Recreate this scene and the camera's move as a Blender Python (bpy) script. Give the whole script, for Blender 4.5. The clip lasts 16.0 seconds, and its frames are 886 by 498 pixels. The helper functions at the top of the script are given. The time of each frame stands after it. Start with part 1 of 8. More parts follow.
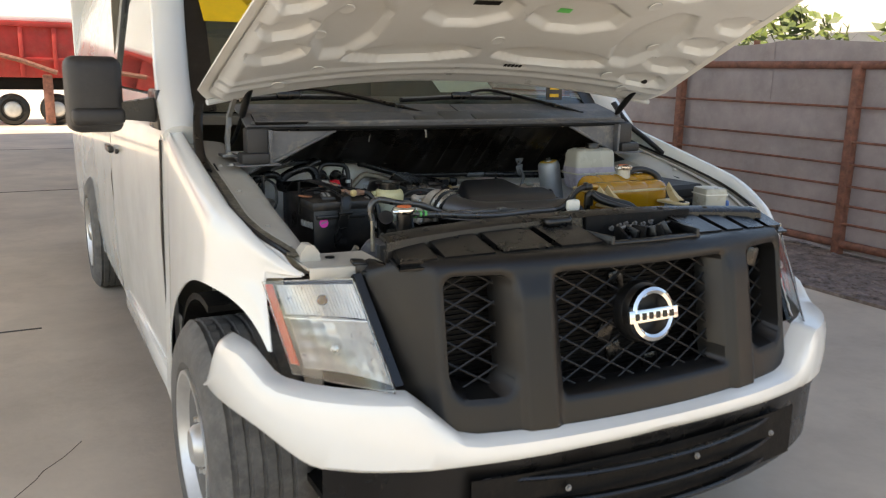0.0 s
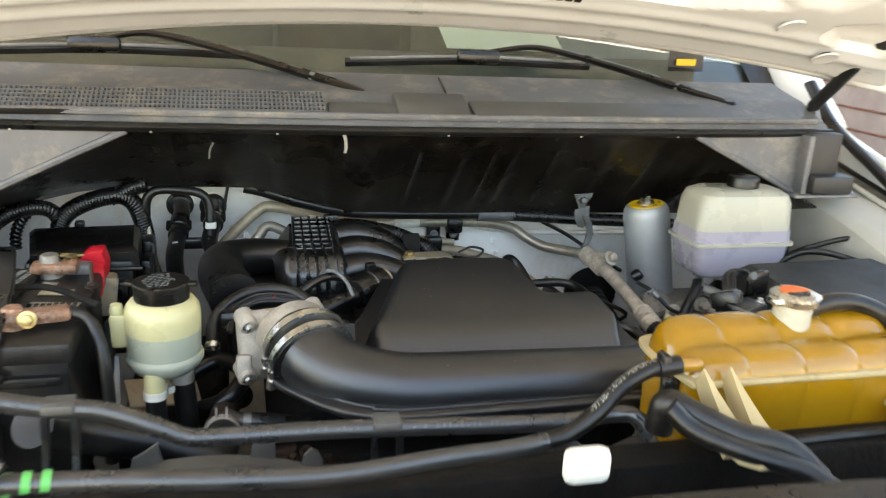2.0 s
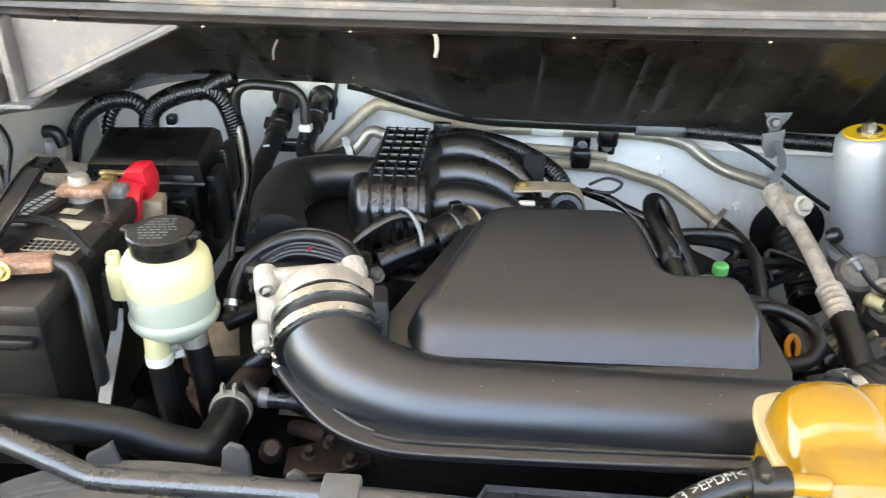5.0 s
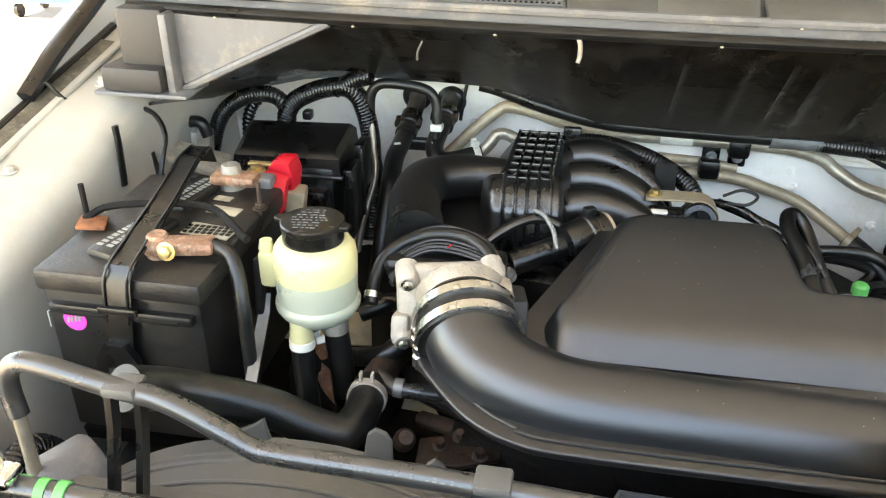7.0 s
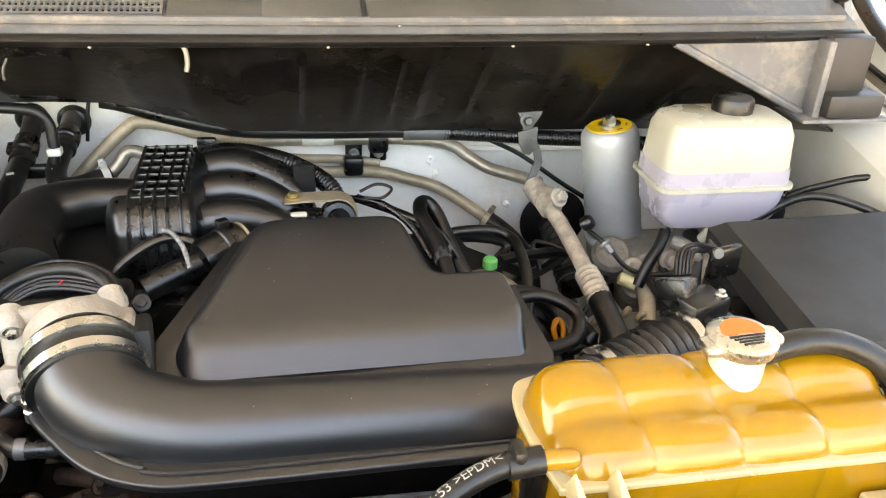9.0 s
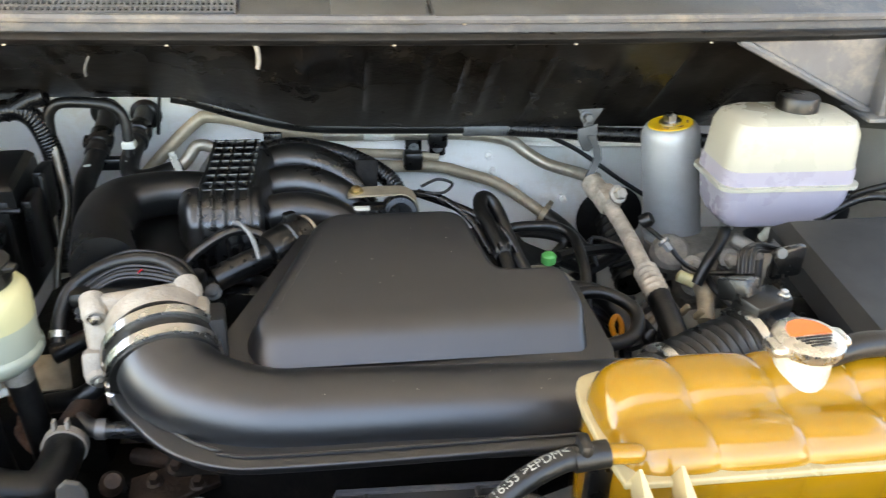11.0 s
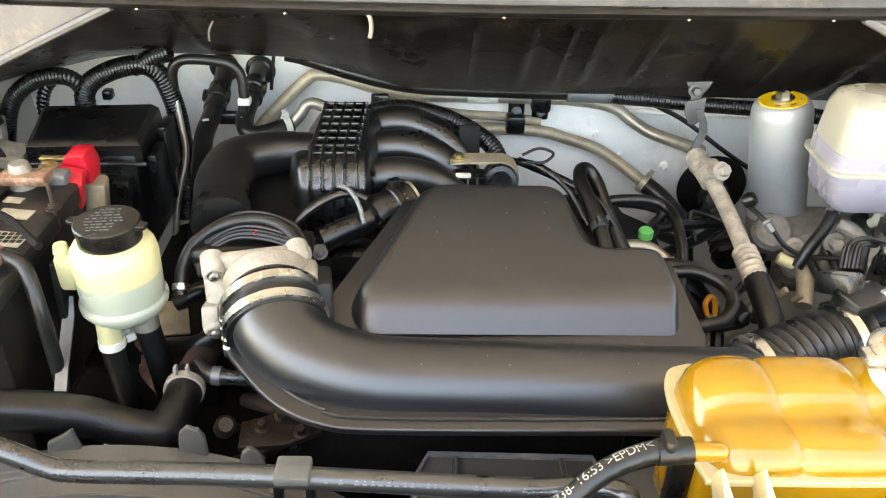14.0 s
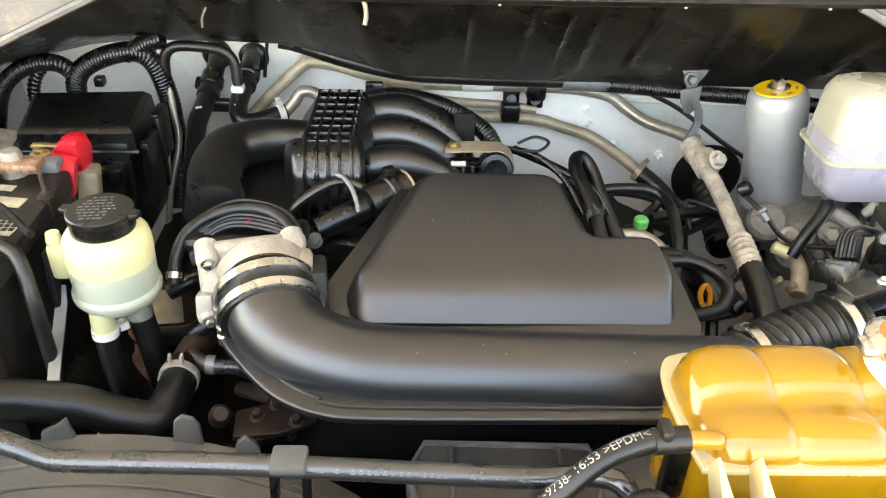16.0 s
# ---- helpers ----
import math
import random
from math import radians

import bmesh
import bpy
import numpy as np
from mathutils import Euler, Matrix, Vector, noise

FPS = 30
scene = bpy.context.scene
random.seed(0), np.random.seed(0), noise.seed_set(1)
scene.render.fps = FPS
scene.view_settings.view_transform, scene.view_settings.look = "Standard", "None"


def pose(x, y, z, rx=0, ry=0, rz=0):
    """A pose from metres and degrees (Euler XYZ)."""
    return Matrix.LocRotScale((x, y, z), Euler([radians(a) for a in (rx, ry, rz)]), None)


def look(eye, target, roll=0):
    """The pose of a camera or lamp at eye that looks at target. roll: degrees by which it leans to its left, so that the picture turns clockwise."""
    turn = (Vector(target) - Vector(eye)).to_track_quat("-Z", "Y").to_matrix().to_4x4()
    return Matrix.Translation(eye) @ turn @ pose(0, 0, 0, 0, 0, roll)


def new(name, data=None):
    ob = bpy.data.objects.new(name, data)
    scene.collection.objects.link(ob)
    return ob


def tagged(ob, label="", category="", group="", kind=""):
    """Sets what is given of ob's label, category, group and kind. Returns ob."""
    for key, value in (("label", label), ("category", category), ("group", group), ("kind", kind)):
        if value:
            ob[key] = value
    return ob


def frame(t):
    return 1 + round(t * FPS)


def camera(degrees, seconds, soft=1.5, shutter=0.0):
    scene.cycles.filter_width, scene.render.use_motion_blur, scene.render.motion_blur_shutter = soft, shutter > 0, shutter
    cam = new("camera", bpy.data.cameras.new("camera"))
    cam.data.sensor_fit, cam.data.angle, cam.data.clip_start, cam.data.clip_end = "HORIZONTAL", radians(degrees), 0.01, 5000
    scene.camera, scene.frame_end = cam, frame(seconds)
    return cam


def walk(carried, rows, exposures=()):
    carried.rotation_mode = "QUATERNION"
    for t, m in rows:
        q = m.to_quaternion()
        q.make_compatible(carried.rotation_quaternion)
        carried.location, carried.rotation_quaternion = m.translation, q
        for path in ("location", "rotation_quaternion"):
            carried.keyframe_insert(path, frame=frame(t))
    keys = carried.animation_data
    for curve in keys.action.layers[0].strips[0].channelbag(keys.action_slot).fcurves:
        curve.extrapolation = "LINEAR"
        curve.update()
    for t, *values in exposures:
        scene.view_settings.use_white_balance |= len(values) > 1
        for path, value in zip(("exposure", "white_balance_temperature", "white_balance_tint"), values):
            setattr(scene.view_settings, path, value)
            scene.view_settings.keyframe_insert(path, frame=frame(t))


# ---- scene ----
cam = camera(57.0, 16.0, soft=1.15, shutter=0.3)
PATH = [
    (0, (-1.443, -1.575, 1.533), (-0.536, 0.156, 1.106), 1.1),
    (0.5, (-1.114, -1.207, 1.509), (-0.262, 0.549, 1.074), 1.2),
    (1, (-0.775, -0.909, 1.516), (0.006, 0.87, 1.041), 1.9),
    (1.5, (-0.51, -0.598, 1.513), (0.146, 1.219, 0.993), 2.1),
    (2, (-0.323, -0.26, 1.547), (0.163, 1.589, 0.958), 3.0),
    (2.5, (-0.118, -0.066, 1.562), (0.093, 1.762, 0.781), 2.4),
    (3, (-0.057, -0.006, 1.589), (0.023, 1.779, 0.691), 1.2),
    (3.5, (-0.075, 0.017, 1.588), (-0.02, 1.778, 0.643), 0.9),
    (4, (-0.074, 0.026, 1.581), (-0.036, 1.781, 0.622), 0.8),
    (4.5, (-0.075, 0.026, 1.58), (-0.083, 1.781, 0.622), 0.7),
    (5, (-0.083, 0.026, 1.581), (-0.185, 1.777, 0.62), 0.6),
    (5.2, (-0.087, 0.023, 1.58), (-0.248, 1.771, 0.622), 0.4),
    (7.3, (-0.142, 0.005, 1.59), (-0.453, 1.733, 0.631), 0.4),
    (7.5, (-0.14, 0.008, 1.592), (-0.372, 1.749, 0.635), 0.8),
    (8, (-0.113, 0.019, 1.59), (-0.099, 1.78, 0.641), 1.9),
    (8.5, (-0.067, 0.035, 1.593), (0.212, 1.772, 0.642), 3.0),
    (8.7, (-0.046, 0.03, 1.584), (0.33, 1.759, 0.652), 2.9),
    (10.8, (-0.053, 0.014, 1.589), (0.269, 1.752, 0.653), 2.2),
    (11, (-0.066, 0.013, 1.595), (0.195, 1.752, 0.642), 2.0),
    (11.5, (-0.079, 0.021, 1.646), (0.074, 1.747, 0.648), 1.9),
    (12, (-0.079, 0.019, 1.649), (-0.001, 1.72, 0.599), 1.4),
    (12.5, (-0.078, 0.018, 1.649), (-0.039, 1.709, 0.581), 1.0),
    (13, (-0.077, 0.015, 1.648), (-0.04, 1.699, 0.57), 1.2),
    (13.5, (-0.076, 0.012, 1.649), (-0.042, 1.693, 0.566), 1.2),
    (14, (-0.075, 0.009, 1.644), (-0.041, 1.687, 0.556), 1.3),
    (14.5, (-0.078, 0.007, 1.646), (-0.039, 1.678, 0.549), 1.4),
    (15, (-0.079, 0.008, 1.644), (-0.033, 1.676, 0.542), 1.5),
    (15.5, (-0.081, 0.011, 1.641), (-0.029, 1.675, 0.533), 1.7),
    (16, (-0.078, 0.012, 1.642), (-0.026, 1.675, 0.531), 1.7),
]
walk(cam, [(t, look(eye, target, roll)) for t, eye, target, roll in PATH], exposures=[(0.0, 1.3, 7900, 10), (1.0, 1.85, 7900, 10), (1.5, 2.4, 8100, 10), (2.0, 2.82, 8700, 8), (2.5, 3.2, 9000, 6), (3.0, 3.52, 8200, 10), (4.0, 3.65, 8000, 10), (5.0, 3.8, 8300, 10), (7.5, 3.65, 9600, 8), (8.5, 3.65, 10300, 14), (10.8, 3.35, 8500, 10), (11.5, 3.55, 8100, 10), (12.5, 3.7, 9300, 10), (16.0, 3.8, 9700, 10)])

# ---- world, sun, exposure ----
SUN_ELEV, SUN_ROT = 60.0, 252.0
world = bpy.data.worlds.new("sky")
scene.world = world
world.use_nodes = True
wn = world.node_tree
sky = wn.nodes.new("ShaderNodeTexSky")
sky.sky_type = "NISHITA"
sky.sun_disc = False
sky.sun_elevation = radians(SUN_ELEV)
sky.sun_rotation = radians(SUN_ROT)
wn.links.new(sky.outputs[0], wn.nodes["Background"].inputs[0])
wn.nodes["Background"].inputs[1].default_value = 0.15
sun = new("sun", bpy.data.lights.new("sun", "SUN"))
sun.data.energy, sun.data.angle, sun.data.color = 4.0, radians(0.5), (1.0, 0.95, 0.87)
sun.rotation_euler = (radians(90 - SUN_ELEV), 0, radians(180 - SUN_ROT))


# ---- materials ----
def mat(name, base, rough=0.5, metal=0.0, var=0.12, scale=9.0, fine=160.0, bump=0.06, stain=None, amount=0.35, coat=0.0, sss=0.0, rvar=0.12, spec=0.5):
    """A surface with large stains, fine grain, uneven gloss and fine relief."""
    m = bpy.data.materials.new(name)
    m.use_nodes = True
    t = m.node_tree
    n, ln = t.nodes, t.links.new
    b = n["Principled BSDF"]
    b.inputs["Roughness"].default_value = rough
    b.inputs["Metallic"].default_value = metal
    b.inputs["Coat Weight"].default_value = coat
    b.inputs["Coat Roughness"].default_value = 0.06
    b.inputs["Specular IOR Level"].default_value = spec
    if sss:
        b.inputs["Subsurface Weight"].default_value = sss
        b.inputs["Subsurface Radius"].default_value = (0.03, 0.02, 0.008)
        b.inputs["Subsurface Scale"].default_value = 1.0
    co = n.new("ShaderNodeTexCoord")
    big = n.new("ShaderNodeTexNoise")
    big.inputs["Scale"].default_value = scale
    big.inputs["Detail"].default_value = 6
    big.inputs["Roughness"].default_value = 0.65
    small = n.new("ShaderNodeTexNoise")
    small.inputs["Scale"].default_value = fine
    small.inputs["Detail"].default_value = 3
    ln(co.outputs["Object"], big.inputs["Vector"])
    ln(co.outputs["Object"], small.inputs["Vector"])
    ramp = n.new("ShaderNodeValToRGB")
    ramp.color_ramp.elements[0].position, ramp.color_ramp.elements[1].position = 0.35, 0.7
    dark = tuple(c * (1 - var * 1.6) for c in base)
    lite = tuple(min(1, c * (1 + var)) for c in base)
    ramp.color_ramp.elements[0].color, ramp.color_ramp.elements[1].color = (*dark, 1), (*lite, 1)
    ln(big.outputs[0], ramp.inputs[0])
    colour = ramp.outputs[0]
    if stain:
        mask = n.new("ShaderNodeTexNoise")
        mask.inputs["Scale"].default_value = scale * 2.3
        mask.inputs["Detail"].default_value = 8
        mask.inputs["Roughness"].default_value = 0.75
        ln(co.outputs["Object"], mask.inputs["Vector"])
        mr = n.new("ShaderNodeMapRange")
        mr.inputs[1].default_value, mr.inputs[2].default_value = 0.5, 0.72
        mr.inputs[3].default_value, mr.inputs[4].default_value = 0.0, amount
        ln(mask.outputs[0], mr.inputs[0])
        mix = n.new("ShaderNodeMix")
        mix.data_type = "RGBA"
        mix.inputs[7].default_value = (*stain, 1)
        ln(mr.outputs[0], mix.inputs[0])
        ln(colour, mix.inputs[6])
        colour = mix.outputs[2]
    ln(colour, b.inputs["Base Color"])
    rr = n.new("ShaderNodeMapRange")
    rr.inputs[1].default_value, rr.inputs[2].default_value = 0.3, 0.7
    rr.inputs[3].default_value, rr.inputs[4].default_value = max(0.02, rough - rvar), min(1, rough + rvar)
    ln(big.outputs[0], rr.inputs[0])
    ln(rr.outputs[0], b.inputs["Roughness"])
    if bump:
        bp = n.new("ShaderNodeBump")
        bp.inputs["Strength"].default_value = bump
        bp.inputs["Distance"].default_value = 0.004
        ln(small.outputs[0], bp.inputs["Height"])
        ln(bp.outputs[0], b.inputs["Normal"])
    return m


def glass(name, tint, rough=0.02):
    m = bpy.data.materials.new(name)
    m.use_nodes = True
    b = m.node_tree.nodes["Principled BSDF"]
    b.inputs["Base Color"].default_value = (*tint, 1)
    b.inputs["Roughness"].default_value = rough
    b.inputs["Transmission Weight"].default_value = 1.0
    b.inputs["IOR"].default_value = 1.45
    return m


WHITE = mat("white_paint", (0.74, 0.745, 0.715), 0.22, var=0.02, scale=2, bump=0.015, coat=0.6, rvar=0.05)
# body white darkened: bay shade is put into the base, dirt is the stain
WHITE_IN = mat("dimmed_inner_white", (0.46, 0.44, 0.385), 0.45, var=0.10, scale=4, bump=0.05, stain=(0.36, 0.29, 0.19), amount=0.3)
FIREWALL = mat("firewall_paint", (0.89, 0.88, 0.83), 0.34, var=0.04, scale=4, bump=0.06, stain=(0.62, 0.47, 0.28), amount=0.5)
PLASTIC = mat("black_plastic", (0.0048, 0.0046, 0.0044), 0.30, spec=0.55, var=0.25, scale=6, fine=500, bump=0.08, stain=(0.026, 0.023, 0.020), amount=0.2)
# base leans blue to stand in for sky reflected on the cover
SATIN = mat("satin_black_cover", (0.0105, 0.0112, 0.0125), 0.33, spec=0.9, var=0.12, scale=5, fine=900, bump=0.06, stain=(0.026, 0.024, 0.022), amount=0.14, rvar=0.03)
GRILLE = mat("grille_plastic", (0.0045, 0.0044, 0.0044), 0.38, spec=0.42, var=0.2, scale=5, fine=900, bump=0.12, stain=(0.018, 0.016, 0.014), amount=0.15)
TRIMGREY = mat("weathered_grey_plastic", (0.14, 0.14, 0.145), 0.5, var=0.16, scale=7, fine=600, bump=0.15, stain=(0.36, 0.31, 0.24), amount=0.6)
RUBBER = mat("black_rubber", (0.0065, 0.0064, 0.0062), 0.36, spec=0.5, var=0.3, scale=14, fine=300, bump=0.10, stain=(0.06, 0.052, 0.045), amount=0.28)
LOOM = mat("loom_tape", (0.006, 0.006, 0.0065), 0.26, spec=0.55, var=0.3, scale=20, fine=250, bump=0.2, stain=(0.06, 0.055, 0.05), amount=0.2)
# near black: deep shade is put into the base, grime into the stain
DARK = mat("shade_and_grime_black", (0.005, 0.0043, 0.0036), 0.7, spec=0.25, var=0.4, scale=12, fine=120, bump=0.4, stain=(0.022, 0.016, 0.011), amount=0.5)
INSUL = mat("insulation_sheet", (0.0055, 0.0042, 0.003), 0.27, spec=0.45, var=0.3, scale=5, fine=60, bump=0.12, stain=(0.05, 0.042, 0.034), amount=0.35, rvar=0.12)
ALU = mat("cast_aluminium", (0.33, 0.30, 0.255), 0.5, 0.5, var=0.22, scale=25, fine=220, bump=0.35, stain=(0.15, 0.115, 0.075), amount=0.6)
STEEL = mat("bright_steel", (0.62, 0.61, 0.58), 0.28, 1.0, var=0.1, scale=30, bump=0.08)
CANSTEEL = mat("aluminium_can", (0.45, 0.465, 0.47), 0.5, 0.5, var=0.08, scale=12, bump=0.08, stain=(0.36, 0.33, 0.29), amount=0.35)
PIPE = mat("aged_pipe", (0.45, 0.40, 0.32), 0.42, 0.65, var=0.2, scale=18, bump=0.15, stain=(0.32, 0.24, 0.14), amount=0.55)
TANPIPE = mat("tan_pipe", (0.45, 0.37, 0.26), 0.5, 0.35, var=0.2, scale=18, bump=0.12, stain=(0.25, 0.19, 0.11), amount=0.5)
DIRTYPIPE = mat("dirty_fitting", (0.56, 0.48, 0.38), 0.6, 0.3, var=0.25, scale=30, bump=0.3, stain=(0.24, 0.18, 0.12), amount=0.7)
AMBER = mat("amber_poly_tank", (0.305, 0.151, 0.007), 0.17, var=0.10, scale=6, bump=0.015, sss=0.2, stain=(0.35, 0.150, 0.009), amount=0.35, rvar=0.04, coat=0.5)
AMBERPALE = mat("pale_poly_seam", (0.44, 0.35, 0.19), 0.35, var=0.1, scale=8, bump=0.04)
CREAM = mat("cream_poly", (0.58, 0.53, 0.29), 0.32, var=0.05, scale=8, bump=0.03, stain=(0.48, 0.4, 0.2), amount=0.2)
FLUIDTINT = mat("fluid_tinted_poly", (0.39, 0.41, 0.32), 0.32, var=0.04, scale=8, bump=0.03)
MILK = mat("milk_poly", (0.42, 0.40, 0.325), 0.32, var=0.01, scale=8, bump=0.02)
LILAC = mat("lilac_fluid_poly", (0.36, 0.33, 0.385), 0.32, var=0.015, scale=8, bump=0.02)
RED = mat("red_cap", (0.55, 0.012, 0.025), 0.35, var=0.12, scale=20, bump=0.05, coat=0.1)
ORANGE = mat("orange_label", (0.85, 0.16, 0.03), 0.5, var=0.08)
YELLOW = mat("yellow_label", (0.85, 0.52, 0.02), 0.45, var=0.08)
ORANGE_Y = mat("orange_handle", (0.62, 0.22, 0.012), 0.45, var=0.08)
GREEN = mat("green_cap", (0.10, 0.48, 0.12), 0.45, var=0.1)
PINK = mat("pink_sticker", (0.85, 0.06, 0.42), 0.5, var=0.06)
BLUE = mat("blue_paint", (0.05, 0.13, 0.35), 0.5, var=0.2, stain=(0.2, 0.2, 0.22), amount=0.3)
PAPER = mat("paper", (0.80, 0.77, 0.60), 0.7, var=0.04)
GREYSTEEL = mat("dull_grey_steel", (0.26, 0.26, 0.255), 0.5, 0.5, var=0.15, scale=25, bump=0.15, stain=(0.2, 0.17, 0.13), amount=0.4)
DUSTALU = mat("dusty_cast_aluminium", (0.46, 0.41, 0.345), 0.6, 0.25, var=0.15, scale=22, fine=220, bump=0.35, stain=(0.34, 0.25, 0.15), amount=0.5)
LABEL = mat("white_label", (0.72, 0.70, 0.62), 0.6, var=0.1, scale=30)
PRINT = mat("white_print", (0.34, 0.34, 0.31), 0.6, var=0.1)
COPPER = mat("corroded_terminal", (0.36, 0.19, 0.12), 0.6, 0.35, var=0.3, scale=50, bump=0.5, stain=(0.62, 0.55, 0.45), amount=0.6)
BRASS = mat("brass", (0.55, 0.42, 0.2), 0.4, 0.9, var=0.15, scale=40)
BATTERY = mat("battery_case", (0.007, 0.0068, 0.0068), 0.36, var=0.2, scale=8, fine=400, bump=0.08, stain=(0.15, 0.10, 0.06), amount=0.15)
BATTERYTOP = mat("battery_lid", (0.014, 0.013, 0.012), 0.45, var=0.3, scale=12, fine=300, bump=0.12, stain=(0.12, 0.08, 0.05), amount=0.4)
CHROME = mat("chrome", (0.82, 0.82, 0.80), 0.1, 1.0, var=0.02, bump=0.0, rvar=0.04)
VENTRUB = mat("dusty_hose_rubber", (0.026, 0.0255, 0.025), 0.30, spec=1.0, var=0.15, scale=14, fine=300, bump=0.05, stain=(0.06, 0.056, 0.05), amount=0.25)
DARKSTEEL = mat("dark_grey_steel", (0.115, 0.118, 0.12), 0.5, 0.3, var=0.2, scale=30, bump=0.12, stain=(0.17, 0.15, 0.12), amount=0.4)
CAST = mat("grey_casting", (0.27, 0.25, 0.22), 0.55, 0.35, var=0.3, scale=28, fine=220, bump=0.4, stain=(0.40, 0.34, 0.26), amount=0.5)
RUSTPIPE = mat("brown_grimy_pipe", (0.045, 0.026, 0.017), 0.6, var=0.35, scale=20, fine=150, bump=0.3, stain=(0.09, 0.05, 0.03), amount=0.5)
MIRRORBLACK = mat("weathered_black_housing", (0.030, 0.027, 0.025), 0.5, var=0.2, scale=9, fine=500, bump=0.12, stain=(0.06, 0.052, 0.045), amount=0.3)
MANIFOLD = mat("moulded_black_manifold", (0.0085, 0.0083, 0.0082), 0.33, spec=0.95, var=0.15, scale=6, fine=500, bump=0.06, stain=(0.03, 0.027, 0.024), amount=0.2)
DULLLABEL = mat("stained_label", (0.46, 0.42, 0.32), 0.6, var=0.2, scale=40, stain=(0.25, 0.19, 0.12), amount=0.5)
LENS = glass("clear_lens", (0.95, 0.95, 0.93), 0.11)
GLASS = glass("window_glass", (0.80, 0.88, 0.84), 0.01)
REFLECTOR = mat("headlamp_reflector", (0.84, 0.82, 0.77), 0.36, 0.45, var=0.08, scale=30, fine=80, bump=0.2)
REDLENS = mat("red_reflector", (0.60, 0.05, 0.02), 0.3, var=0.1, coat=0.5)
TYRE = mat("tyre_rubber", (0.125, 0.120, 0.112), 0.75, var=0.25, scale=12, fine=120, bump=0.25, stain=(0.23, 0.215, 0.19), amount=0.4)
RIM = mat("steel_wheel", (0.62, 0.62, 0.60), 0.38, 0.7, var=0.08, bump=0.05)
CONCRETE = mat("brown_concrete", (0.57, 0.485, 0.39), 0.82, var=0.16, scale=0.6, fine=30, bump=0.3, stain=(0.36, 0.29, 0.225), amount=0.5)
GUTTER = mat("dirty_gutter", (0.13, 0.115, 0.085), 0.7, var=0.3, scale=25, fine=150, bump=0.3, stain=(0.42, 0.38, 0.30), amount=0.45)
JOINT = mat("slab_joint", (0.08, 0.07, 0.06), 0.9)
GRAVEL = mat("gravel", (0.22, 0.17, 0.15), 0.9, var=0.4, scale=9, fine=60, bump=0.8, stain=(0.4, 0.35, 0.32), amount=0.6)
RUST = mat("rusty_pipe", (0.24, 0.10, 0.07), 0.7, var=0.3, scale=14, fine=120, bump=0.25, stain=(0.33, 0.17, 0.10), amount=0.5)
RUSTY = mat("rusted_plate", (0.26, 0.095, 0.04), 0.75, var=0.3, scale=60, fine=200, bump=0.3, stain=(0.40, 0.20, 0.10), amount=0.4)
SCREEN = mat("shade_screen", (0.40, 0.35, 0.355), 0.85, var=0.12, scale=3, fine=300, bump=0.3, stain=(0.50, 0.455, 0.45), amount=0.4)
# hood white greyed and cooled: underside shade and bluer light sit in the base
HOODIN = mat("hood_inner_white_dimmed", (0.53, 0.55, 0.56), 0.36, var=0.04, scale=4, bump=0.04, stain=(0.42, 0.39, 0.33), amount=0.2, coat=0.2)
LIDM = mat("matte_black_lid", (0.017, 0.0165, 0.016), 0.6, spec=0.35, var=0.15, scale=6, fine=700, bump=0.12, stain=(0.05, 0.046, 0.04), amount=0.2)
PRINTDIM = mat("worn_print", (0.15, 0.15, 0.14), 0.6, var=0.2)
FADED = mat("faded_black_plastic", (0.095, 0.092, 0.085), 0.5, var=0.2, scale=9, fine=500, bump=0.12, stain=(0.12, 0.105, 0.09), amount=0.4)
ROOFM = mat("roof_sheet", (0.30, 0.28, 0.25), 0.6, var=0.1, scale=2)
TRUCKRED = mat("truck_red", (0.42, 0.035, 0.03), 0.5, var=0.2, scale=2, stain=(0.3, 0.12, 0.08), amount=0.4)
LEAF = mat("sunlit_leaves", (0.10, 0.13, 0.02), 0.6, var=0.35, scale=5)
WALLW = mat("white_wall", (0.78, 0.76, 0.72), 0.7, var=0.05, scale=1)
INTERIOR = mat("cab_interior", (0.17, 0.15, 0.115), 0.8, var=0.2, scale=3)


# ---- mesh builders ----
def V(*a):
    return Vector(a)


def thing(name, loc, label, category, group="", kind=""):
    e = new(name)
    e.location = loc
    e.empty_display_size = 0.05
    return tagged(e, label, category, group, kind)


def origin_of(ob):
    p = Vector((0, 0, 0))
    while ob:
        p += Vector(ob.location)
        ob = ob.parent
    return p


def part(name, bm, material, parent=None, label="", sharp=38.0):
    """Links a bmesh built in world coordinates as one mesh object under a thing or a part."""
    if parent:
        bmesh.ops.translate(bm, verts=bm.verts, vec=-origin_of(parent))
    bmesh.ops.recalc_face_normals(bm, faces=bm.faces)
    lim = radians(sharp)
    for f in bm.faces:
        f.smooth = True
    for e in bm.edges:
        if len(e.link_faces) == 2 and e.calc_face_angle(0) > lim:
            e.smooth = False
    me = bpy.data.meshes.new(name)
    bm.to_mesh(me)
    bm.free()
    me.materials.append(material)
    ob = new(name, me)
    ob.parent = parent
    return tagged(ob, label)


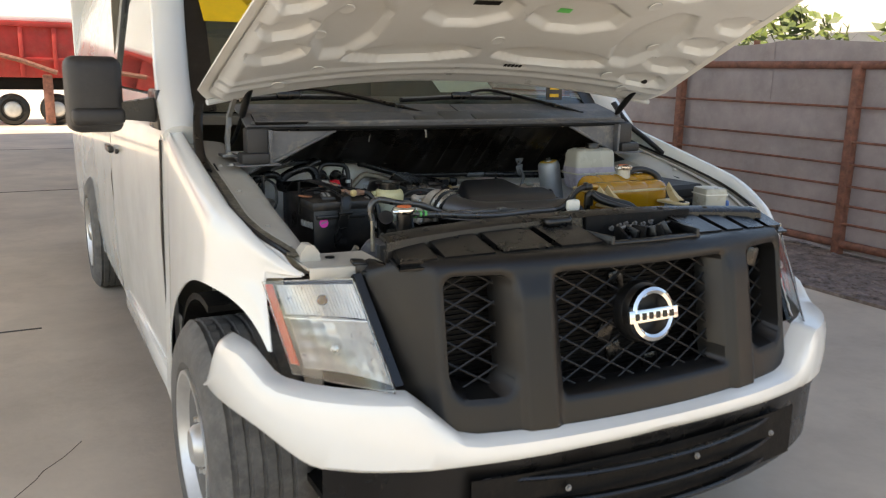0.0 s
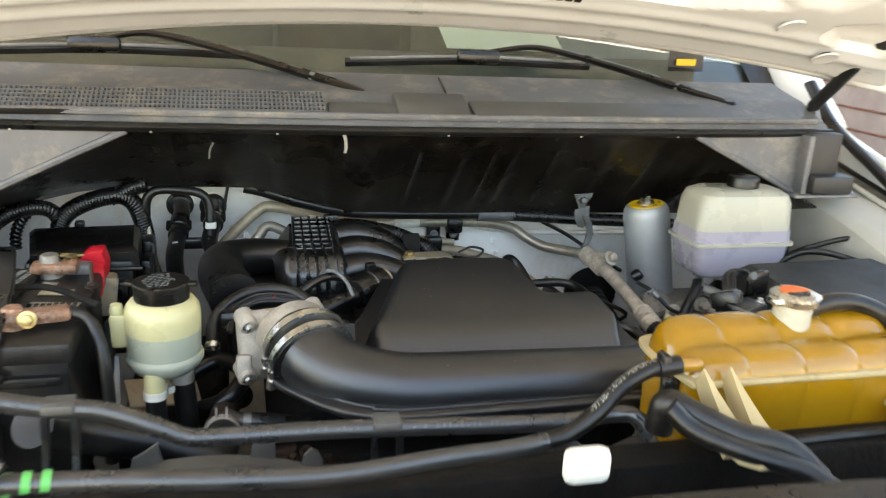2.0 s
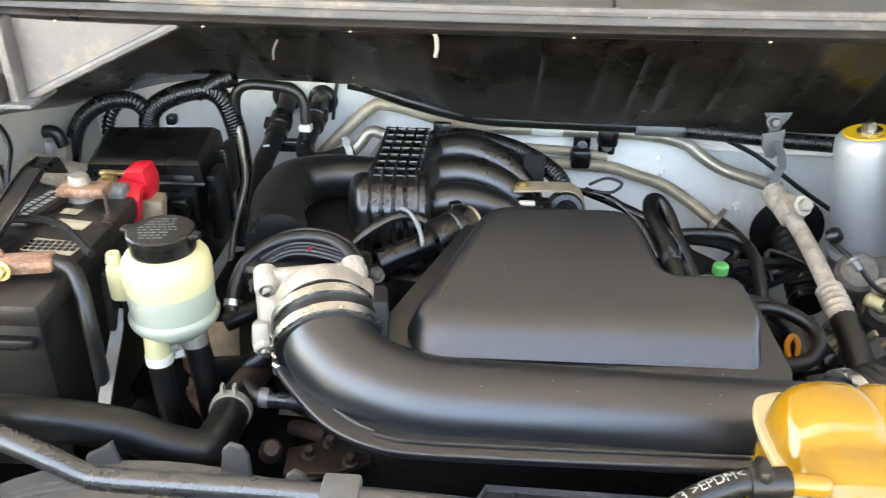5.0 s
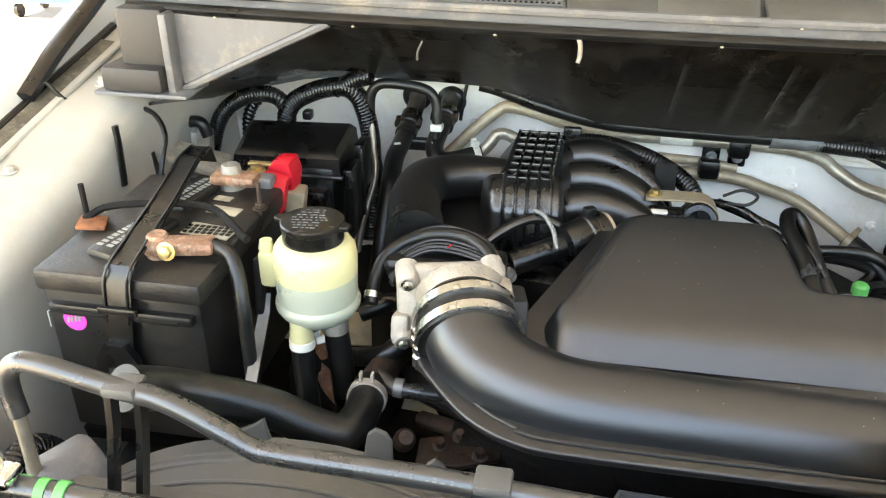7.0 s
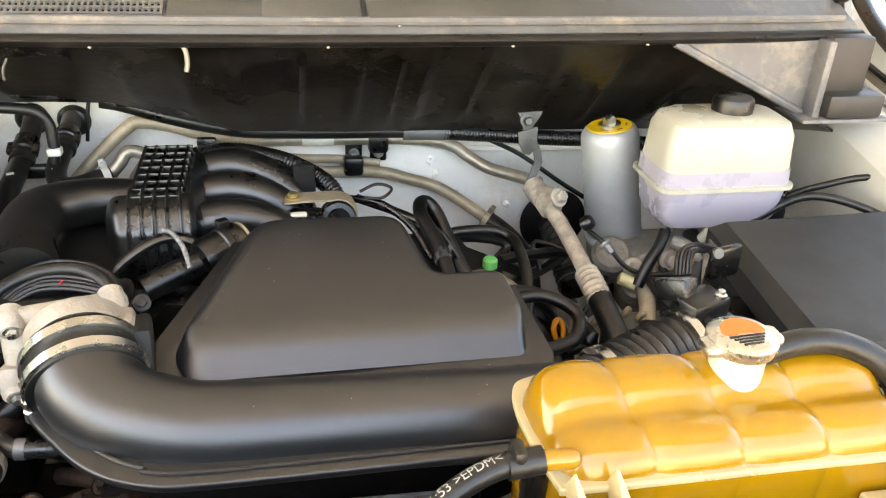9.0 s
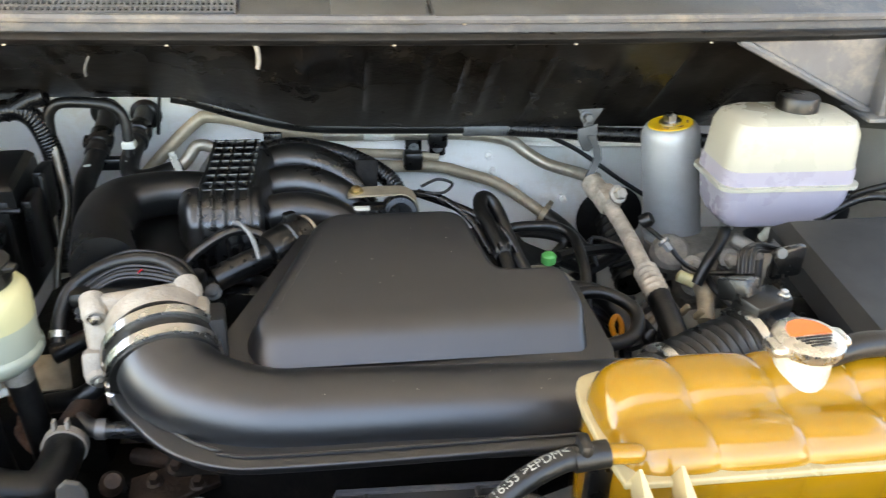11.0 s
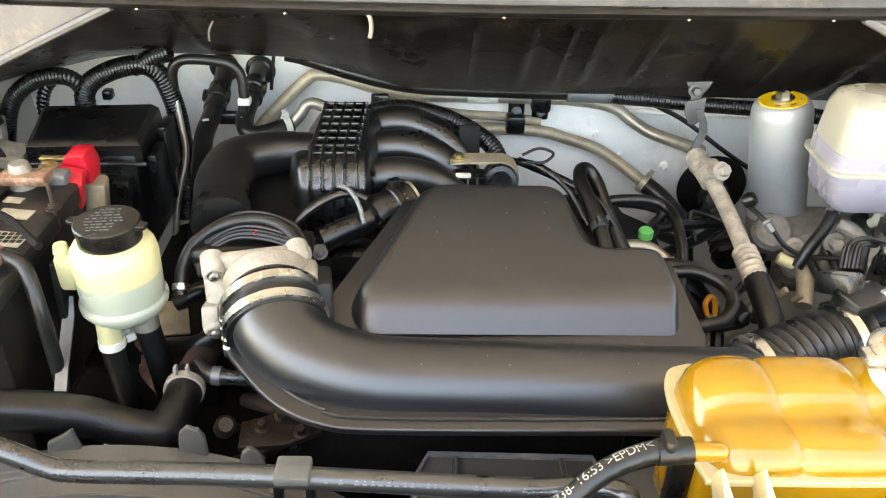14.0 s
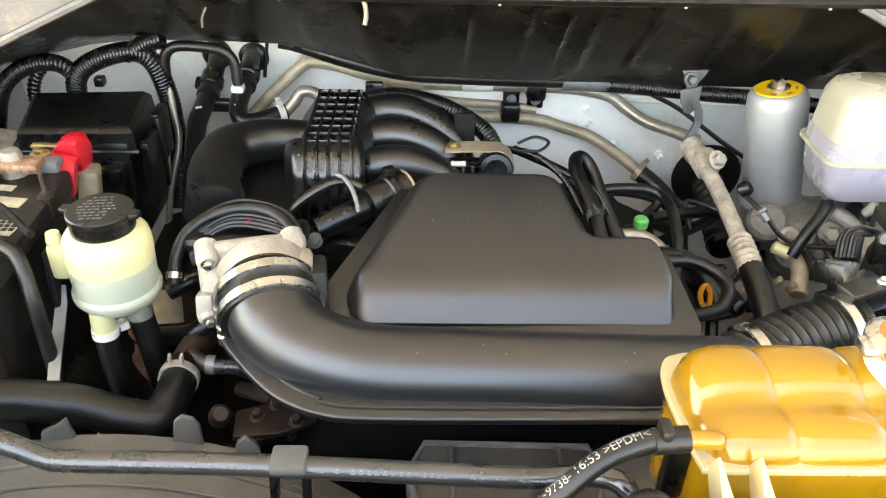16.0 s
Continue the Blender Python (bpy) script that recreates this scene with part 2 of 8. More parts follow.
def lump(name, bm, material, label, category, group="", kind="", sharp=38.0):
    """A thing of one mesh, with its origin at its base."""
    xs = [v.co for v in bm.verts]
    lo = Vector([min(c[i] for c in xs) for i in range(3)])
    hi = Vector([max(c[i] for c in xs) for i in range(3)])
    loc = Vector(((lo.x + hi.x) / 2, (lo.y + hi.y) / 2, lo.z))
    bmesh.ops.translate(bm, verts=bm.verts, vec=-loc)
    ob = part(name, bm, material, None, "", sharp)
    ob.location = loc
    return tagged(ob, label, category, group, kind)


def box(cx, cy, cz, sx, sy, sz, bevel=0.004, turn=None, seg=2, bm=None):
    bm = bm or bmesh.new()
    g = bmesh.ops.create_cube(bm, size=1.0)["verts"]
    bmesh.ops.scale(bm, verts=g, vec=(sx, sy, sz))
    if bevel:
        es = list({e for v in g for e in v.link_edges})
        r = bmesh.ops.bevel(bm, geom=es, offset=min(bevel, 0.45 * min(sx, sy, sz)), segments=seg, affect="EDGES", profile=0.5)
        g = list({v for f in r["faces"] for v in f.verts} | {v for v in g if v.is_valid})
    if turn:
        bmesh.ops.rotate(bm, verts=g, cent=(0, 0, 0), matrix=Euler([radians(a) for a in turn]).to_matrix())
    bmesh.ops.translate(bm, verts=g, vec=(cx, cy, cz))
    return bm


def rings(loops, bm=None, caps=True, close=True):
    """Skins a run of loops that have the same number of points."""
    bm = bm or bmesh.new()
    vs = [[bm.verts.new(p) for p in lp] for lp in loops]
    n = len(vs[0])
    for a, b in zip(vs, vs[1:]):
        for i in range(n if close else n - 1):
            j = (i + 1) % n
            bm.faces.new((a[i], a[j], b[j], b[i]))
    if caps and close:
        bm.faces.new(vs[0][::-1])
        bm.faces.new(vs[-1])
    return bm


def spline(pts, sub=6):
    """Points along a smooth line through pts."""
    p = [Vector(q) for q in pts]
    p = [2 * p[0] - p[1]] + p + [2 * p[-1] - p[-2]]
    out = []
    for i in range(1, len(p) - 2):
        for k in range(sub):
            t = k / sub
            a, b, c, d = p[i - 1], p[i], p[i + 1], p[i + 2]
            out.append(0.5 * ((2 * b) + (c - a) * t + (2 * a - 5 * b + 4 * c - d) * t * t + (3 * b - a - 3 * c + d) * t ** 3))
    return out + [p[-2]]


def frames(line):
    """Side and up for each point of a line, without twisting."""
    res, up = [], Vector((0.05, 0.1, 1))
    for i in range(len(line)):
        d = (line[min(i + 1, len(line) - 1)] - line[max(i - 1, 0)]).normalized()
        s = d.cross(up)
        if s.length < 1e-5:
            s = d.cross(Vector((1, 0, 0)))
        s.normalize()
        up = s.cross(d).normalized()
        res.append((s, up, d))
    return res


def tube(pts, r, n=12, sub=6, flat=1.0, wave=0.0, pitch=0.008, bm=None, smooth=True):
    """A hose or pipe through pts. r: radius or (first, last). wave: depth of corrugation at that pitch."""
    line = spline(pts, sub) if smooth else [Vector(p) for p in pts]
    if wave:
        length = [0.0]
        for a, b in zip(line, line[1:]):
            length.append(length[-1] + (b - a).length)
        count = max(8, int(length[-1] / pitch * 4))
        dense, k = [], 0
        for i in range(count + 1):
            s = length[-1] * i / count
            while k < len(length) - 2 and length[k + 1] < s:
                k += 1
            f = (s - length[k]) / max(1e-9, length[k + 1] - length[k])
            dense.append(line[k].lerp(line[k + 1], f))
        line = dense
    r0, r1 = r if isinstance(r, tuple) else (r, r)
    loops = []
    for i, (p, (s, u, d)) in enumerate(zip(line, frames(line))):
        rr = r0 + (r1 - r0) * i / max(1, len(line) - 1)
        if wave:
            rr -= wave * (0, 0.7, 1, 0.7)[i % 4]
        loops.append([p + s * (rr * math.cos(a)) + u * (rr * flat * math.sin(a)) for a in [2 * math.pi * k / n for k in range(n)]])
    return rings(loops, bm)


def lathe(prof, at, n=32, axis=(0, 0, 1), bm=None):
    """Turns a profile of (radius, height) about an axis through at."""
    m = Vector((0, 0, 1)).rotation_difference(Vector(axis).normalized()).to_matrix()
    at = Vector(at)
    return rings([[at + m @ Vector((r * math.cos(a), r * math.sin(a), z)) for a in [2 * math.pi * k / n for k in range(n)]] for r, z in prof], bm)


def prism(poly, z0, z1, bevel=0.0, place=None, seg=3, bm=None):
    """Extrudes a plan outline from z0 to z1, bevels its edges, and sets it with a pose."""
    bm = bm or bmesh.new()
    lo = [bm.verts.new((x, y, z0)) for x, y in poly]
    hi = [bm.verts.new((x, y, z1)) for x, y in poly]
    n = len(poly)
    bm.faces.new(lo[::-1])
    bm.faces.new(hi)
    for i in range(n):
        bm.faces.new((lo[i], lo[(i + 1) % n], hi[(i + 1) % n], hi[i]))
    g = lo + hi
    if bevel:
        bmesh.ops.recalc_face_normals(bm, faces=bm.faces)
        es = list({e for v in g for e in v.link_edges})
        r = bmesh.ops.bevel(bm, geom=es, offset=bevel, segments=seg, affect="EDGES", profile=0.5)
        g = list({v for f in r["faces"] for v in f.verts} | {v for v in g if v.is_valid})
    if place:
        bmesh.ops.transform(bm, matrix=place, verts=g)
    return bm


def sheet(f, nu, nv, thick=0.003, bm=None):
    """A curved sheet of some thickness: f(u, v) gives its points, u and v from 0 to 1."""
    bm = bm or bmesh.new()
    top = [[Vector(f(i / nu, j / nv)) for j in range(nv + 1)] for i in range(nu + 1)]
    def nrm(i, j):
        du = top[min(i + 1, nu)][j] - top[max(i - 1, 0)][j]
        dv = top[i][min(j + 1, nv)] - top[i][max(j - 1, 0)]
        c = du.cross(dv)
        return c.normalized() if c.length > 1e-9 else Vector((0, 0, 1))
    a = [[bm.verts.new(top[i][j]) for j in range(nv + 1)] for i in range(nu + 1)]
    b = [[bm.verts.new(top[i][j] - nrm(i, j) * thick) for j in range(nv + 1)] for i in range(nu + 1)]
    for i in range(nu):
        for j in range(nv):
            bm.faces.new((a[i][j], a[i + 1][j], a[i + 1][j + 1], a[i][j + 1]))
            bm.faces.new((b[i][j], b[i][j + 1], b[i + 1][j + 1], b[i + 1][j]))
    for i in range(nu):
        bm.faces.new((a[i][0], b[i][0], b[i + 1][0], a[i + 1][0]))
        bm.faces.new((a[i][nv], a[i + 1][nv], b[i + 1][nv], b[i][nv]))
    for j in range(nv):
        bm.faces.new((a[0][j], a[0][j + 1], b[0][j + 1], b[0][j]))
        bm.faces.new((a[nu][j], b[nu][j], b[nu][j + 1], a[nu][j + 1]))
    return bm


def bolt(at, r=0.007, axis=(0, 0, 1), h=0.006, bm=None):
    """A flanged hexagon bolt head."""
    bm = lathe([(r * 1.5, 0), (r * 1.5, h * 0.3), (r * 1.3, h * 0.35)], at, 16, axis, bm)
    up = Vector(at) + Vector(axis).normalized() * h * 0.3
    return lathe([(r, 0), (r, h * 0.85), (r * 0.8, h)], up, 6, axis, bm)


BAY = Vector((-0.076, 0.011, 1.615))
NOSE = Vector((-0.775, -0.909, 1.516))


def draw_in(ob, k, about=BAY, shift=(0, 0, 0)):
    """Resizes a finished thing or part by k about a point of the world, then shifts it."""
    o = origin_of(ob)
    ob.location = Vector(ob.location) + (about + (o - about) * k - o) + Vector(shift)
    ob.scale = (k, k, k)
    return ob


def smooth01(x):
    x = min(1.0, max(0.0, x))
    return x * x * (3 - 2 * x)


def lerp(a, b, t):
    return a + (b - a) * t


def table(rows, x):
    """Straight-line look-up in rows of (x, y)."""
    for (x0, y0), (x1, y1) in zip(rows, rows[1:]):
        if x <= x1:
            return lerp(y0, y1, max(0.0, (x - x0) / (x1 - x0)))
    return rows[-1][1]


# ---- the place: ground, roof, fence, distance ----
ground = tagged(part("ground", box(0, 40, -0.25, 400, 400, 0.5, 0), CONCRETE), "brown stained concrete yard slab in the shade", "ground", kind="structure")
for y, x0, x1 in ((3.6, -9, -1.4), (9.5, -12, 4.6), (15.0, -12, 4.6)):
    part("slab_joint", box((x0 + x1) / 2, y, 0.002, x1 - x0, 0.012, 0.006, 0), JOINT, ground)
part("slab_joint", box(-2.6, 8, 0.002, 0.012, 30, 0.006, 0), JOINT, ground)
random.seed(4)
for cx, cy in ((-1.75, 2.2), (-1.9, 4.6), (-1.6, 1.4)):
    pts, x, y = [], cx, cy
    for k in range(7):
        pts.append((x, y, 0.0))
        x += random.uniform(-0.05, 0.09)
        y += random.uniform(0.03, 0.14)
    part("crack", tube(pts, 0.0016, 5, 2), JOINT, ground)

gravel = bmesh.new()
random.seed(7)
box(24.0, 10, 0.01, 40.6, 60, 0.03, 0, bm=gravel)
for k in range(1500):
    r = random.uniform(0.012, 0.035)
    x, y = 3.75 + abs(random.gauss(0, 0.7)), random.uniform(0.6, 6.0)
    g = bmesh.ops.create_icosphere(gravel, subdivisions=1, radius=r)["verts"]
    bmesh.ops.scale(gravel, verts=g, vec=(random.uniform(0.7, 1.3), random.uniform(0.7, 1.3), 0.6))
    bmesh.ops.translate(gravel, verts=g, vec=(x, y, 0.026))
lump("gravel", gravel, GRAVEL, "loose reddish grey gravel along the pipe fence", "gravel", kind="stuff")

# unseen roof without posts; its edges are set by the light they let in
roof = bmesh.new()
random.seed(3)
loops = []
for i in range(161):
    x = -6.5 + 10.1 * i / 160
    z = 4.9 + 0.025 * math.sin(i * 1.6)
    loops.append([(x, -1.9, z), (x, 18, z), (x, 18, z + 0.02), (x, -1.9, z + 0.02)])
rings(loops, roof)
ceiling = tagged(part("ceiling", roof, ROOFM), "unseen corrugated carport roof added to shade the van", "roof", kind="structure")
wall_east = tagged(part("wall_east", box(9.5, 12, 1.6, 0.3, 40, 3.2, 0), WALLW), "pale building wall beyond the fence", "wall", kind="structure")

fence = thing("pipe_fence", (4.9, 4, 0.03), "rusty brown pipe fence with a brown shade screen behind", "fence")
for y in (-1.2, 0.95, 3.05, 5.12, 7.2, 9.3, 11.4, 13.5):
    part("post", box(4.9, y, 0.83, 0.08, 0.075, 1.62, 0.006), RUST, fence)
for z, r in ((1.645, 0.036), (1.295, 0.011), (1.003, 0.011), (0.81, 0.011), (0.625, 0.011), (0.455, 0.011), (0.297, 0.011), (0.115, 0.036)):
    part("rail", tube([(4.9 - (0.02 if r < 0.02 else 0), -2.0, z), (4.9 - (0.02 if r < 0.02 else 0), 14.0, z)], r, 10, 1), RUST, fence)
for k in range(8):
    y0 = -2.0 + 2.0 * k
    part("screen_panel", sheet(lambda u, v: (4.97 + 0.012 * math.sin(u * 9 + k) * math.sin(v * 5), y0 + 2.02 * u, 0.05 + 1.80 * v + 0.02 * math.sin(u * 7 + k)), 14, 8, 0.004), SCREEN, fence)
for y in (4.3, 1.7, 6.4, 8.8):
    part("screen_pole", tube([(5.05, y, 0.03), (5.05, y, 1.88)], 0.03, 10, 1), RUST, fence)

random.seed(11)
for ty, s in ((4.0, 1.0), (6.2, 1.1), (9.0, 0.9), (12.0, 1.2)):
    bush = thing("bush", (7.6, ty, 0.03), "sunlit yellow-green bush behind the fence", "bush", "bushes behind the fence")
    part("stem", tube([(7.6, ty, 0.03), (7.62, ty + 0.05, 0.8), (7.55, ty, 1.5)], (0.05, 0.02), 8, 4), RUST, bush)
    crown = bmesh.new()
    for k in range(420):
        a, b, r = random.uniform(0, 6.283), random.uniform(-0.6, 1.5), random.uniform(0.3, 1.0) ** 0.5
        c = V(7.6 + 0.75 * s * r * math.cos(a) * math.cos(b), ty + 0.95 * s * r * math.sin(a) * math.cos(b), 1.75 + 0.65 * s * r * math.sin(b))
        d = V(random.gauss(0, 1), random.gauss(0, 1), random.gauss(0, 1)).normalized()
        e = d.orthogonal().normalized() * 0.05
        d = d * 0.11
        crown.faces.new([crown.verts.new(q) for q in (c - d, c + e, c + d, c - e)])
    part("crown", crown, LEAF, bush)

# far trailer, seen past the side of the van
trailer = thing("dump_trailer", (-5.4, 22.3, 0), "red ribbed steel dump trailer with a white frame", "trailer")
part("body", box(-5.4, 22.6, 1.85, 11.4, 2.2, 1.35, 0.02), TRUCKRED, trailer)
for k in range(16):
    part("rib", box(-10.9 + 0.75 * k, 21.46, 1.85, 0.10, 0.10, 1.3, 0.01), TRUCKRED, trailer)
part("top_rail", box(-5.4, 21.45, 2.46, 11.4, 0.14, 0.12, 0.01), TRUCKRED, trailer)
part("side_rail", box(-5.4, 21.47, 1.62, 11.4, 0.10, 0.08, 0.01), TRUCKRED, trailer)
part("cover", box(-5.4, 22.6, 2.60, 11.4, 2.2, 0.14, 0.02), WALLW, trailer, "pale rolled tarpaulin")
part("frame", box(-5.4, 21.9, 1.02, 11.0, 0.2, 0.30, 0.02), DARK, trailer)
for x in (-9.0, -6.2, -4.4, -1.9):
    part("hanger", box(x, 21.7, 0.75, 0.12, 0.3, 0.5, 0.02), RUST, trailer)
for x in (-7.1, -2.7, -1.45, -0.45):
    w = part("wheel", lathe([(0.14, -0.02), (0.24, 0.0), (0.28, -0.06), (0.36, -0.04), (0.39, 0.0), (0.39, 0.22), (0.32, 0.26), (0.1, 0.26)], (x, 21.55, 0.39), 28, (0, 1, 0)), RUBBER, trailer)
    part("rim", lathe([(0.05, -0.03), (0.15, -0.04), (0.20, -0.01), (0.23, 0.04)], (x, 21.55, 0.39), 24, (0, 1, 0)), RIM, w)
part("drawbar", tube([(-3.5, 21.3, 2.0), (-1.6, 21.2, 1.7), (-0.4, 21.2, 1.3)], 0.06, 8, 4), RUST, trailer)
part("landing_jack", box(-0.62, 21.4, 0.65, 0.22, 0.25, 1.2, 0.03), RUST, trailer, "orange-brown rusty jack leg")
tagged(part("backdrop_shed", box(-8, 34, 4, 40, 0.3, 8, 0), WALLW), "white shed wall behind the trailer", "shed", kind="structure")

eave = thing("shed_eave", (8.6, 6, 0), "dark shed eave on posts beyond the fence", "shed")
part("fascia", box(8.6, 6.0, 3.02, 0.3, 22.0, 0.55, 0.02), FADED, eave)
for y in (-3.0, 3.0, 9.5, 16.0):
    part("eave_post", box(8.75, y, 1.4, 0.12, 0.12, 2.8, 0.01), FADED, eave)

cart = thing("tub_cart", (-4.55, 6.35, 0), "blue plastic tub cart on small casters", "cart")
part("tub", rings([[(-4.55 + s * a * 0.42, 6.35 + s * b * 0.26, z) for a, b in ((-1, -1), (1, -1), (1, 1), (-1, 1))] for s, z in ((0.85, 0.13), (1.0, 0.45), (1.04, 0.47), (0.96, 0.46), (0.8, 0.16))]), BLUE, cart)
for a, b in ((-1, -1), (1, -1), (1, 1), (-1, 1)):
    part("caster", lathe([(0.02, -0.02), (0.055, -0.018), (0.055, 0.018), (0.02, 0.02)], (-4.55 + a * 0.3, 6.35 + b * 0.17, 0.055), 16, (1, 0, 0)), RUBBER, cart)


# ---- the van: body ----
van = thing("cargo_van", (0, 2.5, 0), "white full-size cargo van with its hood propped open", "van")


def body_section(y, side):
    k = smooth01((y - 1.35) / 0.9)
    pts = [(0.985, 0.33), (1.005, 0.55), (1.01, 0.95), (1.0, 1.28), (0.965, 1.42), (0.90, 1.85), (0.84, 2.05), (0.70, 2.13)]
    return [(side * x, y, z) for x, z in pts]


for side, nm in ((-1, "left"), (1, "right")):
    ys = [3.06 + 0.253 * k for k in range(13)]
    bm = rings([body_section(y, side) + [(q[0] - side * 0.03, q[1], q[2]) for q in body_section(y, side)[::-1]] for y in ys])
    part("side_panel", bm, WHITE, van)
    door_ys = [1.41, 1.6, 1.9, 2.3, 2.7, 3.03]
    lower = lambda y: body_section(y, side)[:5]
    bm = rings([lower(y) + [(q[0] - side * 0.04, q[1], q[2]) for q in lower(y)[::-1]] for y in door_ys])
    door = part("door", bm, WHITE, van, "front cab door with its window shut")
    part("door_seam", rings([[(side * (x + 0.004), y0 + dy, z) for dy in (0, 0.022)] + [(side * (x - 0.02), y0 + dy, z) for dy in (0.022, 0)] for y0 in (1.388,) for x, z in ((0.985, 0.34), (1.005, 0.55), (1.01, 0.95), (1.0, 1.28))]), RUBBER, door)
    part("door_seam", rings([[(side * (x + 0.004), 3.03 + dy, z) for dy in (0, 0.016)] + [(side * (x - 0.02), 3.03 + dy, z) for dy in (0.016, 0)] for x, z in ((0.985, 0.34), (1.01, 0.95), (0.965, 1.42), (0.90, 1.85))]), RUBBER, door)
    part("window_pane", rings([[(side * 0.958, y, 1.43), (side * 0.952, y, 1.43), (side * (0.885 + s), y, z), (side * (0.891 + s), y, z)] for y, z, s in ((1.52, 1.52, 0.055), (1.75, 1.8, 0.01), (2.95, 1.88, 0.0))]), GLASS, door)
    part("window_frame", tube([(side * 0.955, 1.47, 1.43), (side * 0.90, 1.80, 1.84), (side * 0.89, 2.95, 1.90), (side * 0.955, 2.98, 1.44)], 0.016, 8, 1, smooth=False), RUBBER, door)
    part("handle", box(side * 1.03, 2.86, 1.12, 0.03, 0.17, 0.035, 0.01), PLASTIC, door, "black pull handle")
    part("lock", lathe([(0.012, 0), (0.012, 0.012), (0.009, 0.014)], (side * 1.008, 2.68, 1.12), 14, (side, 0, 0)), PLASTIC, door)
    part("pillar", tube([(side * 0.945, 1.30, 1.30), (side * 0.93, 1.52, 1.50), (side * 0.86, 1.95, 1.95), (side * 0.80, 2.25, 2.10), (side * 0.80, 3.1, 2.11)], 0.062, 12, 6, flat=0.8), WHITE, van)
    part("sill", box(side * 0.985, 1.9, 0.36, 0.05, 1.7, 0.10, 0.02), WHITE, van)
part("roof", sheet(lambda u, v: (lerp(-0.80, 0.80, u), lerp(2.05, 6.09, v), 2.13 + 0.05 * math.sin(math.pi * u) - 0.05 * (1 - smooth01(v * 6))), 12, 12, 0.02), WHITE, van)
part("rear_wall", box(0, 6.1, 1.2, 1.9, 0.06, 1.8, 0.02), WHITE, van)
part("bulkhead", box(0, 3.2, 1.3, 1.88, 0.03, 1.6, 0.0), INTERIOR, van, "dark cab partition")
part("dashboard", sheet(lambda u, v: (lerp(-0.9, 0.9, u), lerp(1.36, 1.85, v), 1.36 + 0.06 * math.sin(v * 2.6) - 0.25 * smooth01(v * 3 - 2)), 10, 12, 0.03), INTERIOR, van, "tan-grey dashboard top")
part("cab_floor", box(0, 2.0, 0.6, 1.85, 1.3, 0.05, 0), INTERIOR, van)
for x in (-0.45, 0.45):
    part("seat", box(x, 2.35, 1.25, 0.52, 0.16, 0.85, 0.06), INTERIOR, van)


def screen_pt(u, v):
    x = lerp(-0.86, 0.86, u) * lerp(1.0, 0.9, v)
    return (x, lerp(1.30, 1.98, v) + 0.16 * (1 - (x / 0.86) ** 2) * 0.0 + 0.09 * (x / 0.86) ** 2, lerp(1.375, 2.06, v))


ws = part("windshield", sheet(screen_pt, 24, 10, 0.006), GLASS, van, "tinted windshield above the cowl")
ws.visible_shadow = False
part("windshield_border", sheet(lambda u, v: V(*screen_pt(lerp(-0.015, 0.03, v), u)) + V(0, -0.008, 0.004), 10, 2, 0.004), RUBBER, van)
part("windshield_border", sheet(lambda u, v: V(*screen_pt(1 - lerp(-0.015, 0.03, v), u)) + V(0, -0.008, 0.004), 10, 2, 0.004), RUBBER, van)
part("notice_sheet", sheet(lambda u, v: (0.11 + 0.26 * u - 0.03 * v, 1.44 + 0.20 * v, 1.445 + 0.15 * v), 2, 2, 0.001), PAPER, van, "cream paper sheet lying behind the windshield")
part("warning_card", sheet(lambda u, v: (-0.78 + 0.24 * u, 1.66 + 0.13 * v, 1.70 + 0.12 * v), 2, 2, 0.001), YELLOW, van, "yellow card taped inside the windshield")
tag = part("dash_tag", sheet(lambda u, v: (0.60 + 0.09 * u, 1.395 + 0.01 * u, 1.415 + 0.075 * v), 2, 2, 0.001), PLASTIC, van, "black tag with yellow marks")
for k in range(2):
    part("tag_mark", sheet(lambda u, v: (0.618 + 0.05 * u, 1.392 + 0.006 * u, 1.43 + 0.032 * k + 0.014 * v), 1, 1, 0.001), YELLOW, tag)

# fenders with their wheel arches
CREST = [(p.x, p.y) for p in spline([(0.20, 1.035, 0), (0.34, 1.085, 0), (0.42, 1.114, 0), (0.82, 1.215, 0), (1.19, 1.292, 0), (1.42, 1.345, 0)], 8)]


def crest_x(y):
    return 0.962 - 0.10 * smooth01((0.72 - y) / 0.42) ** 1.3


FENDER_TOP = [(p.x, p.y) for p in spline([(a, b, 0) for a, b in [(0.338, 1.030), (0.40, 1.062), (0.48, 1.098), (0.62, 1.154), (0.85, 1.211), (1.19, 1.292), (1.42, 1.345)]], 8)]
FENDER_X = [(p.x, p.y) for p in spline([(a, b, 0) for a, b in [(0.338, 0.838), (0.36, 0.857), (0.40, 0.884), (0.48, 0.920), (0.62, 0.954), (0.76, 0.962), (1.42, 0.962)]], 8)]
ARCH_LIP = [(p.x, p.y) for p in spline([(a, b, 0) for a, b in [(0.44, 0.795), (0.452, 0.838), (0.470, 0.880), (0.505, 0.920), (0.57, 0.947), (0.67, 0.950), (0.82, 0.918), (0.95, 0.868), (1.10, 0.785), (1.20, 0.695), (1.27, 0.58), (1.30, 0.36), (1.42, 0.36)]], 6)]


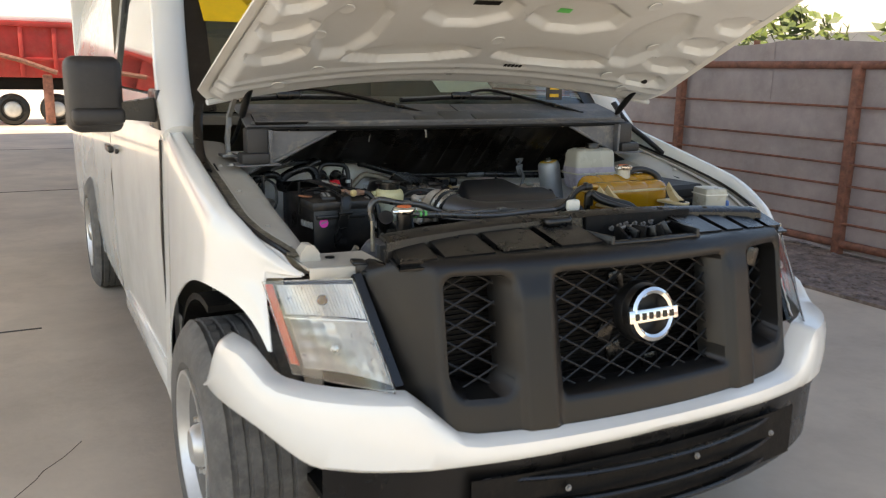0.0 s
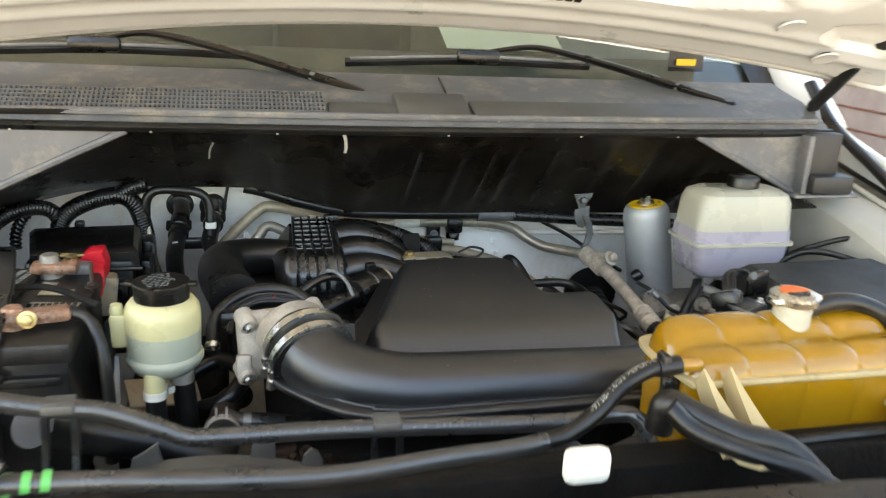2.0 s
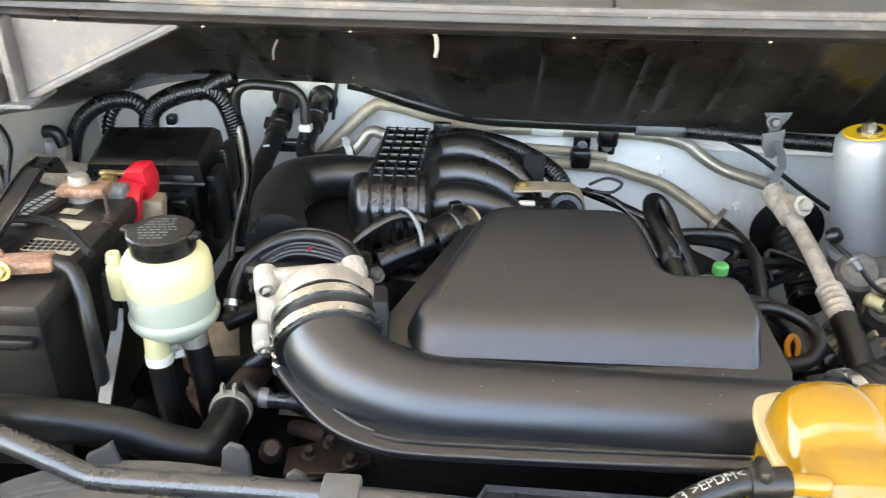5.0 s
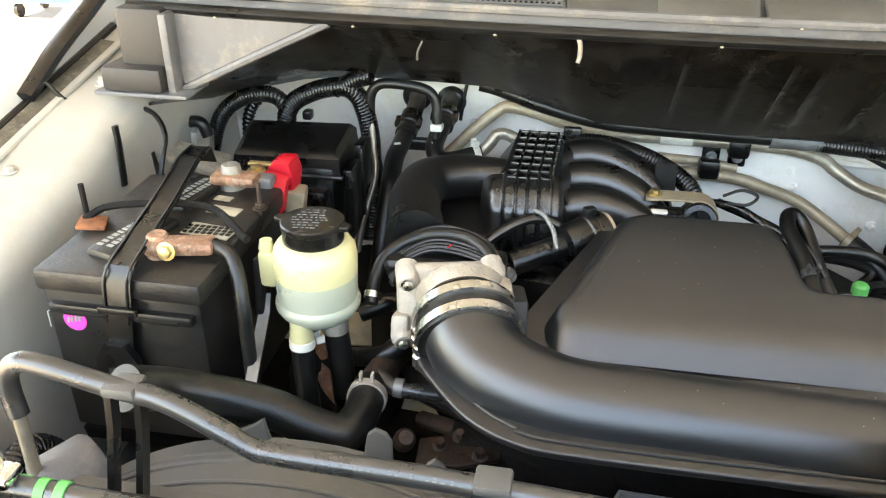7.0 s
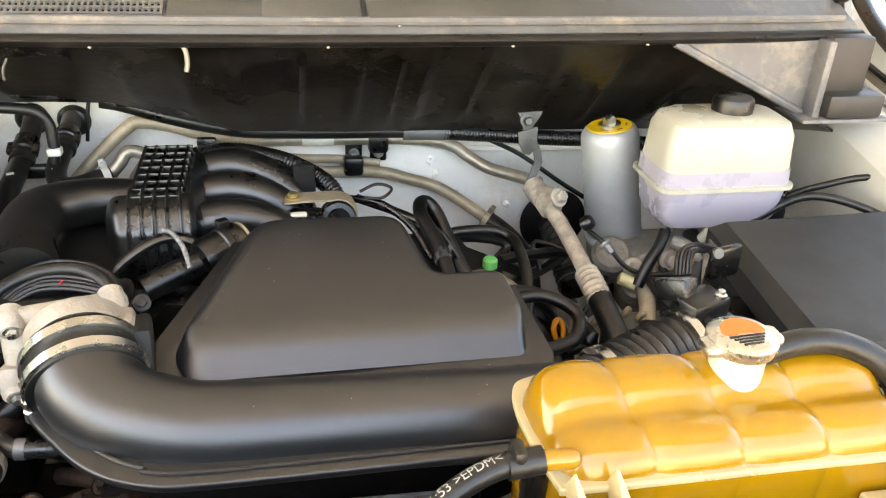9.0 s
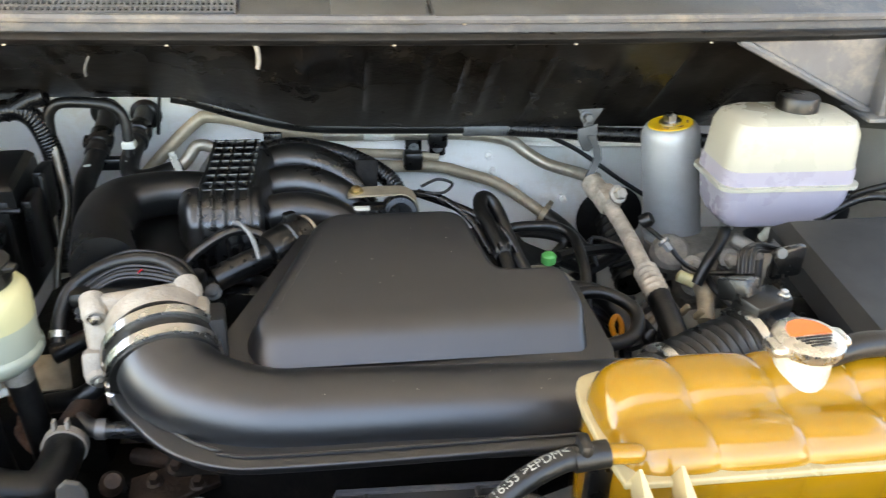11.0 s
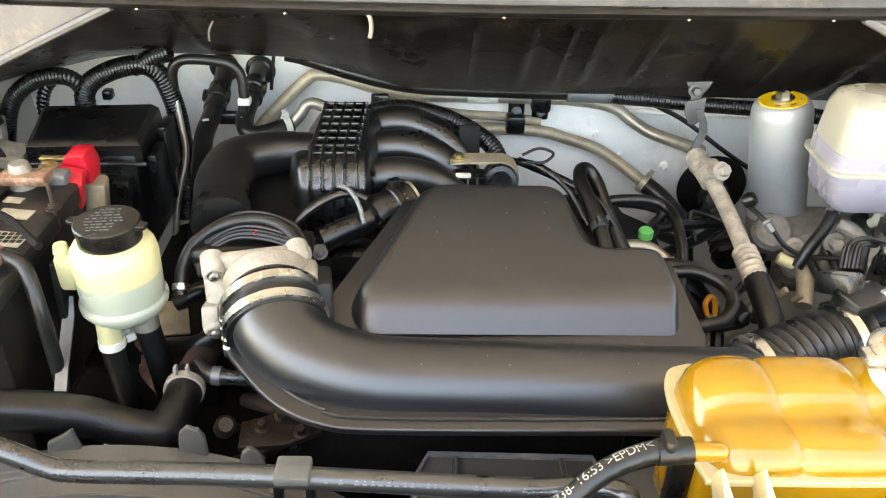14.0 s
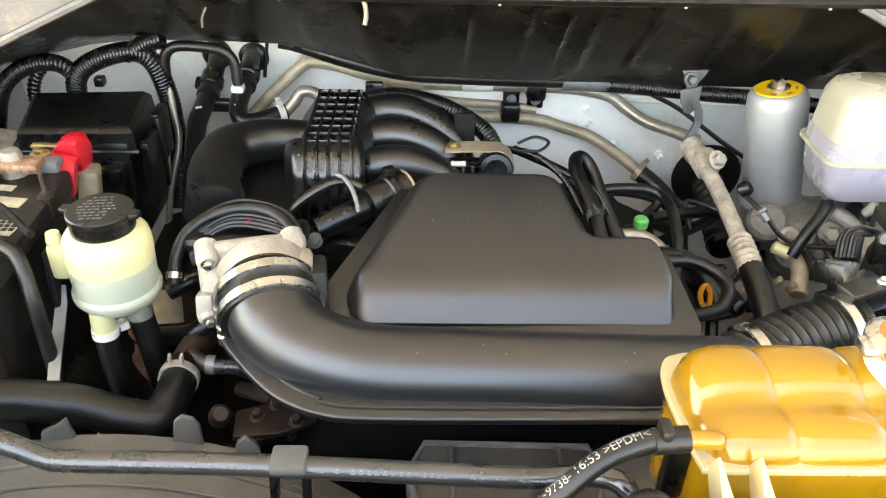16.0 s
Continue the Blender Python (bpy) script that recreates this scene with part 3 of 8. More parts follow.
def fender_pt(side):
    def f(u, v):
        y = lerp(0.338, 1.40, u ** 1.25)
        c, cx = table(FENDER_TOP, y), table(FENDER_X, y)
        k0 = smooth01((y - 0.36) / 0.28)
        t = (0.435 - y) / 0.19
        low = lerp(1.004 + 0.035 * t, table(ARCH_LIP, y), smooth01((y - 0.424) / 0.024))
        h = c - low
        tuck = smooth01((y - 0.335) / 0.10)
        prof = [(cx - 0.008 - 0.026 * tuck, min(c - 0.004, table(CREST, y) - 0.045)), (cx - 0.007 - 0.019 * tuck, c - 0.012 * tuck), (cx - 0.006 - 0.006 * tuck, c), (cx + 0.004 + 0.008 * tuck, c - min(0.008, 0.3 * h)), (cx + 0.006 + 0.028 * k0, c - min(0.05, 0.5 * h)), (cx + 0.006 + 0.042 * k0, c - max(0.62 * h, min(0.10, 0.7 * h))), (cx + 0.002 + 0.052 * k0, c - 0.82 * h), (cx + 0.060 * k0, low)]
        line = spline([(a, b, 0) for a, b in prof], 6)
        p = line[int(round(v * (len(line) - 1)))]
        sweep = 0.62 * max(0.0, 0.995 - p.y) * (1 - smooth01((y - 0.43) / 0.20))
        return (side * p.x, y - sweep, p.y)
    return f


def apron_pt(side):
    def f(u, v):
        y = lerp(0.42, 1.37, u)
        c, cx = table(CREST, y), crest_x(y)
        x = table([(0, cx - 0.035), (0.12, cx - 0.06), (0.32, 0.800), (0.36, 0.780), (0.55, 0.768), (1, 0.752)], v)
        z = table([(0, c - 0.05), (0.12, c - 0.056), (0.32, c - 0.068), (0.36, c - 0.082), (0.55, c - 0.2), (1, 0.55)], v)
        emboss = 0.006 * smooth01(math.sin(u * 17) * 3) * smooth01((v - 0.45) * 12)
        return (side * (x + emboss), y, z + 0.004 * math.sin(u * 13) * smooth01(v * 5))
    return f


for side in (-1, 1):
    fen = part("fender", sheet(fender_pt(side), 90, 42, 0.004), WHITE, van)
    part("arch_liner", rings([[(side * x, 0.83 + r * math.sin(a), 0.39 + r * math.cos(a)) for x in (0.60, 0.99) for r in ((0.45, 0.47) if x < 0.7 else (0.47, 0.45))] for a in [radians(d) for d in range(-10, 102, 7)]]), DARK, fen)
    # apron wears the dimmed white, so part of its shade is colour
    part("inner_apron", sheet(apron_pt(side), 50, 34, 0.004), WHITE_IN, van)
    part("gutter_seal", tube([(side * (crest_x(y) - 0.040), y, table(CREST, y) - 0.046) for y in (0.42, 0.55, 0.7, 0.9, 1.1, 1.25)], 0.007, 8, 4), RUBBER, van)
    part("gutter_strip", sheet(lambda u, v: (side * (crest_x(lerp(0.40, 1.20, u)) - 0.034 - 0.036 * v), lerp(0.40, 1.20, u), table(CREST, lerp(0.40, 1.20, u)) - 0.0445 - 0.004 * v), 24, 3, 0.002), GUTTER, van, "dirt-stained fender gutter strip")
    part("apron_wire", tube([(side * 0.896, 1.14, 1.226), (side * 0.886, 1.12, 1.197), (side * 0.857, 1.10, 1.182), (side * 0.807, 1.08, 1.186), (side * 0.757, 1.05, 1.186), (side * 0.722, 1.01, 1.172), (side * 0.714, 0.98, 1.150), (side * 0.722, 0.96, 1.10), (side * 0.76, 0.95, 1.06)], 0.004, 8, 6), RUBBER, van) if side < 0 else None
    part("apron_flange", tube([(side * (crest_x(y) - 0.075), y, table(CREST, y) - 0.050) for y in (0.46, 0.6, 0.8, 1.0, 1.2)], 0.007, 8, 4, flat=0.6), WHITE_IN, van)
    part("pillar_seal", tube([(side * 0.925, 1.00, 1.215), (side * 0.925, 1.10, 1.262), (side * 0.905, 1.22, 1.33), (side * 0.885, 1.29, 1.41)], 0.016, 10, 5, flat=0.6), RUBBER, van)
    for y in (0.60, 0.86, 1.10):
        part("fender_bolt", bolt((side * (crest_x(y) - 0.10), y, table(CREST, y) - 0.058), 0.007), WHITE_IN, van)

# wheels
for side in (-1, 1):
    for y in (0.83, 4.50):
        w = part("wheel", lathe([(0.10, 0.00), (0.20, 0.02), (0.225, 0.055), (0.235, 0.055), (0.238, 0.0), (0.238, -0.16), (0.1, -0.16)], (side * 0.990, y, 0.39), 36, (side, 0, 0)), RIM, van, "plain silver steel wheel")
        prof = [(0.228, -0.13), (0.26, -0.150), (0.33, -0.150), (0.365, -0.132), (0.388, -0.105)]
        for k in range(5):
            x = -0.08 + 0.04 * k
            prof += [(0.390, x - 0.014), (0.390, x + 0.012), (0.381, x + 0.014), (0.381, x + 0.022)]
        prof += [(0.389, 0.11), (0.365, 0.132), (0.33, 0.150), (0.26, 0.148), (0.228, 0.115)]
        tb = lathe(prof, (side * 0.895, y, 0.39), 144, (side, 0, 0))
        for v in tb.verts:
            d = V(0, v.co.y - y, v.co.z - 0.39)
            off = abs(v.co.x - side * 0.895)
            if d.length > 0.384 and int(round(math.degrees(math.atan2(d.y, d.z)) / 2.5)) % (3 if off > 0.05 else 4) == 0:
                v.co -= d.normalized() * 0.006
        tyre = part("tyre", tb, TYRE, w)
        part("hub_cap", lathe([(0.07, 0.0), (0.065, 0.03), (0.05, 0.045), (0.01, 0.05)], (side * 1.0, y, 0.39), 20, (side, 0, 0)), RIM, w)
        for k in range(8):
            a = k * math.pi / 4
            part("lug_nut", bolt((side * 0.998, y + 0.085 * math.cos(a), 0.39 + 0.085 * math.sin(a)), 0.010, (side, 0, 0), 0.018), STEEL, w)

mirror = thing("side_mirror", (-1.0, 1.50, 1.37), "large black towing side mirror on a folding arm", "mirror")
part("housing", box(-1.195, 1.50, 1.432, 0.175, 0.13, 0.255, 0.035, (0, 0, 8), 4), MIRRORBLACK, mirror)
part("housing_step", box(-1.19, 1.47, 1.36, 0.17, 0.10, 0.06, 0.02, (0, 0, 8), 3), MIRRORBLACK, mirror)
part("arm", rings([[(-0.985, 1.46, 1.335), (-0.985, 1.56, 1.335), (-0.985, 1.56, 1.425), (-0.985, 1.46, 1.425)], [(-1.08, 1.46, 1.345), (-1.08, 1.53, 1.345), (-1.08, 1.53, 1.41), (-1.08, 1.46, 1.41)], [(-1.17, 1.45, 1.35), (-1.17, 1.52, 1.35), (-1.17, 1.52, 1.40), (-1.17, 1.45, 1.40)]]), PLASTIC, mirror)
part("foot", box(-0.99, 1.52, 1.38, 0.025, 0.20, 0.14, 0.01), PLASTIC, mirror)


# ---- hood ----
CELLS = [(-0.17, 0.50, 0.15, 0.085), (0.22, 0.50, 0.16, 0.085), (-0.26, 0.235, 0.23, 0.055), (0.30, 0.235, 0.22, 0.055),
         (0.57, 0.42, 0.09, 0.17), (-0.55, 0.42, 0.10, 0.17), (0.75, 0.30, 0.09, 0.05), (0.76, 0.45, 0.08, 0.05), (0.77, 0.60, 0.07, 0.05), (0.73, 0.17, 0.08, 0.045),
         (-0.75, 0.30, 0.09, 0.05), (-0.76, 0.45, 0.08, 0.05), (-0.77, 0.60, 0.07, 0.05), (0.0, 0.78, 0.30, 0.09), (-0.45, 0.76, 0.12, 0.09), (0.45, 0.76, 0.12, 0.09)]


def hood_base(u, v):
    s = 2 * u - 1
    half = 0.945 - 0.10 * v - 0.05 * max(0, 0.06 - v) / 0.06
    x = s * half
    q = (s * 0.97) ** 2
    y = 1.20 - 0.11 * q - v * 1.00
    z = 1.42 + 0.49 * (1.1 - y) + 0.145 * (1 - q) - 0.03 * v * v
    return V(x, y, z)


def hood_under(u, v):
    p = hood_base(lerp(0.02, 0.98, u), lerp(0.012, 0.985, v))
    rise = 0.0
    for cx, cv, hx, hv in CELLS:
        d = max(abs(p.x - cx) / hx, abs(v - cv) / hv, (abs(p.x - cx) / hx + abs(v - cv) / hv) * 0.72)
        rise = max(rise, smooth01((1.15 - d) / 0.25))
    rim = smooth01(v / 0.035) * smooth01((0.5 - abs(u - 0.5)) / 0.025)
    bead = math.exp(-((v - 0.095) / 0.012) ** 2) + math.exp(-((v - 0.14) / 0.012) ** 2)
    return p + V(0, -0.45, -0.89) * (0.012 + 0.030 * rim + 0.006 * bead - 0.024 * rise)


hood = part("hood", sheet(hood_base, 40, 30, -0.004), WHITE, van, "propped-up hood seen from below")
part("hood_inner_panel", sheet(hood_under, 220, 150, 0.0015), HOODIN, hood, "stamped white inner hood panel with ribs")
for x, v in ((-0.60, 0.17), (0.60, 0.17), (-0.72, 0.10), (0.72, 0.10), (0.02, 0.33), (0.66, 0.36), (-0.66, 0.36), (0.44, 0.62), (-0.42, 0.62), (-0.62, 0.5)):
    p = hood_under((x / (0.945 - 0.1 * v) + 1) / 2, v)
    part("hood_plug", lathe([(0.003, -0.004), (0.013, -0.004), (0.016, 0.0), (0.016, 0.003)], p, 16, (0, -0.45, -0.89)), PLASTIC, hood)
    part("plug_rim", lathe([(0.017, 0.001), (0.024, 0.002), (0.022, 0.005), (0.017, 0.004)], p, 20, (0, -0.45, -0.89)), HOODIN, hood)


def hood_sticker(x, v, w, h, material, label):
    u = (x / (0.945 - 0.1 * v) + 1) / 2
    part("sticker", sheet(lambda a, b: hood_under(u + (a - 0.5) * w, v + (b - 0.5) * h) + V(0, -0.0018, -0.0036), 4, 3, 0.001), material, hood, label)


hood_sticker(-0.13, 0.515, 0.055, 0.022, DARK, "dark printed label")
hood_sticker(0.18, 0.50, 0.028, 0.024, GREEN, "small green sticker")
for k in range(5):
    hood_sticker(0.155 + 0.016 * k, 0.165, 0.006, 0.016, DARK, "stamped ink mark")
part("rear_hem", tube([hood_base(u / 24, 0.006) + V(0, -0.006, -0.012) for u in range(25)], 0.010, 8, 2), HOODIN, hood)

for side in (-1, 1):
    strut = part("gas_strut", tube([(side * 0.775, 0.985, 1.512), (side * 0.778, 1.13, 1.380)], 0.0125, 12, 2), RUBBER, van, "black gas strut holding the hood")
    part("rod", tube([(side * 0.778, 1.13, 1.380), (side * 0.785, 1.21, 1.300), (side * 0.80, 1.235, 1.27)], 0.007, 10, 2), RUBBER, strut)
    part("socket", lathe([(0.010, 0), (0.014, 0.006), (0.014, 0.022), (0.008, 0.028)], (side * 0.775, 0.98, 1.50), 14, (0, -0.3, 1)), RUBBER, strut)
    hinge = part("hood_hinge", rings([[(side * x, y - 0.014, z), (side * x, y + 0.014, z), (side * (x - 0.012), y + 0.014, z), (side * (x - 0.012), y - 0.014, z)] for x, y, z in ((0.825, 1.17, 1.25), (0.825, 1.18, 1.30), (0.822, 1.165, 1.34), (0.818, 1.175, 1.37), (0.815, 1.12, 1.42), (0.815, 1.07, 1.468))]), GREYSTEEL, van, "white pressed steel hood hinge")
    part("hinge_foot", box(side * 0.82, 1.17, 1.245, 0.05, 0.07, 0.010, 0.003), GREYSTEEL, hinge)
    part("hinge_bolt", bolt((side * 0.792, 1.10, 1.435), 0.008, (-side, 0, 0)), WHITE_IN, hinge)
    part("hinge_bolt", bolt((side * 0.82, 1.14, 1.25), 0.008), WHITE_IN, hinge)


# ---- front end: grille, lamps, bumper ----
def face_y(x, z):
    """Plan curve of the grille's face, leaning back as it rises."""
    a = abs(x)
    return -0.045 + 0.16 * (a / 0.6) ** 2.2 * 0.55 + 0.19 * (z - 0.72) + 0.9 * max(0.0, a - 0.585)


def outline(x0, x1, z0, z1, c=0.03):
    return [(x0 + c, z0), (x1 - c, z0), (x1, z0 + c), (x1, z1 - c), (x1 - c, z1), (x0 + c, z1), (x0, z1 - c), (x0, z0 + c)]


grille = part("grille", bmesh.new(), GRILLE, van, "large matte black plastic grille with three mesh openings")


HOLES = [(0.0, 0.897, 0.283, 0.152, 0.012, 0.05), (-0.482, 0.903, 0.083, 0.148, 0.030, 0.0), (0.482, 0.903, 0.083, 0.148, 0.030, 0.0)]


def shell_point(x, h):
    """Grille face up to its crown, then rolled back over the top."""
    crown = 1.064 - 0.010 * (x / 0.6) ** 2
    if h <= crown:
        a = abs(x)
        pillar = smooth01((a - 0.283) / 0.030) * smooth01((0.398 - a) / 0.018) * smooth01((crown - h) / 0.07)
        return V(x, face_y(x, h) - 0.014 * pillar, h)
    ang = min((h - crown) / 0.034, 1.45)
    run = max(0.0, h - crown - 1.45 * 0.034)
    return V(x, face_y(x, crown) + 0.19 * 0.034 * math.sin(ang) + 0.034 * (1 - math.cos(ang)) + run, crown + 0.034 * math.sin(ang) + 0.06 * run)


def shell_gap(x, h):
    """Below zero on the grille's skin, above zero in its openings and outside it."""
    foot = 0.662 + 0.115 * min(1.0, max(0.0, (abs(x) - 0.55) / 0.14))
    d = max(abs(x) - (0.695 + 0.03 * smooth01((h - 0.75) / 0.3) - 0.080 * smooth01((h - 1.01) / 0.09)), foot - h, h - 1.150)
    for cx, cz, hx, hz, r, taper in HOLES:
        w = hx - taper * (cz + hz - h) * 0.35 - (0.02 * smooth01((0.82 - h) / 0.08) if cx else 0.0)
        qx, qz = abs(x - cx) - w + r, abs(h - cz) - hz + r
        s = math.hypot(max(qx, 0), max(qz, 0)) + min(max(qx, qz), 0) - r
        d = max(d, -s)
    return d


def grille_shell(nx=190, nz=66):
    bm = bmesh.new()
    xs = [lerp(-0.735, 0.735, i / nx) for i in range(nx + 1)]
    hs = [lerp(0.655, 1.156, k / nz) for k in range(nz + 1)]
    gap = [[shell_gap(x, h) for h in hs] for x in xs]
    keep, vs = [], {}
    for i in range(nx):
        for k in range(nz):
            c = [(i, k), (i + 1, k), (i + 1, k + 1), (i, k + 1)]
            if sum(gap[a][b] < 0.0 for a, b in c) >= 2:
                keep.append(c)
    flat = {}
    for c in keep:
        for a, b in c:
            if (a, b) in flat:
                continue
            x, h = xs[a], hs[b]
            if gap[a][b] > -0.0035:
                for n in range(4):
                    g = shell_gap(x, h)
                    gx, gh = (shell_gap(x + 1e-4, h) - g) / 1e-4, (shell_gap(x, h + 1e-4) - g) / 1e-4
                    l = gx * gx + gh * gh
                    if l > 0.05:
                        x, h = x - g * gx / l, h - g * gh / l
            flat[(a, b)] = (x, h)
            dip = 0.007 * (1 - smooth01(-shell_gap(x, h) / 0.012))
            vs[(a, b)] = bm.verts.new(shell_point(x, h) + V(0, dip, 0))
    for c in keep:
        bm.faces.new([vs[q] for q in c])
    rim = [e for e in bm.edges if len(e.link_faces) == 1]
    ext = bmesh.ops.extrude_edge_only(bm, edges=rim)["geom"]
    for v in ext:
        if isinstance(v, bmesh.types.BMVert):
            for cx, cz, hx, hz, r, taper in HOLES:
                if abs(v.co.x - cx) < hx + 0.01 and abs(v.co.z - cz) < hz + 0.015:
                    v.co.x += (cx - v.co.x) * (0.10 if cx == 0 else 0.30)
                    v.co.z += (cz - v.co.z) * (0.12 if cx and v.co.z < cz else 0.03)
            if v.co.z > 1.082 - 0.010 * (v.co.x / 0.6) ** 2:
                v.co.z -= 0.05
            else:
                v.co.y += 0.078
    return bm


part("shell", grille_shell(), GRILLE, grille, "", 50)
for x0, x1 in ((-0.29, 0.29), (-0.57, -0.39), (0.39, 0.57)):
    lat = bmesh.new()
    du, dz = 0.094, 0.052
    z0, z1 = 0.735, 1.065
    k0, k1 = int((x0 - 1.2) / du), int((x1 + 1.2) / du)
    for sgn in (-1, 1):
        for k in range(k0, k1 + 1):
            pts = []
            for j in range(0, 67):
                z = lerp(z0, z1, j / 66)
                x = k * du + sgn * (z - z0) * du / dz
                if x0 <= x <= x1:
                    pts.append((x, face_y(x, z) + 0.062, z))
            if len(pts) > 1:
                tube(pts, 0.0027, 6, 1, flat=1.2, bm=lat, smooth=False)
    tagged(part("mesh_insert", lat, GRILLE, grille, "diamond wire-look mesh insert"), kind="stuff")
def hoop(prof, at, axis, n=48):
    """A closed ring: the profile of (radius, height) turned about an axis."""
    m = V(0, 0, 1).rotation_difference(Vector(axis).normalized()).to_matrix()
    loops = [[Vector(at) + m @ V(r * math.cos(a), r * math.sin(a), z) for r, z in prof] for a in [2 * math.pi * k / n for k in range(n)]]
    bm = rings(loops + loops[:1], caps=False)
    bmesh.ops.remove_doubles(bm, verts=bm.verts, dist=1e-6)
    return bm


badge = part("badge", hoop([(0.052, -0.004), (0.054, 0.012), (0.062, 0.017), (0.071, 0.012), (0.075, 0.0), (0.072, -0.006)], (0, -0.004, 0.92), (0, -1, 0.19)), CHROME, grille, "chrome ring badge with a crossbar")
part("badge_bar", box(0, -0.012, 0.92, 0.166, 0.016, 0.036, 0.005, (-10, 0, 0)), CHROME, badge)
for k in range(6):
    part("badge_bar_mark", box(-0.058 + 0.0232 * k, -0.0205, 0.9205, 0.013, 0.002, 0.018, 0.0, (-10, 0, 0)), PLASTIC, badge)
part("badge_back", lathe([(0.002, 0.0), (0.078, 0.0), (0.082, -0.01), (0.082, -0.03)], (0, 0.018, 0.92), 32, (0, -1, 0.19)), GRILLE, badge)

condenser = thing("condenser", (0, 0.2, 0.49), "dark finned condenser behind the grille mesh", "condenser")
# core and tubes in shade black: the gloom behind the mesh is colour
part("core", box(0, 0.205, 0.755, 1.20, 0.024, 0.53, 0.004), DARK, condenser)
for k in range(26):
    part("cooling_tube", box(0, 0.190, 0.70 + 0.0138 * k, 1.18, 0.010, 0.0045, 0.001), DARK, condenser)
for s in (-1, 1):
    part("header_tank", lathe([(0.004, 0), (0.018, 0.002), (0.018, 0.56), (0.004, 0.565)], (s * 0.60, 0.2, 0.51), 14), PLASTIC, condenser)
random.seed(21)
for k in range(26):
    x, z = random.uniform(-0.52, 0.52), random.uniform(0.72, 1.04)
    if k % 3 == 0:
        lump("grille_rib", box(x, 0.12, z, 0.05, 0.02, 0.06, 0.008, (0, random.uniform(-20, 20), 0)), PLASTIC, "dark plastic rib behind the mesh", "rib", "ribs behind the grille")

# headlamps
for s in (-1, 1):
    lamp = part("headlamp", bmesh.new(), PLASTIC, van, "clear headlamp with a red side reflector")
    corners = {"ti": V(s * 0.735, 0.245, 1.030), "to": V(s * 0.905, 0.435, 0.995), "bi": V(s * 0.690, 0.088, 0.785), "bo": V(s * 0.872, 0.30, 0.790)}
    out = V(s * 0.45, -0.8, 0.2)

    def patch(u0, u1, v0, v1, push, bulge=0.02, c=corners, out=out):
        def f(u, v):
            a, b = lerp(u0, u1, u), lerp(v0, v1, v)
            p = c["bi"].lerp(c["bo"], a).lerp(c["ti"].lerp(c["to"], a), b)
            return p + out * (push + bulge * math.sin(math.pi * a) * (0.4 + 0.6 * math.sin(math.pi * b)))
        return f
    part("lens", sheet(patch(0, 1, 0, 1, 0.022), 14, 12, 0.004), LENS, lamp).visible_shadow = False
    part("rim", tube([patch(0, 1, 0, 1, 0.022)(a, b) for a, b in ((0, 0), (0.5, 0), (1, 0), (1, 0.5), (1, 1), (0.5, 1), (0, 1), (0, 0.5), (0, 0))], 0.0022, 8, 1, smooth=False), LENS, lamp)
    part("bowl", sheet(lambda u, v: V(*patch(0.03, 0.9, 0.05, 0.6, -0.01, -0.10)(u, v)) + out * (0.007 * (abs((u * 7) % 1.0 - 0.5) + abs((v * 4) % 1.0 - 0.5)) - 0.02 * math.exp(-((u - 0.5) / 0.18) ** 2 - ((v - 0.5) / 0.25) ** 2)), 56, 32, 0.003), REFLECTOR, lamp)
    part("bowl_shelf", sheet(patch(0.02, 0.92, 0.600, 0.614, -0.004), 10, 2, 0.012), REFLECTOR, lamp)
    part("indicator_bowl", sheet(lambda u, v: V(*patch(0.03, 0.9, 0.63, 0.95, -0.008, -0.04)(u, v)) + out * (0.003 * math.cos(u * 150)), 120, 8, 0.003), REFLECTOR, lamp)
    part("bulb", lathe([(0.004, 0), (0.012, 0.012), (0.014, 0.024), (0.010, 0.034), (0.001, 0.038)], patch(0.42, 0.42, 0.8, 0.8, -0.035)(0, 0), 16, out), AMBER, lamp, "amber indicator bulb")
    part("bulb", lathe([(0.004, 0), (0.010, 0.01), (0.010, 0.05), (0.002, 0.055)], patch(0.5, 0.5, 0.3, 0.3, -0.10)(0, 0), 16, out), STEEL, lamp)
    part("side_reflector", sheet(patch(0.90, 0.985, 0.1, 0.97, 0.012, 0.012), 3, 12, 0.004), REDLENS, lamp, "red side reflector strip")
    part("lamp_surround", sheet(lambda u, v: corners["bi"].lerp(corners["ti"], v) + V(s * lerp(-0.022, 0.0, u), lerp(0.022, 0.022, u), 0), 3, 10, 0.02), PLASTIC, lamp)

# bumper
PLAN = [(0.0, -0.075), (0.35, -0.055), (0.60, -0.005), (0.70, 0.030), (0.80, 0.085), (0.90, 0.178), (0.985, 0.335), (1.02, 0.48), (1.03, 0.60)]


def bumper_ring(i, rows, back):
    x, y = i
    nx, ny = (x / 1.1) ** 3, -1.0
    l = math.hypot(nx, ny)
    nx, ny = nx / l, ny / l
    ring = [(x + nx * d, y + ny * d, z) for z, d in rows] + [(x + nx * (d - back), y + ny * (d - back), z) for z, d in rows[::-1]]
    return ring


full = [(-x, y) for x, y in PLAN[:0:-1]] + PLAN
plan = [(p.x, p.y) for p in spline([(x, y, 0) for x, y in full], 5)]


def band(rows_at, back):
    return rings([bumper_ring((x, y), rows_at(abs(x), y), back) for x, y in plan])




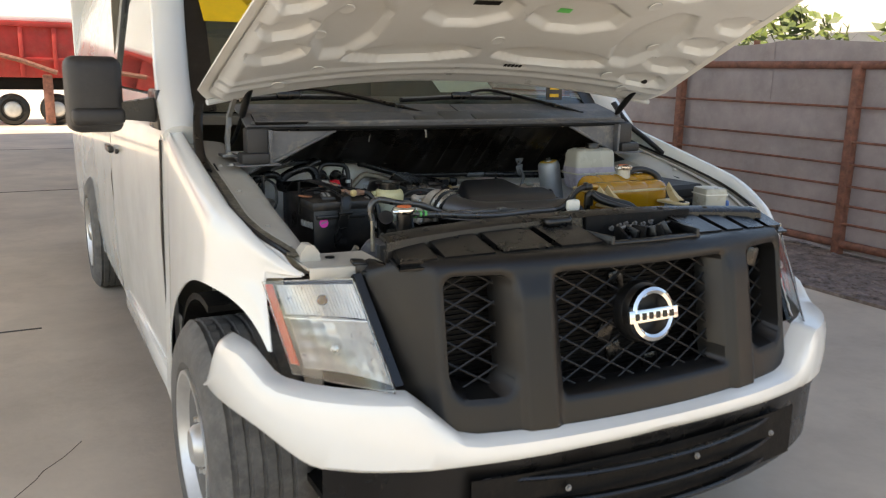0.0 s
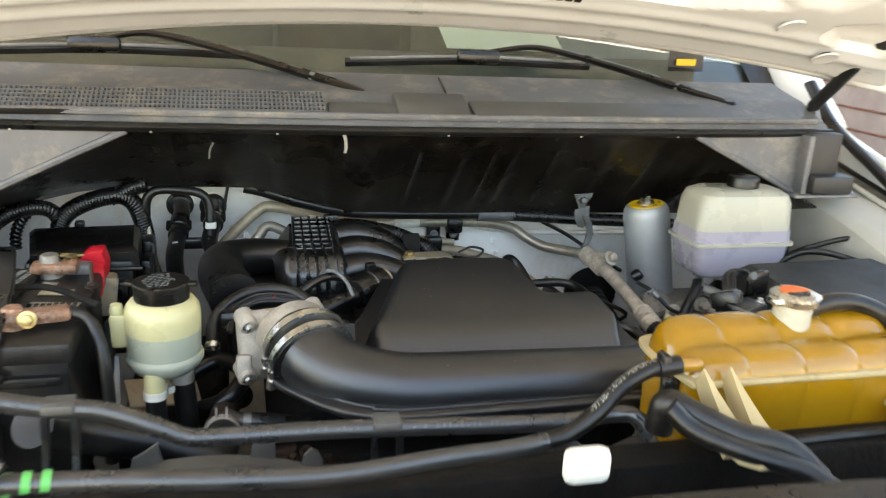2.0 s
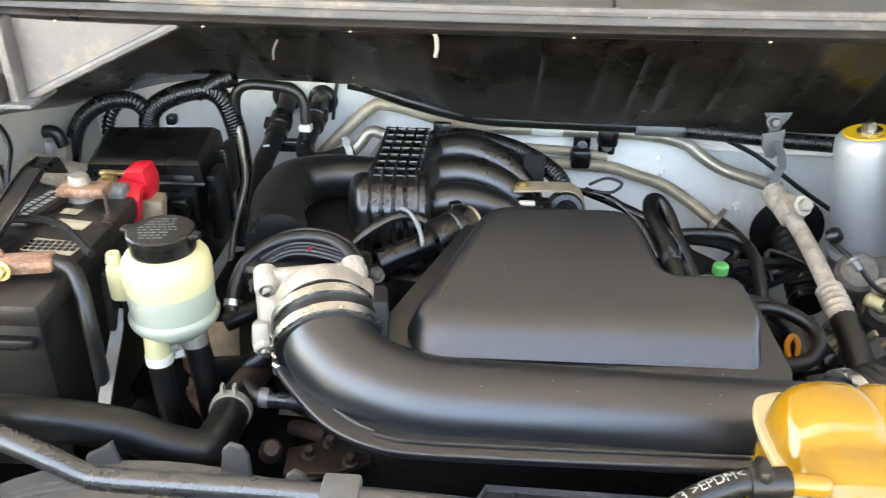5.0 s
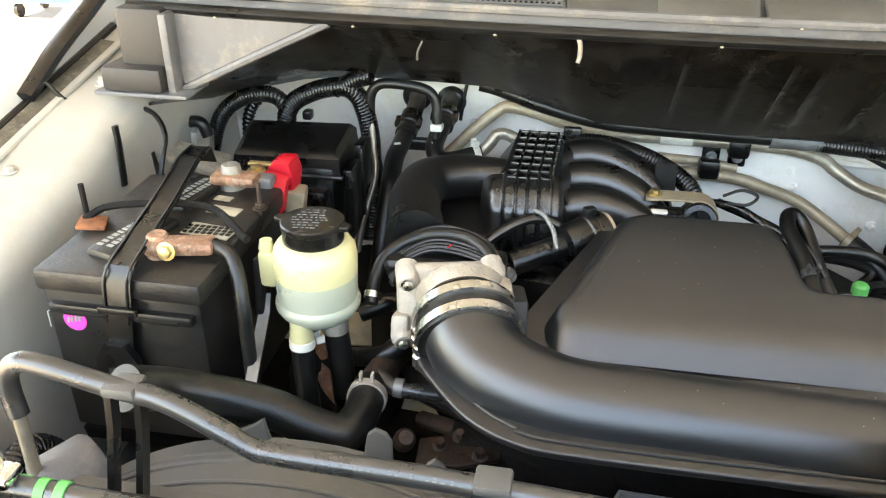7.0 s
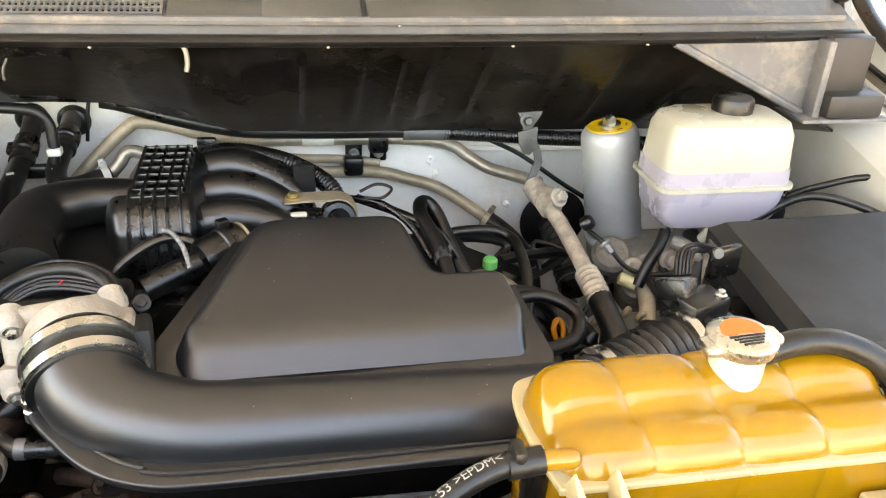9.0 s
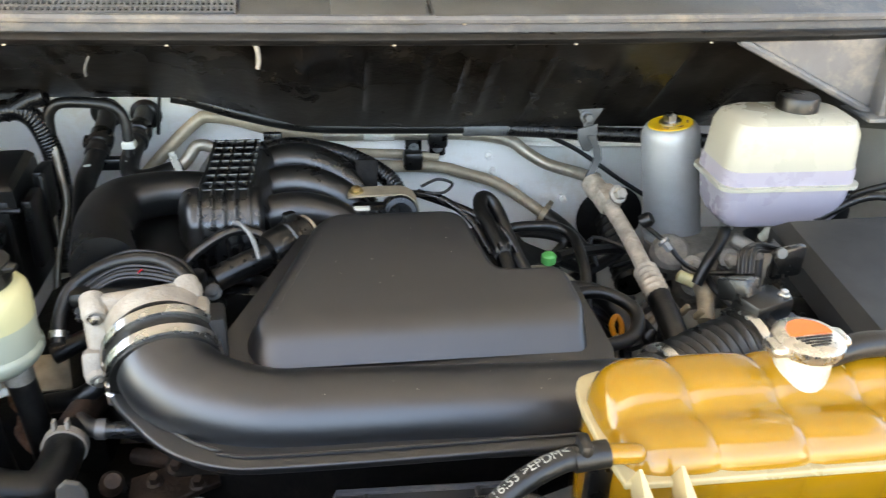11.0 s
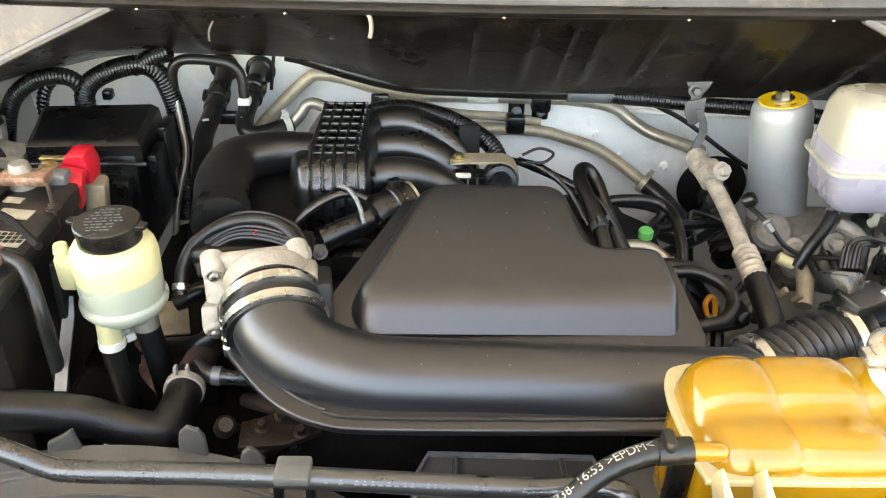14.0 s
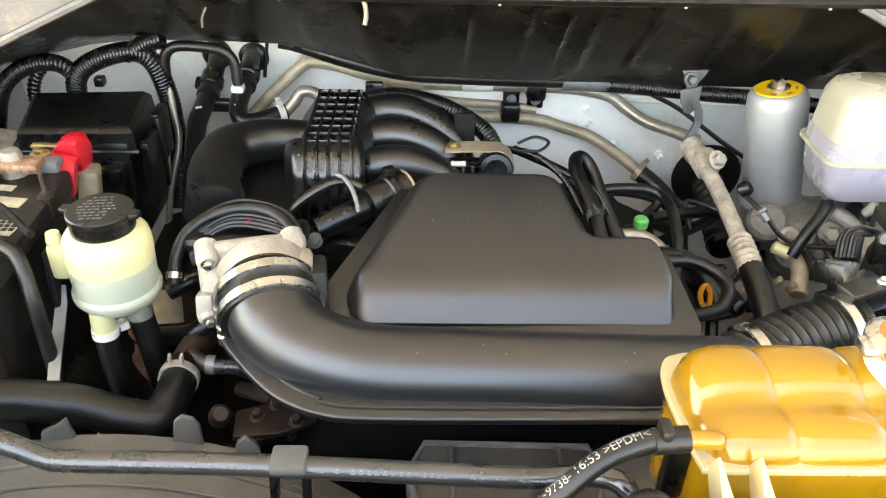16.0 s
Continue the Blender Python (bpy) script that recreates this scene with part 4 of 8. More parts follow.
def bumper_rows(a, y):
    t = lerp(0.676, 0.784, min(1.0, max(0.0, (a - 0.55) / 0.13))) + 0.062 * smooth01((a - 0.94) / 0.06) - 0.16 * smooth01((y - 0.46) / 0.15)
    lo = lerp(0.624, 0.60, a) + 0.075 * smooth01((a - 0.86) / 0.15)
    return [(lo, 0.004), (lo + 0.012, 0.016), (lerp(lo, t, 0.45), 0.022), (lerp(lo, t, 0.8), 0.018), (t - 0.009, 0.008), (t - 0.002, -0.008), (t, -0.05)]


bumper = part("bumper", band(bumper_rows, 0.02), WHITE, van, "white painted front bumper")
part("valance", rings([bumper_ring((x, y), [(0.36, -0.04), (0.40, -0.015), (0.56, -0.008), (0.60, 0.004), (0.622, 0.008)], 0.03) for x, y in plan if abs(x) < 0.87]), PLASTIC, bumper, "black plastic lower bumper valance")
for z, d, r in ((0.565, -0.004, 0.012), (0.50, 0.0, 0.012), (0.44, -0.004, 0.012)):
    part("valance_slat", tube([(x * 0.72, y - d - 0.045, z) for x, y in plan[8:-8:3]], r, 8, 2, flat=0.6), PLASTIC, bumper)
# black sheet painted in for the shade inside the lower opening
part("valance_mouth_shade", sheet(lambda u, v: (lerp(-0.55, 0.55, u), -0.086 + 0.10 * (2 * u - 1) ** 2 * 0.45, lerp(0.43, 0.58, v)), 20, 2, 0.004), DARK, bumper)
for x in (-0.3, 0.12, 0.42):
    part("tow_bolt", bolt((x, -0.095 + 0.1 * x * x, 0.53), 0.006, (0, -1, 0)), GREYSTEEL, bumper)

# panel over the radiator support
support = part("support_cover", bmesh.new(), PLASTIC, van, "black plastic trim over the radiator support")


def lid_z(x, y):
    return 1.103 + 0.19 * (y - 0.08) - 0.02 * (x / 0.7) ** 2


def lid(x0, x1, y0, y1, lift, name, th=0.006):
    return part(name, sheet(lambda u, v: (lerp(x0, x1, u), lerp(y0, y1, v) + 0.10 * (lerp(x0, x1, u) / 0.7) ** 2 * (1 - v) * 0.7, lid_z(lerp(x0, x1, u), lerp(y0, y1, v)) + lift), 10, 6, th), PLASTIC, support)


lid(-0.66, -0.09, 0.075, 0.235, -0.016, "base_tray")
lid(0.225, 0.66, 0.075, 0.235, -0.016, "base_tray")
for x0, x1 in ((-0.655, -0.565), (-0.545, -0.415), (-0.392, -0.252), (-0.228, -0.10), (0.24, 0.34), (0.365, 0.435), (0.46, 0.54), (0.565, 0.63)):
    lid(x0, x1, 0.082, 0.218, 0.002, "raised_panel", 0.016)
pit = part("latch_pit", box(0.065, 0.145, 1.052, 0.33, 0.19, 0.012, 0.003), PLASTIC, support)
part("pit_wall", box(-0.095, 0.145, 1.085, 0.010, 0.17, 0.07, 0.003, (0, 0, 8)), PLASTIC, support)
part("pit_wall", box(0.225, 0.145, 1.085, 0.010, 0.17, 0.07, 0.003, (0, 0, -10)), PLASTIC, support)
part("pit_rim", tube([(-0.09, 0.070, 1.100), (0.06, 0.060, 1.101), (0.22, 0.070, 1.100)], 0.007, 10, 4), PLASTIC, support)

tie = part("tie_bar", rings([[(x, y - 0.030, z - 0.05), (x, y - 0.026, z - 0.008), (x, y - 0.018, z), (x, y + 0.022, z + 0.006), (x, y + 0.028, z - 0.006), (x, y - 0.016, z - 0.012)] for x, y, z in [(lerp(-0.66, 0.72, k / 30), 0.368 - 0.05 * abs(lerp(-0.66, 0.72, k / 30) / 0.7) ** 3, 1.112 - 0.02 * abs(lerp(-0.66, 0.72, k / 30) / 0.7) ** 2) for k in range(31)]]), PLASTIC, van, "dark painted steel radiator tie bar")
for x in (-0.52, -0.33, -0.2, 0.03, 0.16, 0.34, 0.52):
    part("tie_clip", lathe([(0.010, 0), (0.010, 0.003), (0.006, 0.005)], (x, 0.37 - 0.05 * abs(x / 0.7) ** 3, 1.114 - 0.02 * (x / 0.7) ** 2), 14), RUBBER, tie)
part("catch_plate", box(-0.09, 0.335, 1.100, 0.095, 0.04, 0.028, 0.012, None, 3), PLASTIC, tie)
latch = thing("hood_latch", (0.2, 0.30, 1.02), "dark steel hood latch with levers and dull bolts", "latch")
part("back_plate", box(0.225, 0.335, 1.065, 0.42, 0.012, 0.085, 0.004), DARK, latch)
part("catch_plate", box(0.17, 0.27, 1.035, 0.16, 0.10, 0.01, 0.003), DARK, latch)
for k, (x, y, z) in enumerate(((0.10, 0.27, 1.050), (0.13, 0.255, 1.056), (0.155, 0.25, 1.06), (0.19, 0.245, 1.058), (0.225, 0.25, 1.055), (0.255, 0.26, 1.06))):
    part("lever", box(x, y, z, 0.012, 0.05, 0.05, 0.004, (25 - 12 * k, 0, 8 * k)), PLASTIC if k % 2 else DARK, latch)
    part("bolt", bolt((x - 0.012, 0.30, z + 0.02), 0.0055, (0, -0.7, 0.7), 0.010), DARKSTEEL, latch)
    part("washer", lathe([(0.003, 0), (0.009, 0.0), (0.009, 0.002)], (x + 0.012, 0.24 + 0.004 * k, 1.05), 14, (0, -0.8, 0.6)), PLASTIC, latch)
part("cable", tube([(0.25, 0.29, 1.06), (0.31, 0.30, 1.075), (0.37, 0.31, 1.07), (0.43, 0.30, 1.05)], 0.005, 8, 5), RUBBER, latch)
part("spring", tube([(0.11, 0.29, 1.07), (0.15, 0.295, 1.075), (0.20, 0.29, 1.07)], 0.006, 8, 5, wave=0.0015, pitch=0.004), GREYSTEEL, latch)
draw_in(tie, 0.91, NOSE)
draw_in(latch, 0.91, NOSE)

for s in (-1, 1):
    shelf = part("lamp_support", rings([[(s * 0.64, y0, 1.055), (s * 0.83, y0 + 0.035, 1.050), (s * 0.83, y0 + 0.035, 1.043), (s * 0.64, y0, 1.047)] for y0 in (0.28, 0.33, 0.36, 0.43)]), WHITE_IN, van, "white lamp support panel")
    part("support_lip", box(s * 0.735, 0.287, 1.037, 0.19, 0.008, 0.030, 0.003, (0, 0, s * 10)), WHITE_IN, shelf)
    part("lamp_seal", tube([(s * 0.70, 0.27, 1.008), (s * 0.745, 0.305, 1.010), (s * 0.80, 0.365, 1.005), (s * 0.85, 0.425, 0.995)], 0.016, 10, 5), RUBBER, shelf, "black rubber seal over the lamp")
    part("bump_stop", rings([[(s * (0.775 + d), 0.375, z), (s * (0.825 - d), 0.385, z), (s * (0.825 - d), 0.43, z), (s * (0.775 + d), 0.42, z)] for d, z in ((0.0, 1.05), (0.002, 1.072), (0.014, 1.088), (0.018, 1.092))]), WHITE_IN, shelf)
    part("rubber_flap", box(s * 0.700, 0.302, 1.056, 0.036, 0.05, 0.010, 0.004, (0, s * -4, s * 10)), RUBBER, shelf, "black rubber flap")
    part("flap_face", box(s * 0.700, 0.274, 1.036, 0.036, 0.008, 0.040, 0.003, (0, 0, s * 10)), RUBBER, shelf)
    # black disc in place of a hole, its shade given by colour
    part("support_hole_shade", lathe([(0.002, 0), (0.013, 0), (0.013, 0.002)], (s * 0.745, 0.39, 1.0540), 14), DARK, shelf)


# ---- cowl, firewall and bay floor ----
def lip_y(x):
    return 1.043 + 0.075 * (x / 0.75) ** 2 * 0.4


cowl = part("cowl", sheet(lambda u, v: (lerp(-0.78, 0.78, u), lip_y(lerp(-0.78, 0.78, u)) + table([(0, 0.0), (0.1, 0.012), (0.2, 0.024), (0.6, 0.096), (0.7, 0.120), (1, 0.20)], v), table([(0, 1.338), (0.1, 1.350), (0.2, 1.353), (0.6, 1.384), (0.7, 1.388), (1, 1.408)], v)), 40, 24, 0.006), TRIMGREY, van, "weathered grey plastic cowl panel below the windshield")
part("cowl_seal", tube([(x / 20 * 0.78, lip_y(x / 20 * 0.78) - 0.004, 1.336) for x in range(-20, 21)], 0.010, 10, 2, flat=0.8), RUBBER, cowl)
part("cowl_bead", tube([(x / 20 * 0.76, lip_y(x / 20 * 0.76) + 0.016, 1.356) for x in range(-20, 21)], 0.006, 8, 2), TRIMGREY, cowl)
part("cowl_step", box(0.000, 1.092, 1.368, 0.125, 0.080, 0.014, 0.005, (23, 0, 0)), FADED, cowl)
part("cowl_riser", box(0.295, 1.089, 1.3665, 0.455, 0.056, 0.008, 0.003, (21, 0, 2)), FADED, cowl, "darker raised front band")
part("cowl_riser", box(-0.115, 1.082, 1.3635, 0.12, 0.040, 0.008, 0.003, (21, 0, -1)), FADED, cowl)
part("cowl_seam", box(0.040, 1.180, 1.391, 0.004, 0.10, 0.008, 0.001, (15, 0, -4)), RUBBER, cowl)
# solid black backing: darkness between the inlet bars is colour
slots = part("air_inlet", box(-0.465, 1.102, 1.3665, 0.57, 0.066, 0.010, 0.002, (23.5, 0, 0)), DARK, cowl, "slotted air inlet")
bars = bmesh.new()
for k in range(82):
    box(-0.283 + 0.007 * k, 0, 0, 0.0030, 0.064, 0.004, 0, bm=bars)
for j in range(6):
    box(0, -0.030 + 0.012 * j, 0.0002, 0.57, 0.0035, 0.0045, 0, bm=bars)
bmesh.ops.transform(bars, verts=bars.verts, matrix=Matrix.Translation((-0.465, 1.100, 1.3725)) @ Euler((radians(23.5), 0, 0)).to_matrix().to_4x4())
tagged(part("inlet_grid", bars, TRIMGREY, slots), kind="stuff")
for x, up in ((-0.645, 0), (-0.448, 0), (-0.26, 0), (0.016, 0), (0.107, 1), (0.252, 0), (0.44, 0)):
    part("cowl_clip", box(x, lip_y(x) - 0.012 + 0.018 * up, 1.330 + 0.022 * up, 0.004, 0.003, 0.0025, 0.0008), PIPE, cowl, "pale clip head")

for s in (-1, 1):
    gus = part("cowl_gusset", prism([(s * 0.485, 1.332), (s * 0.715, 1.332), (s * 0.715, 1.222)], 0, 0.008, 0.0, Matrix(((1, 0, 0, 0), (0, 0, 1, 1.058), (0, 1, 0, 0), (0, 0, 0, 1)))), TRIMGREY, cowl, "triangular grey plastic end gusset")
    part("gusset_rim", tube([(s * 0.485, 1.052, 1.330), (s * 0.60, 1.054, 1.276), (s * 0.715, 1.056, 1.221)], 0.006, 8, 1, smooth=False), TRIMGREY, gus)
    part("gusset_rim", box(s * 0.712, 1.045, 1.278, 0.012, 0.03, 0.115, 0.003), TRIMGREY, gus)
    part("end_box", box(s * 0.752, 1.07, 1.290, 0.07, 0.06, 0.10, 0.006), MIRRORBLACK, gus)
    part("end_shelf", box(s * 0.765, 1.052, 1.245, 0.09, 0.07, 0.035, 0.006), MIRRORBLACK, gus)
    part("end_flange", box(s * 0.755, 1.055, 1.224, 0.14, 0.075, 0.006, 0.002), TRIMGREY, gus)
    part("shelf_bolt", bolt((s * 0.835, 1.06, 1.222), 0.008), WHITE_IN, van)

EDGE = [(-0.80, 1.135), (-0.74, 1.154), (-0.60, 1.188), (-0.51, 1.198), (-0.38, 1.197), (-0.29, 1.193), (-0.20, 1.171), (-0.115, 1.146), (0.0, 1.141), (0.16, 1.140), (0.34, 1.138), (0.62, 1.133), (0.80, 1.13)]


def insul(u, v):
    x = lerp(-0.80, 0.80, u)
    top = 1.334 - max(0.0, abs(x) - 0.49) * 0.49
    z = lerp(top, table(EDGE, x), v)
    rib = 0.0
    for c, w in ((-0.66, 0.010), (-0.52, 0.020), (-0.42, 0.006), (-0.245, 0.010), (-0.165, 0.012), (-0.10, 0.016), (-0.02, 0.005), (0.06, 0.007), (0.115, 0.004), (0.155, 0.007), (0.235, 0.005), (0.335, 0.016), (0.43, 0.006), (0.54, 0.012)):
        rib += math.exp(-((x - c) / w) ** 2)
    return (x, lerp(1.055 + 0.02 * (x / 0.75) ** 2, 1.265, v) - 0.007 * rib * smooth01(v * 4) * smooth01((1 - v) * 3) + 0.0015 * math.sin(x * 23 + v * 2), z)


sheet_in = part("cowl_liner", sheet(insul, 260, 18, 0.004), INSUL, van, "glossy black moulded sound liner under the cowl")
part("liner_pin", tube([(-0.357, 1.052, 1.313), (-0.363, 1.050, 1.300), (-0.364, 1.050, 1.288)], 0.0016, 8, 3), FADED, sheet_in)
part("liner_cord", tube([(-0.164, 1.042, 1.336), (-0.154, 1.038, 1.327), (-0.152, 1.035, 1.312), (-0.154, 1.031, 1.301)], 0.0032, 8, 4), ALU, sheet_in, "frayed tan cord end")
part("firewall", sheet(lambda u, v: (lerp(-0.86, 0.86, u), 1.372 + 0.02 * math.sin(u * 9) * smooth01(v * 2) - 0.05 * smooth01((v - 0.5) * 2.2) + 0.03 * smooth01((abs(u - 0.5) - 0.33) * 6) * -1.5, lerp(1.24, 0.45, v)), 60, 30, 0.004), FIREWALL, van, "white painted firewall")
part("firewall_bead", tube([(0.16, 1.368, 1.08), (0.28, 1.366, 1.065), (0.44, 1.366, 1.06), (0.60, 1.362, 1.06)], 0.012, 8, 5, flat=0.5), FIREWALL, van)
for x, z in ((0.213, 1.045), (0.222, 1.018), (0.27, 0.98), (0.36, 0.955), (-0.33, 1.09)):
    part("firewall_stud", bolt((x, 1.366, z), 0.006, (0, -1, 0), 0.014), FIREWALL, van)
# added black sheet that stands for the shade below the engine
part("bay_shade_sheet", box(0, 0.85, 0.42, 1.6, 1.1, 0.02, 0), DARK, van)
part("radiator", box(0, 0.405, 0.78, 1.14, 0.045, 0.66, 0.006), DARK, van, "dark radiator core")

# wipers on the cowl
for px, ax_, kx, b0, b1 in ((-0.152, -0.469, -0.561, -0.78, -0.296), (0.551, 0.272, 0.146, -0.117, 0.386)):
    wip = thing("windshield_wiper", (px, 1.19, 1.39), "black windshield wiper parked above the cowl", "wiper", "wipers")
    part("arm", tube([(px + 0.05, 1.165, 1.378), (px, 1.195, 1.393), (lerp(px, ax_, 0.35), 1.25, 1.421), (lerp(px, ax_, 0.7), 1.305, 1.445), (ax_, 1.34, 1.459), (lerp(ax_, kx, 0.6), 1.338, 1.452), (kx, 1.338, 1.442)], (0.022, 0.009), 8, 6, flat=0.45), PLASTIC, wip)
    part("arm_joint", box(lerp(px, ax_, 0.12), 1.212, 1.404, 0.010, 0.030, 0.018, 0.003, (0, 10, -10)), FADED, wip)
    part("pivot", lathe([(0.026, 0), (0.026, 0.014), (0.016, 0.024)], (px + 0.055, 1.165, 1.362), 18, (0, -0.2, 1)), PLASTIC, wip)
    part("blade", tube([(b0, 1.338, 1.419), (lerp(b0, b1, 0.5), 1.335, 1.430), (b1, 1.338, 1.426)], 0.0075, 6, 4, flat=1.3), RUBBER, wip)
    part("blade_spine", tube([(b0 + 0.01, 1.334, 1.427), (lerp(b0, b1, 0.5), 1.330, 1.438), (b1 - 0.01, 1.334, 1.434)], 0.0032, 6, 4), GREYSTEEL, wip)
    part("clip", box(kx, 1.328, 1.438, 0.088, 0.026, 0.028, 0.009), PLASTIC, wip)


# ---- engine: cover, duct, manifold ----
cover = thing("engine_cover", (0.03, 0.85, 0.98), "satin black plastic engine cover with a round intake duct", "engine cover")
TOP = [(-0.153, 0.722, 0.030), (0.199, 0.724, 0.016), (0.190, 0.795, 0.016), (0.110, 0.795, 0.020), (0.088, 0.903, 0.026), (-0.080, 0.903, 0.026)]


def lid_top(y):
    return 1.132 + 0.20 * (y - 0.745)


def softened(corners, n=7):
    """The outline with each corner drawn as a curve of the given reach."""
    out = []
    for k, (x, y, r) in enumerate(corners):
        p, a, b = V(x, y), V(*corners[k - 1][:2]), V(*corners[(k + 1) % len(corners)][:2])
        a, b = p + (a - p).normalized() * r, p + (b - p).normalized() * r
        out += [a.lerp(p, j / n).lerp(p.lerp(b, j / n), j / n) for j in range(n + 1)]
    return out


rim = softened(TOP)
skirt = []
for k, p in enumerate(rim):
    d = (rim[(k + 1) % len(rim)] - rim[k - 1]).normalized()
    nx, ny = d.y, -d.x
    front, left = max(0.0, -ny), max(0.0, -nx)
    roll = 0.009 + 0.012 * front + 0.006 * left
    top = V(p.x, p.y, lid_top(p.y))
    base = V(p.x + 0.016 * nx * (1.0 if nx < 0 else 0.3), p.y + 0.032 * ny * (1.0 if ny < 0 else 0.2), 1.090 + 0.15 * max(0, p.y - 0.70))
    side = top + (base - top).normalized() * min(roll, 0.8 * (base - top).length)
    inner = V(p.x - nx * roll, p.y - ny * roll, lid_top(p.y - ny * roll))
    skirt.append([base] + [side.lerp(top, j / 8).lerp(top.lerp(inner, j / 8), j / 8) for j in range(9)])
part("lid", rings([[c[j] for c in skirt] for j in range(10)]), SATIN, cover, "", 60)
# flange round the foot of the lid, in one piece with a rolled edge
plate = [(-0.196, 0.728), (-0.190, 0.695), (-0.165, 0.672), (0.215, 0.655), (0.226, 0.700), (0.214, 0.812), (0.130, 0.816), (0.105, 0.925), (-0.108, 0.925)]
part("base_plate", rings([[(x, y, 1.085 + dz + 0.15 * max(0, y - 0.70)) for x, y in plate] for dz in (-0.006, 0.004)]), SATIN, cover)
DUCT = [(-0.236, 0.695, 1.112), (-0.232, 0.682, 1.106), (-0.217, 0.666, 1.098), (-0.192, 0.648, 1.091), (-0.157, 0.635, 1.086), (-0.116, 0.628, 1.083), (-0.008, 0.626, 1.081), (0.136, 0.621, 1.080), (0.289, 0.619, 1.080)]
part("duct", tube(DUCT, (0.0464, 0.0450), 40, 8), SATIN, cover, "", 60)
FLANGE = spline([(-0.2874, 0.671, 0), (-0.2723, 0.6488, 0), (-0.2355, 0.6032, 0), (-0.2041, 0.5778, 0), (-0.1701, 0.5632, 0), (-0.1377, 0.5584, 0), (-0.0525, 0.5578, 0), (0.0546, 0.5589, 0), (0.1517, 0.560, 0), (0.23, 0.560, 0)], 4)
flange = [(p.x, p.y) for p in FLANGE] + [(0.23, 0.63), (-0.09, 0.63), (-0.17, 0.645), (-0.235, 0.685), (-0.268, 0.688)]
part("duct_flange", prism(flange, 1.077, 1.086, 0.003), SATIN, cover)
part("duct_seam", tube([(p.x + (0.014 if p.x < -0.18 else 0.003), p.y + 0.013, 1.0872) for p in FLANGE[2:]], 0.0018, 8, 1, smooth=False), SATIN, cover)

random.seed(5)
dust = bmesh.new()
for k in range(34):
    x, y = random.uniform(-0.07, 0.07), random.uniform(0.755, 0.88)
    if k > 18:
        x, y = random.uniform(-0.1, 0.14), random.uniform(0.60, 0.65)
    z = lid_top(y) + 0.0003 if y > 0.75 else 1.0809 + math.sqrt(max(0, 0.0452 ** 2 - (y - 0.6236) ** 2)) + 0.0004
    g = bmesh.ops.create_icosphere(dust, subdivisions=1, radius=random.uniform(0.0002, 0.00042))["verts"]
    bmesh.ops.translate(dust, verts=g, vec=(x, y, z))
lump("dust", dust, LABEL, "pale dust specks on the engine cover", "dust", kind="stuff")

# clamps, rubber coupling and throttle body
coupling = thing("intake_coupling", (-0.27, 0.83, 1.03), "black rubber intake coupling held by two steel band clamps", "hose")
ax = V(-0.30, 1.0, 0.34).normalized()
p0 = V(-0.249, 0.752, 1.050)
part("sleeve", lathe([(0.053, -0.004), (0.059, 0.0), (0.059, 0.046), (0.057, 0.050), (0.052, 0.053), (0.048, 0.060)], p0, 40, ax), RUBBER, coupling)
for d in (0.010, 0.037):
    part("band_clamp", lathe([(0.0595, -0.006), (0.0620, -0.0055), (0.0620, 0.0055), (0.0595, 0.006)], p0 + ax * d, 40, ax), STEEL, coupling, "bright steel band clamp")
    q = p0 + ax * d + V(-0.056, -0.012, -0.026)
    part("clamp_screw", lathe([(0.004, -0.014), (0.007, -0.012), (0.007, 0.002), (0.0045, 0.004), (0.0045, 0.008), (0.0075, 0.010), (0.0075, 0.018), (0.003, 0.020)], q, 10, (0.1, -0.2, 1)), STEEL, coupling)
    part("screw_housing", box(q.x + 0.004, q.y + 0.004, q.z - 0.004, 0.014, 0.012, 0.018, 0.003, (10, 5, 0)), STEEL, coupling)
draw_in(coupling, 0.91)
throttle = thing("throttle_body", (-0.28, 0.88, 1.03), "grey cast aluminium throttle body with a black motor housing", "throttle body")
p1 = p0 + ax * 0.052
part("bore", lathe([(0.046, -0.006), (0.053, 0.0), (0.054, 0.024), (0.050, 0.030), (0.046, 0.032)], p1, 32, ax), DUSTALU, throttle)
part("mount_flange", box(-0.282, 0.830, 1.054, 0.132, 0.024, 0.100, 0.014, (-17, 0, 14), 3), DUSTALU, throttle)
for dx, dz in ((-0.060, -0.035), (-0.058, 0.034), (0.052, 0.036), (0.058, -0.03)):
    part("boss", lathe([(0.014, -0.012), (0.014, 0.014), (0.011, 0.018)], (-0.283 + dx * 0.9, 0.827 + dz * 0.3 + dx * 0.22, 1.058 + dz), 16, -ax), DUSTALU, throttle)
    part("boss_bolt", bolt(V(-0.283 + dx * 0.9, 0.827 + dz * 0.3 + dx * 0.22, 1.058 + dz) - ax * 0.017, 0.006, -ax), STEEL, throttle)
part("motor_cover", box(-0.200, 0.795, 1.058, 0.022, 0.075, 0.072, 0.006, (-17, 0, 8)), LIDM, throttle)
part("gear_cover", box(-0.216, 0.800, 1.062, 0.020, 0.07, 0.080, 0.008, (-17, 0, 8)), DUSTALU, throttle)
part("side_boss", box(-0.338, 0.805, 1.030, 0.022, 0.035, 0.035, 0.006, (-17, 0, 0)), DUSTALU, throttle)

